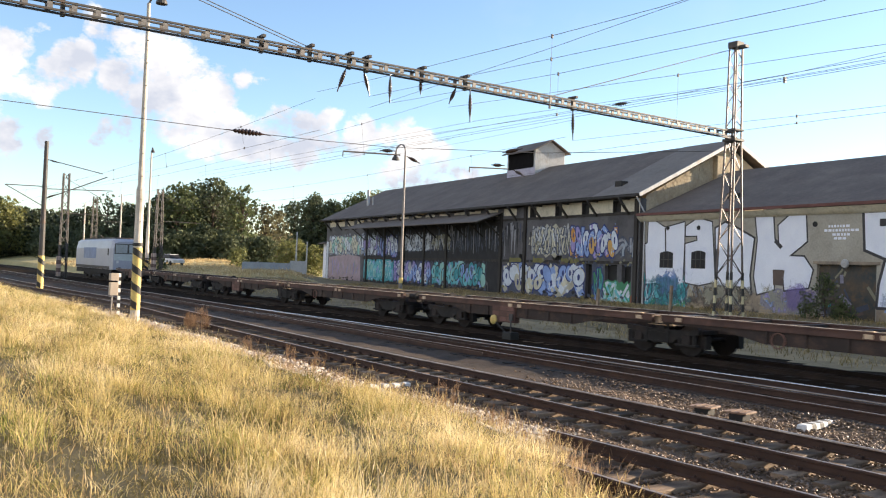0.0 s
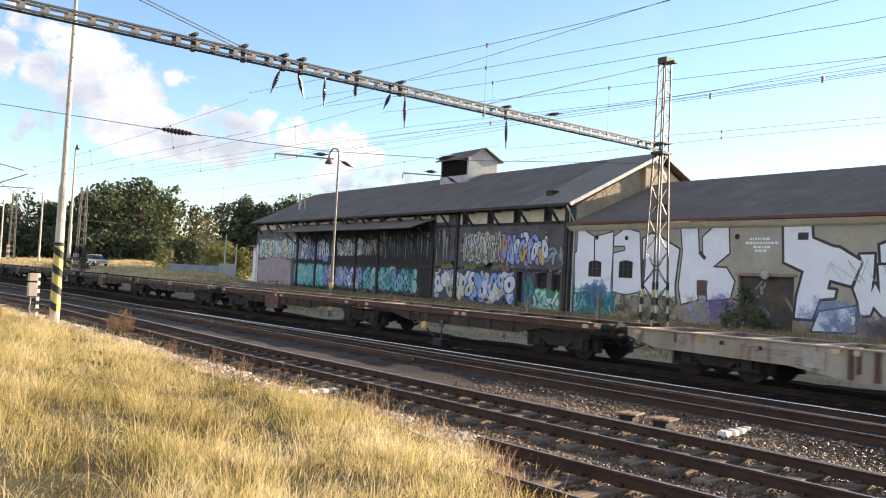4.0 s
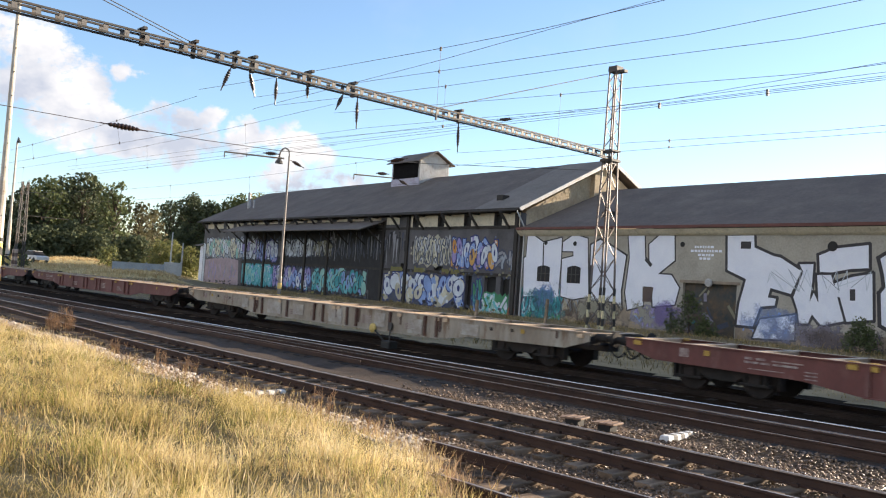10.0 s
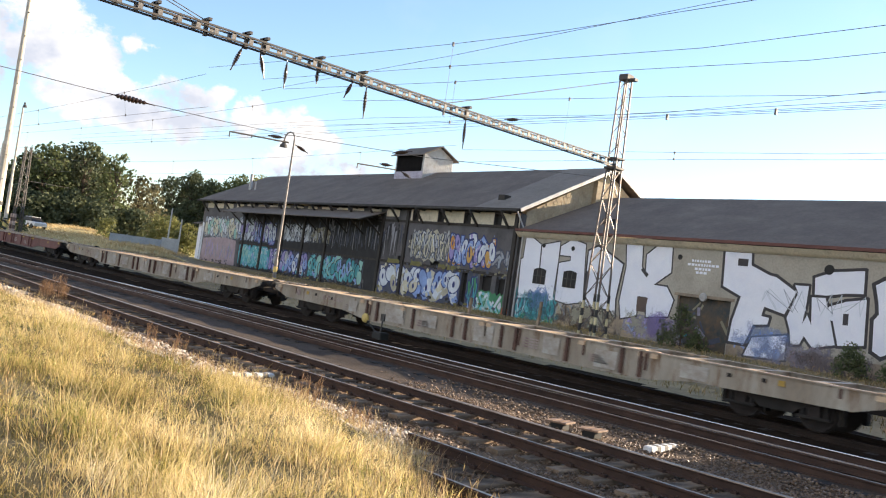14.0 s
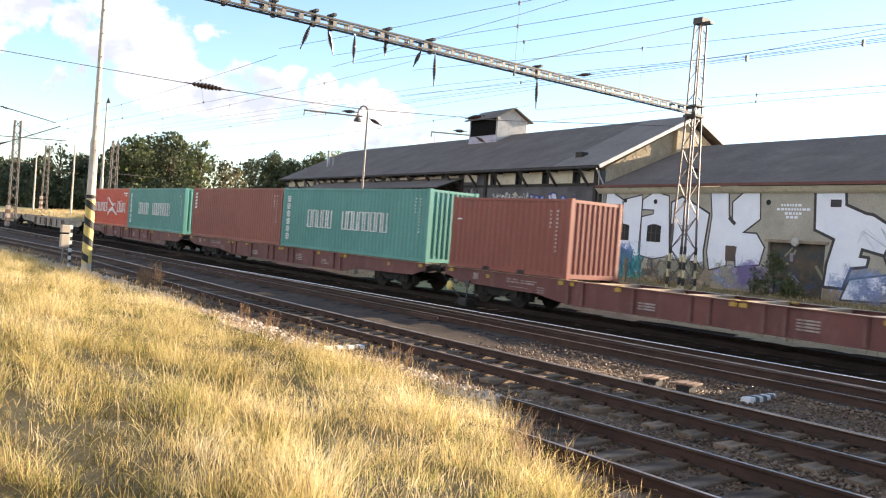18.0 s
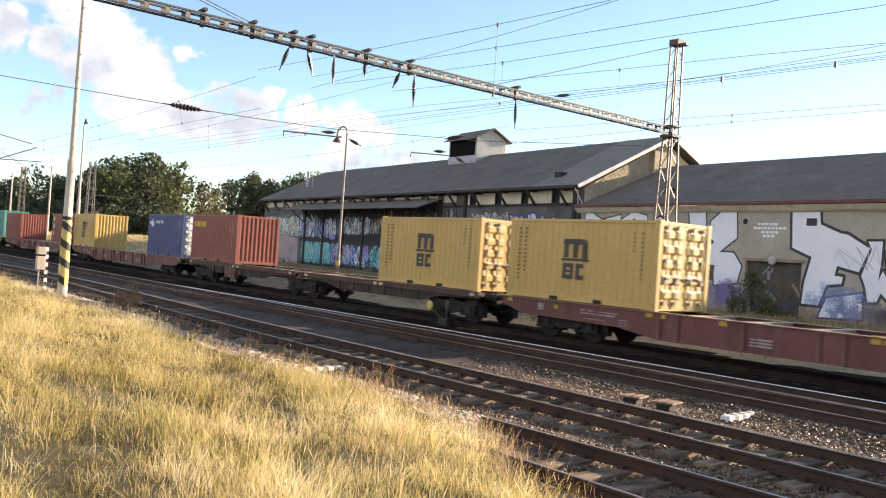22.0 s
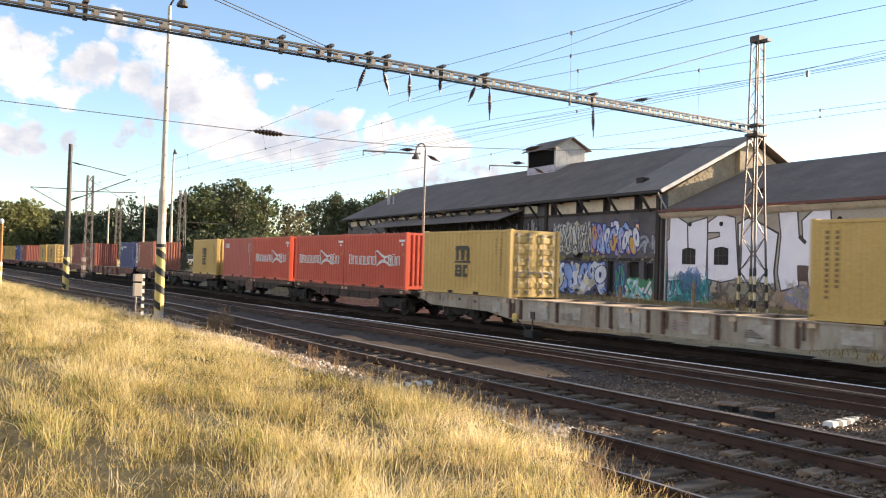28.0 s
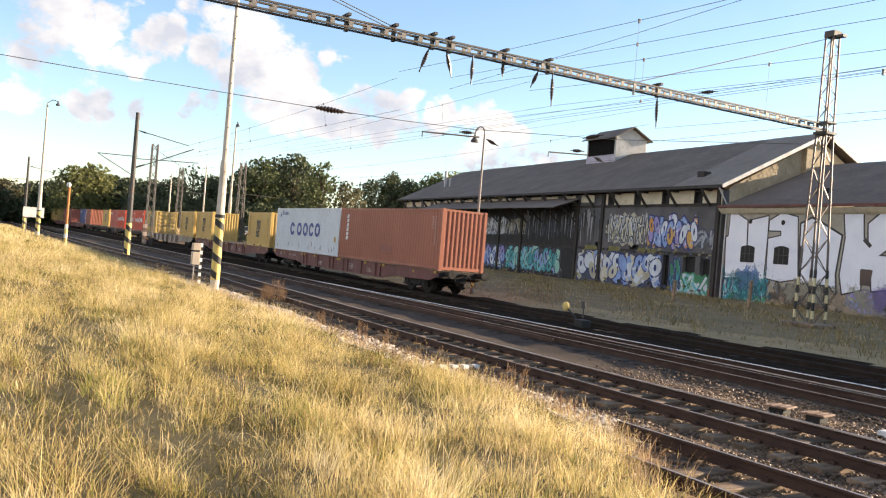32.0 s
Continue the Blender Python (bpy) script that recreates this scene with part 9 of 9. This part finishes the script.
def stalk_weed(x, y, h, seed, n=26, label="dry pale brown weed standing by the rails"):
    """A dead weed: an upright stem with many short side stalks."""
    r = random.Random(seed)
    t = thing("dry_weed", label, "weed", pose(x, y, ground_z(x, y) - 0.03), "dry weeds")
    g = Geo()
    for i in range(n):
        a, b = r.uniform(0, 6.28), r.uniform(0.03, 0.2)
        x0, y0 = b * math.cos(a), b * math.sin(a)
        top = h * r.uniform(0.5, 1)
        g.tube((x0, y0, 0), (x0 * 1.5 + r.uniform(-0.05, 0.05), y0 * 1.5, top), 0.006, 0.003, n=4)
        for k in range(5):
            z = top * r.uniform(0.45, 1)
            a2 = r.uniform(0, 6.28)
            g.tube((x0 * 1.2, y0 * 1.2, z - 0.06), (x0 * 1.2 + 0.07 * math.cos(a2), y0 * 1.2 + 0.07 * math.sin(a2), z + 0.03), 0.006, 0.004, n=3)
    part("stalk", g, mat_stalk, t)


for i, (x, y, h, n) in enumerate(((-30.9, 10.45, 0.75, 30), (-29.7, 10.5, 0.95, 34), (-30.3, 10.3, 0.6, 24), (-12.2, 8.65, 0.75, 8), (-12.4, 8.75, 0.55, 6), (-10.9, 8.75, 0.5, 5), (-18.6, 9.35, 0.5, 10), (-20.2, 9.5, 0.55, 10), (-23.5, 9.7, 0.5, 12))):
    stalk_weed(x, y, h, 40 + i, n)


# ---- the train's run: metres gone along the track at t seconds, gathering speed ----
def run(t):
    c = (-233.69966, 17.007346, -0.040828595, 0.0040270112, -5.1218379e-05)
    return sum(k * t ** i for i, k in enumerate(c))


# small unevenness of the run, in metres, at whole seconds
PULL = {0: 1.85, 1: 1.2, 2: 0.7, 3: 0.3, 4: 0.1, 7: 0.06, 8: -0.09, 9: -0.06, 10: 0.2, 11: -0.14, 12: -0.12, 13: 0.04, 14: -0.13, 15: -0.25, 18: -0.13,
        19: -0.22, 20: -0.15, 21: -0.08, 23: -0.08, 24: -0.24, 27: 0.15, 28: 0.08, 29: 0.11, 31: 0.15}


def on_line(x, z, length):
    """The pose of a vehicle or load whose left end is at x on the main line."""
    y0, y1 = main_y(x), main_y(x + length)
    return pose(x, y0, z, 0, 0, math.degrees(math.atan2(y1 - y0, length)))


def motions():
    for ob, u, z, length in TRAIN:
        walk(ob, [(t, on_line(u - run(t) - PULL.get(t, 0.0), z, length)) for t in range(33)])


motions()
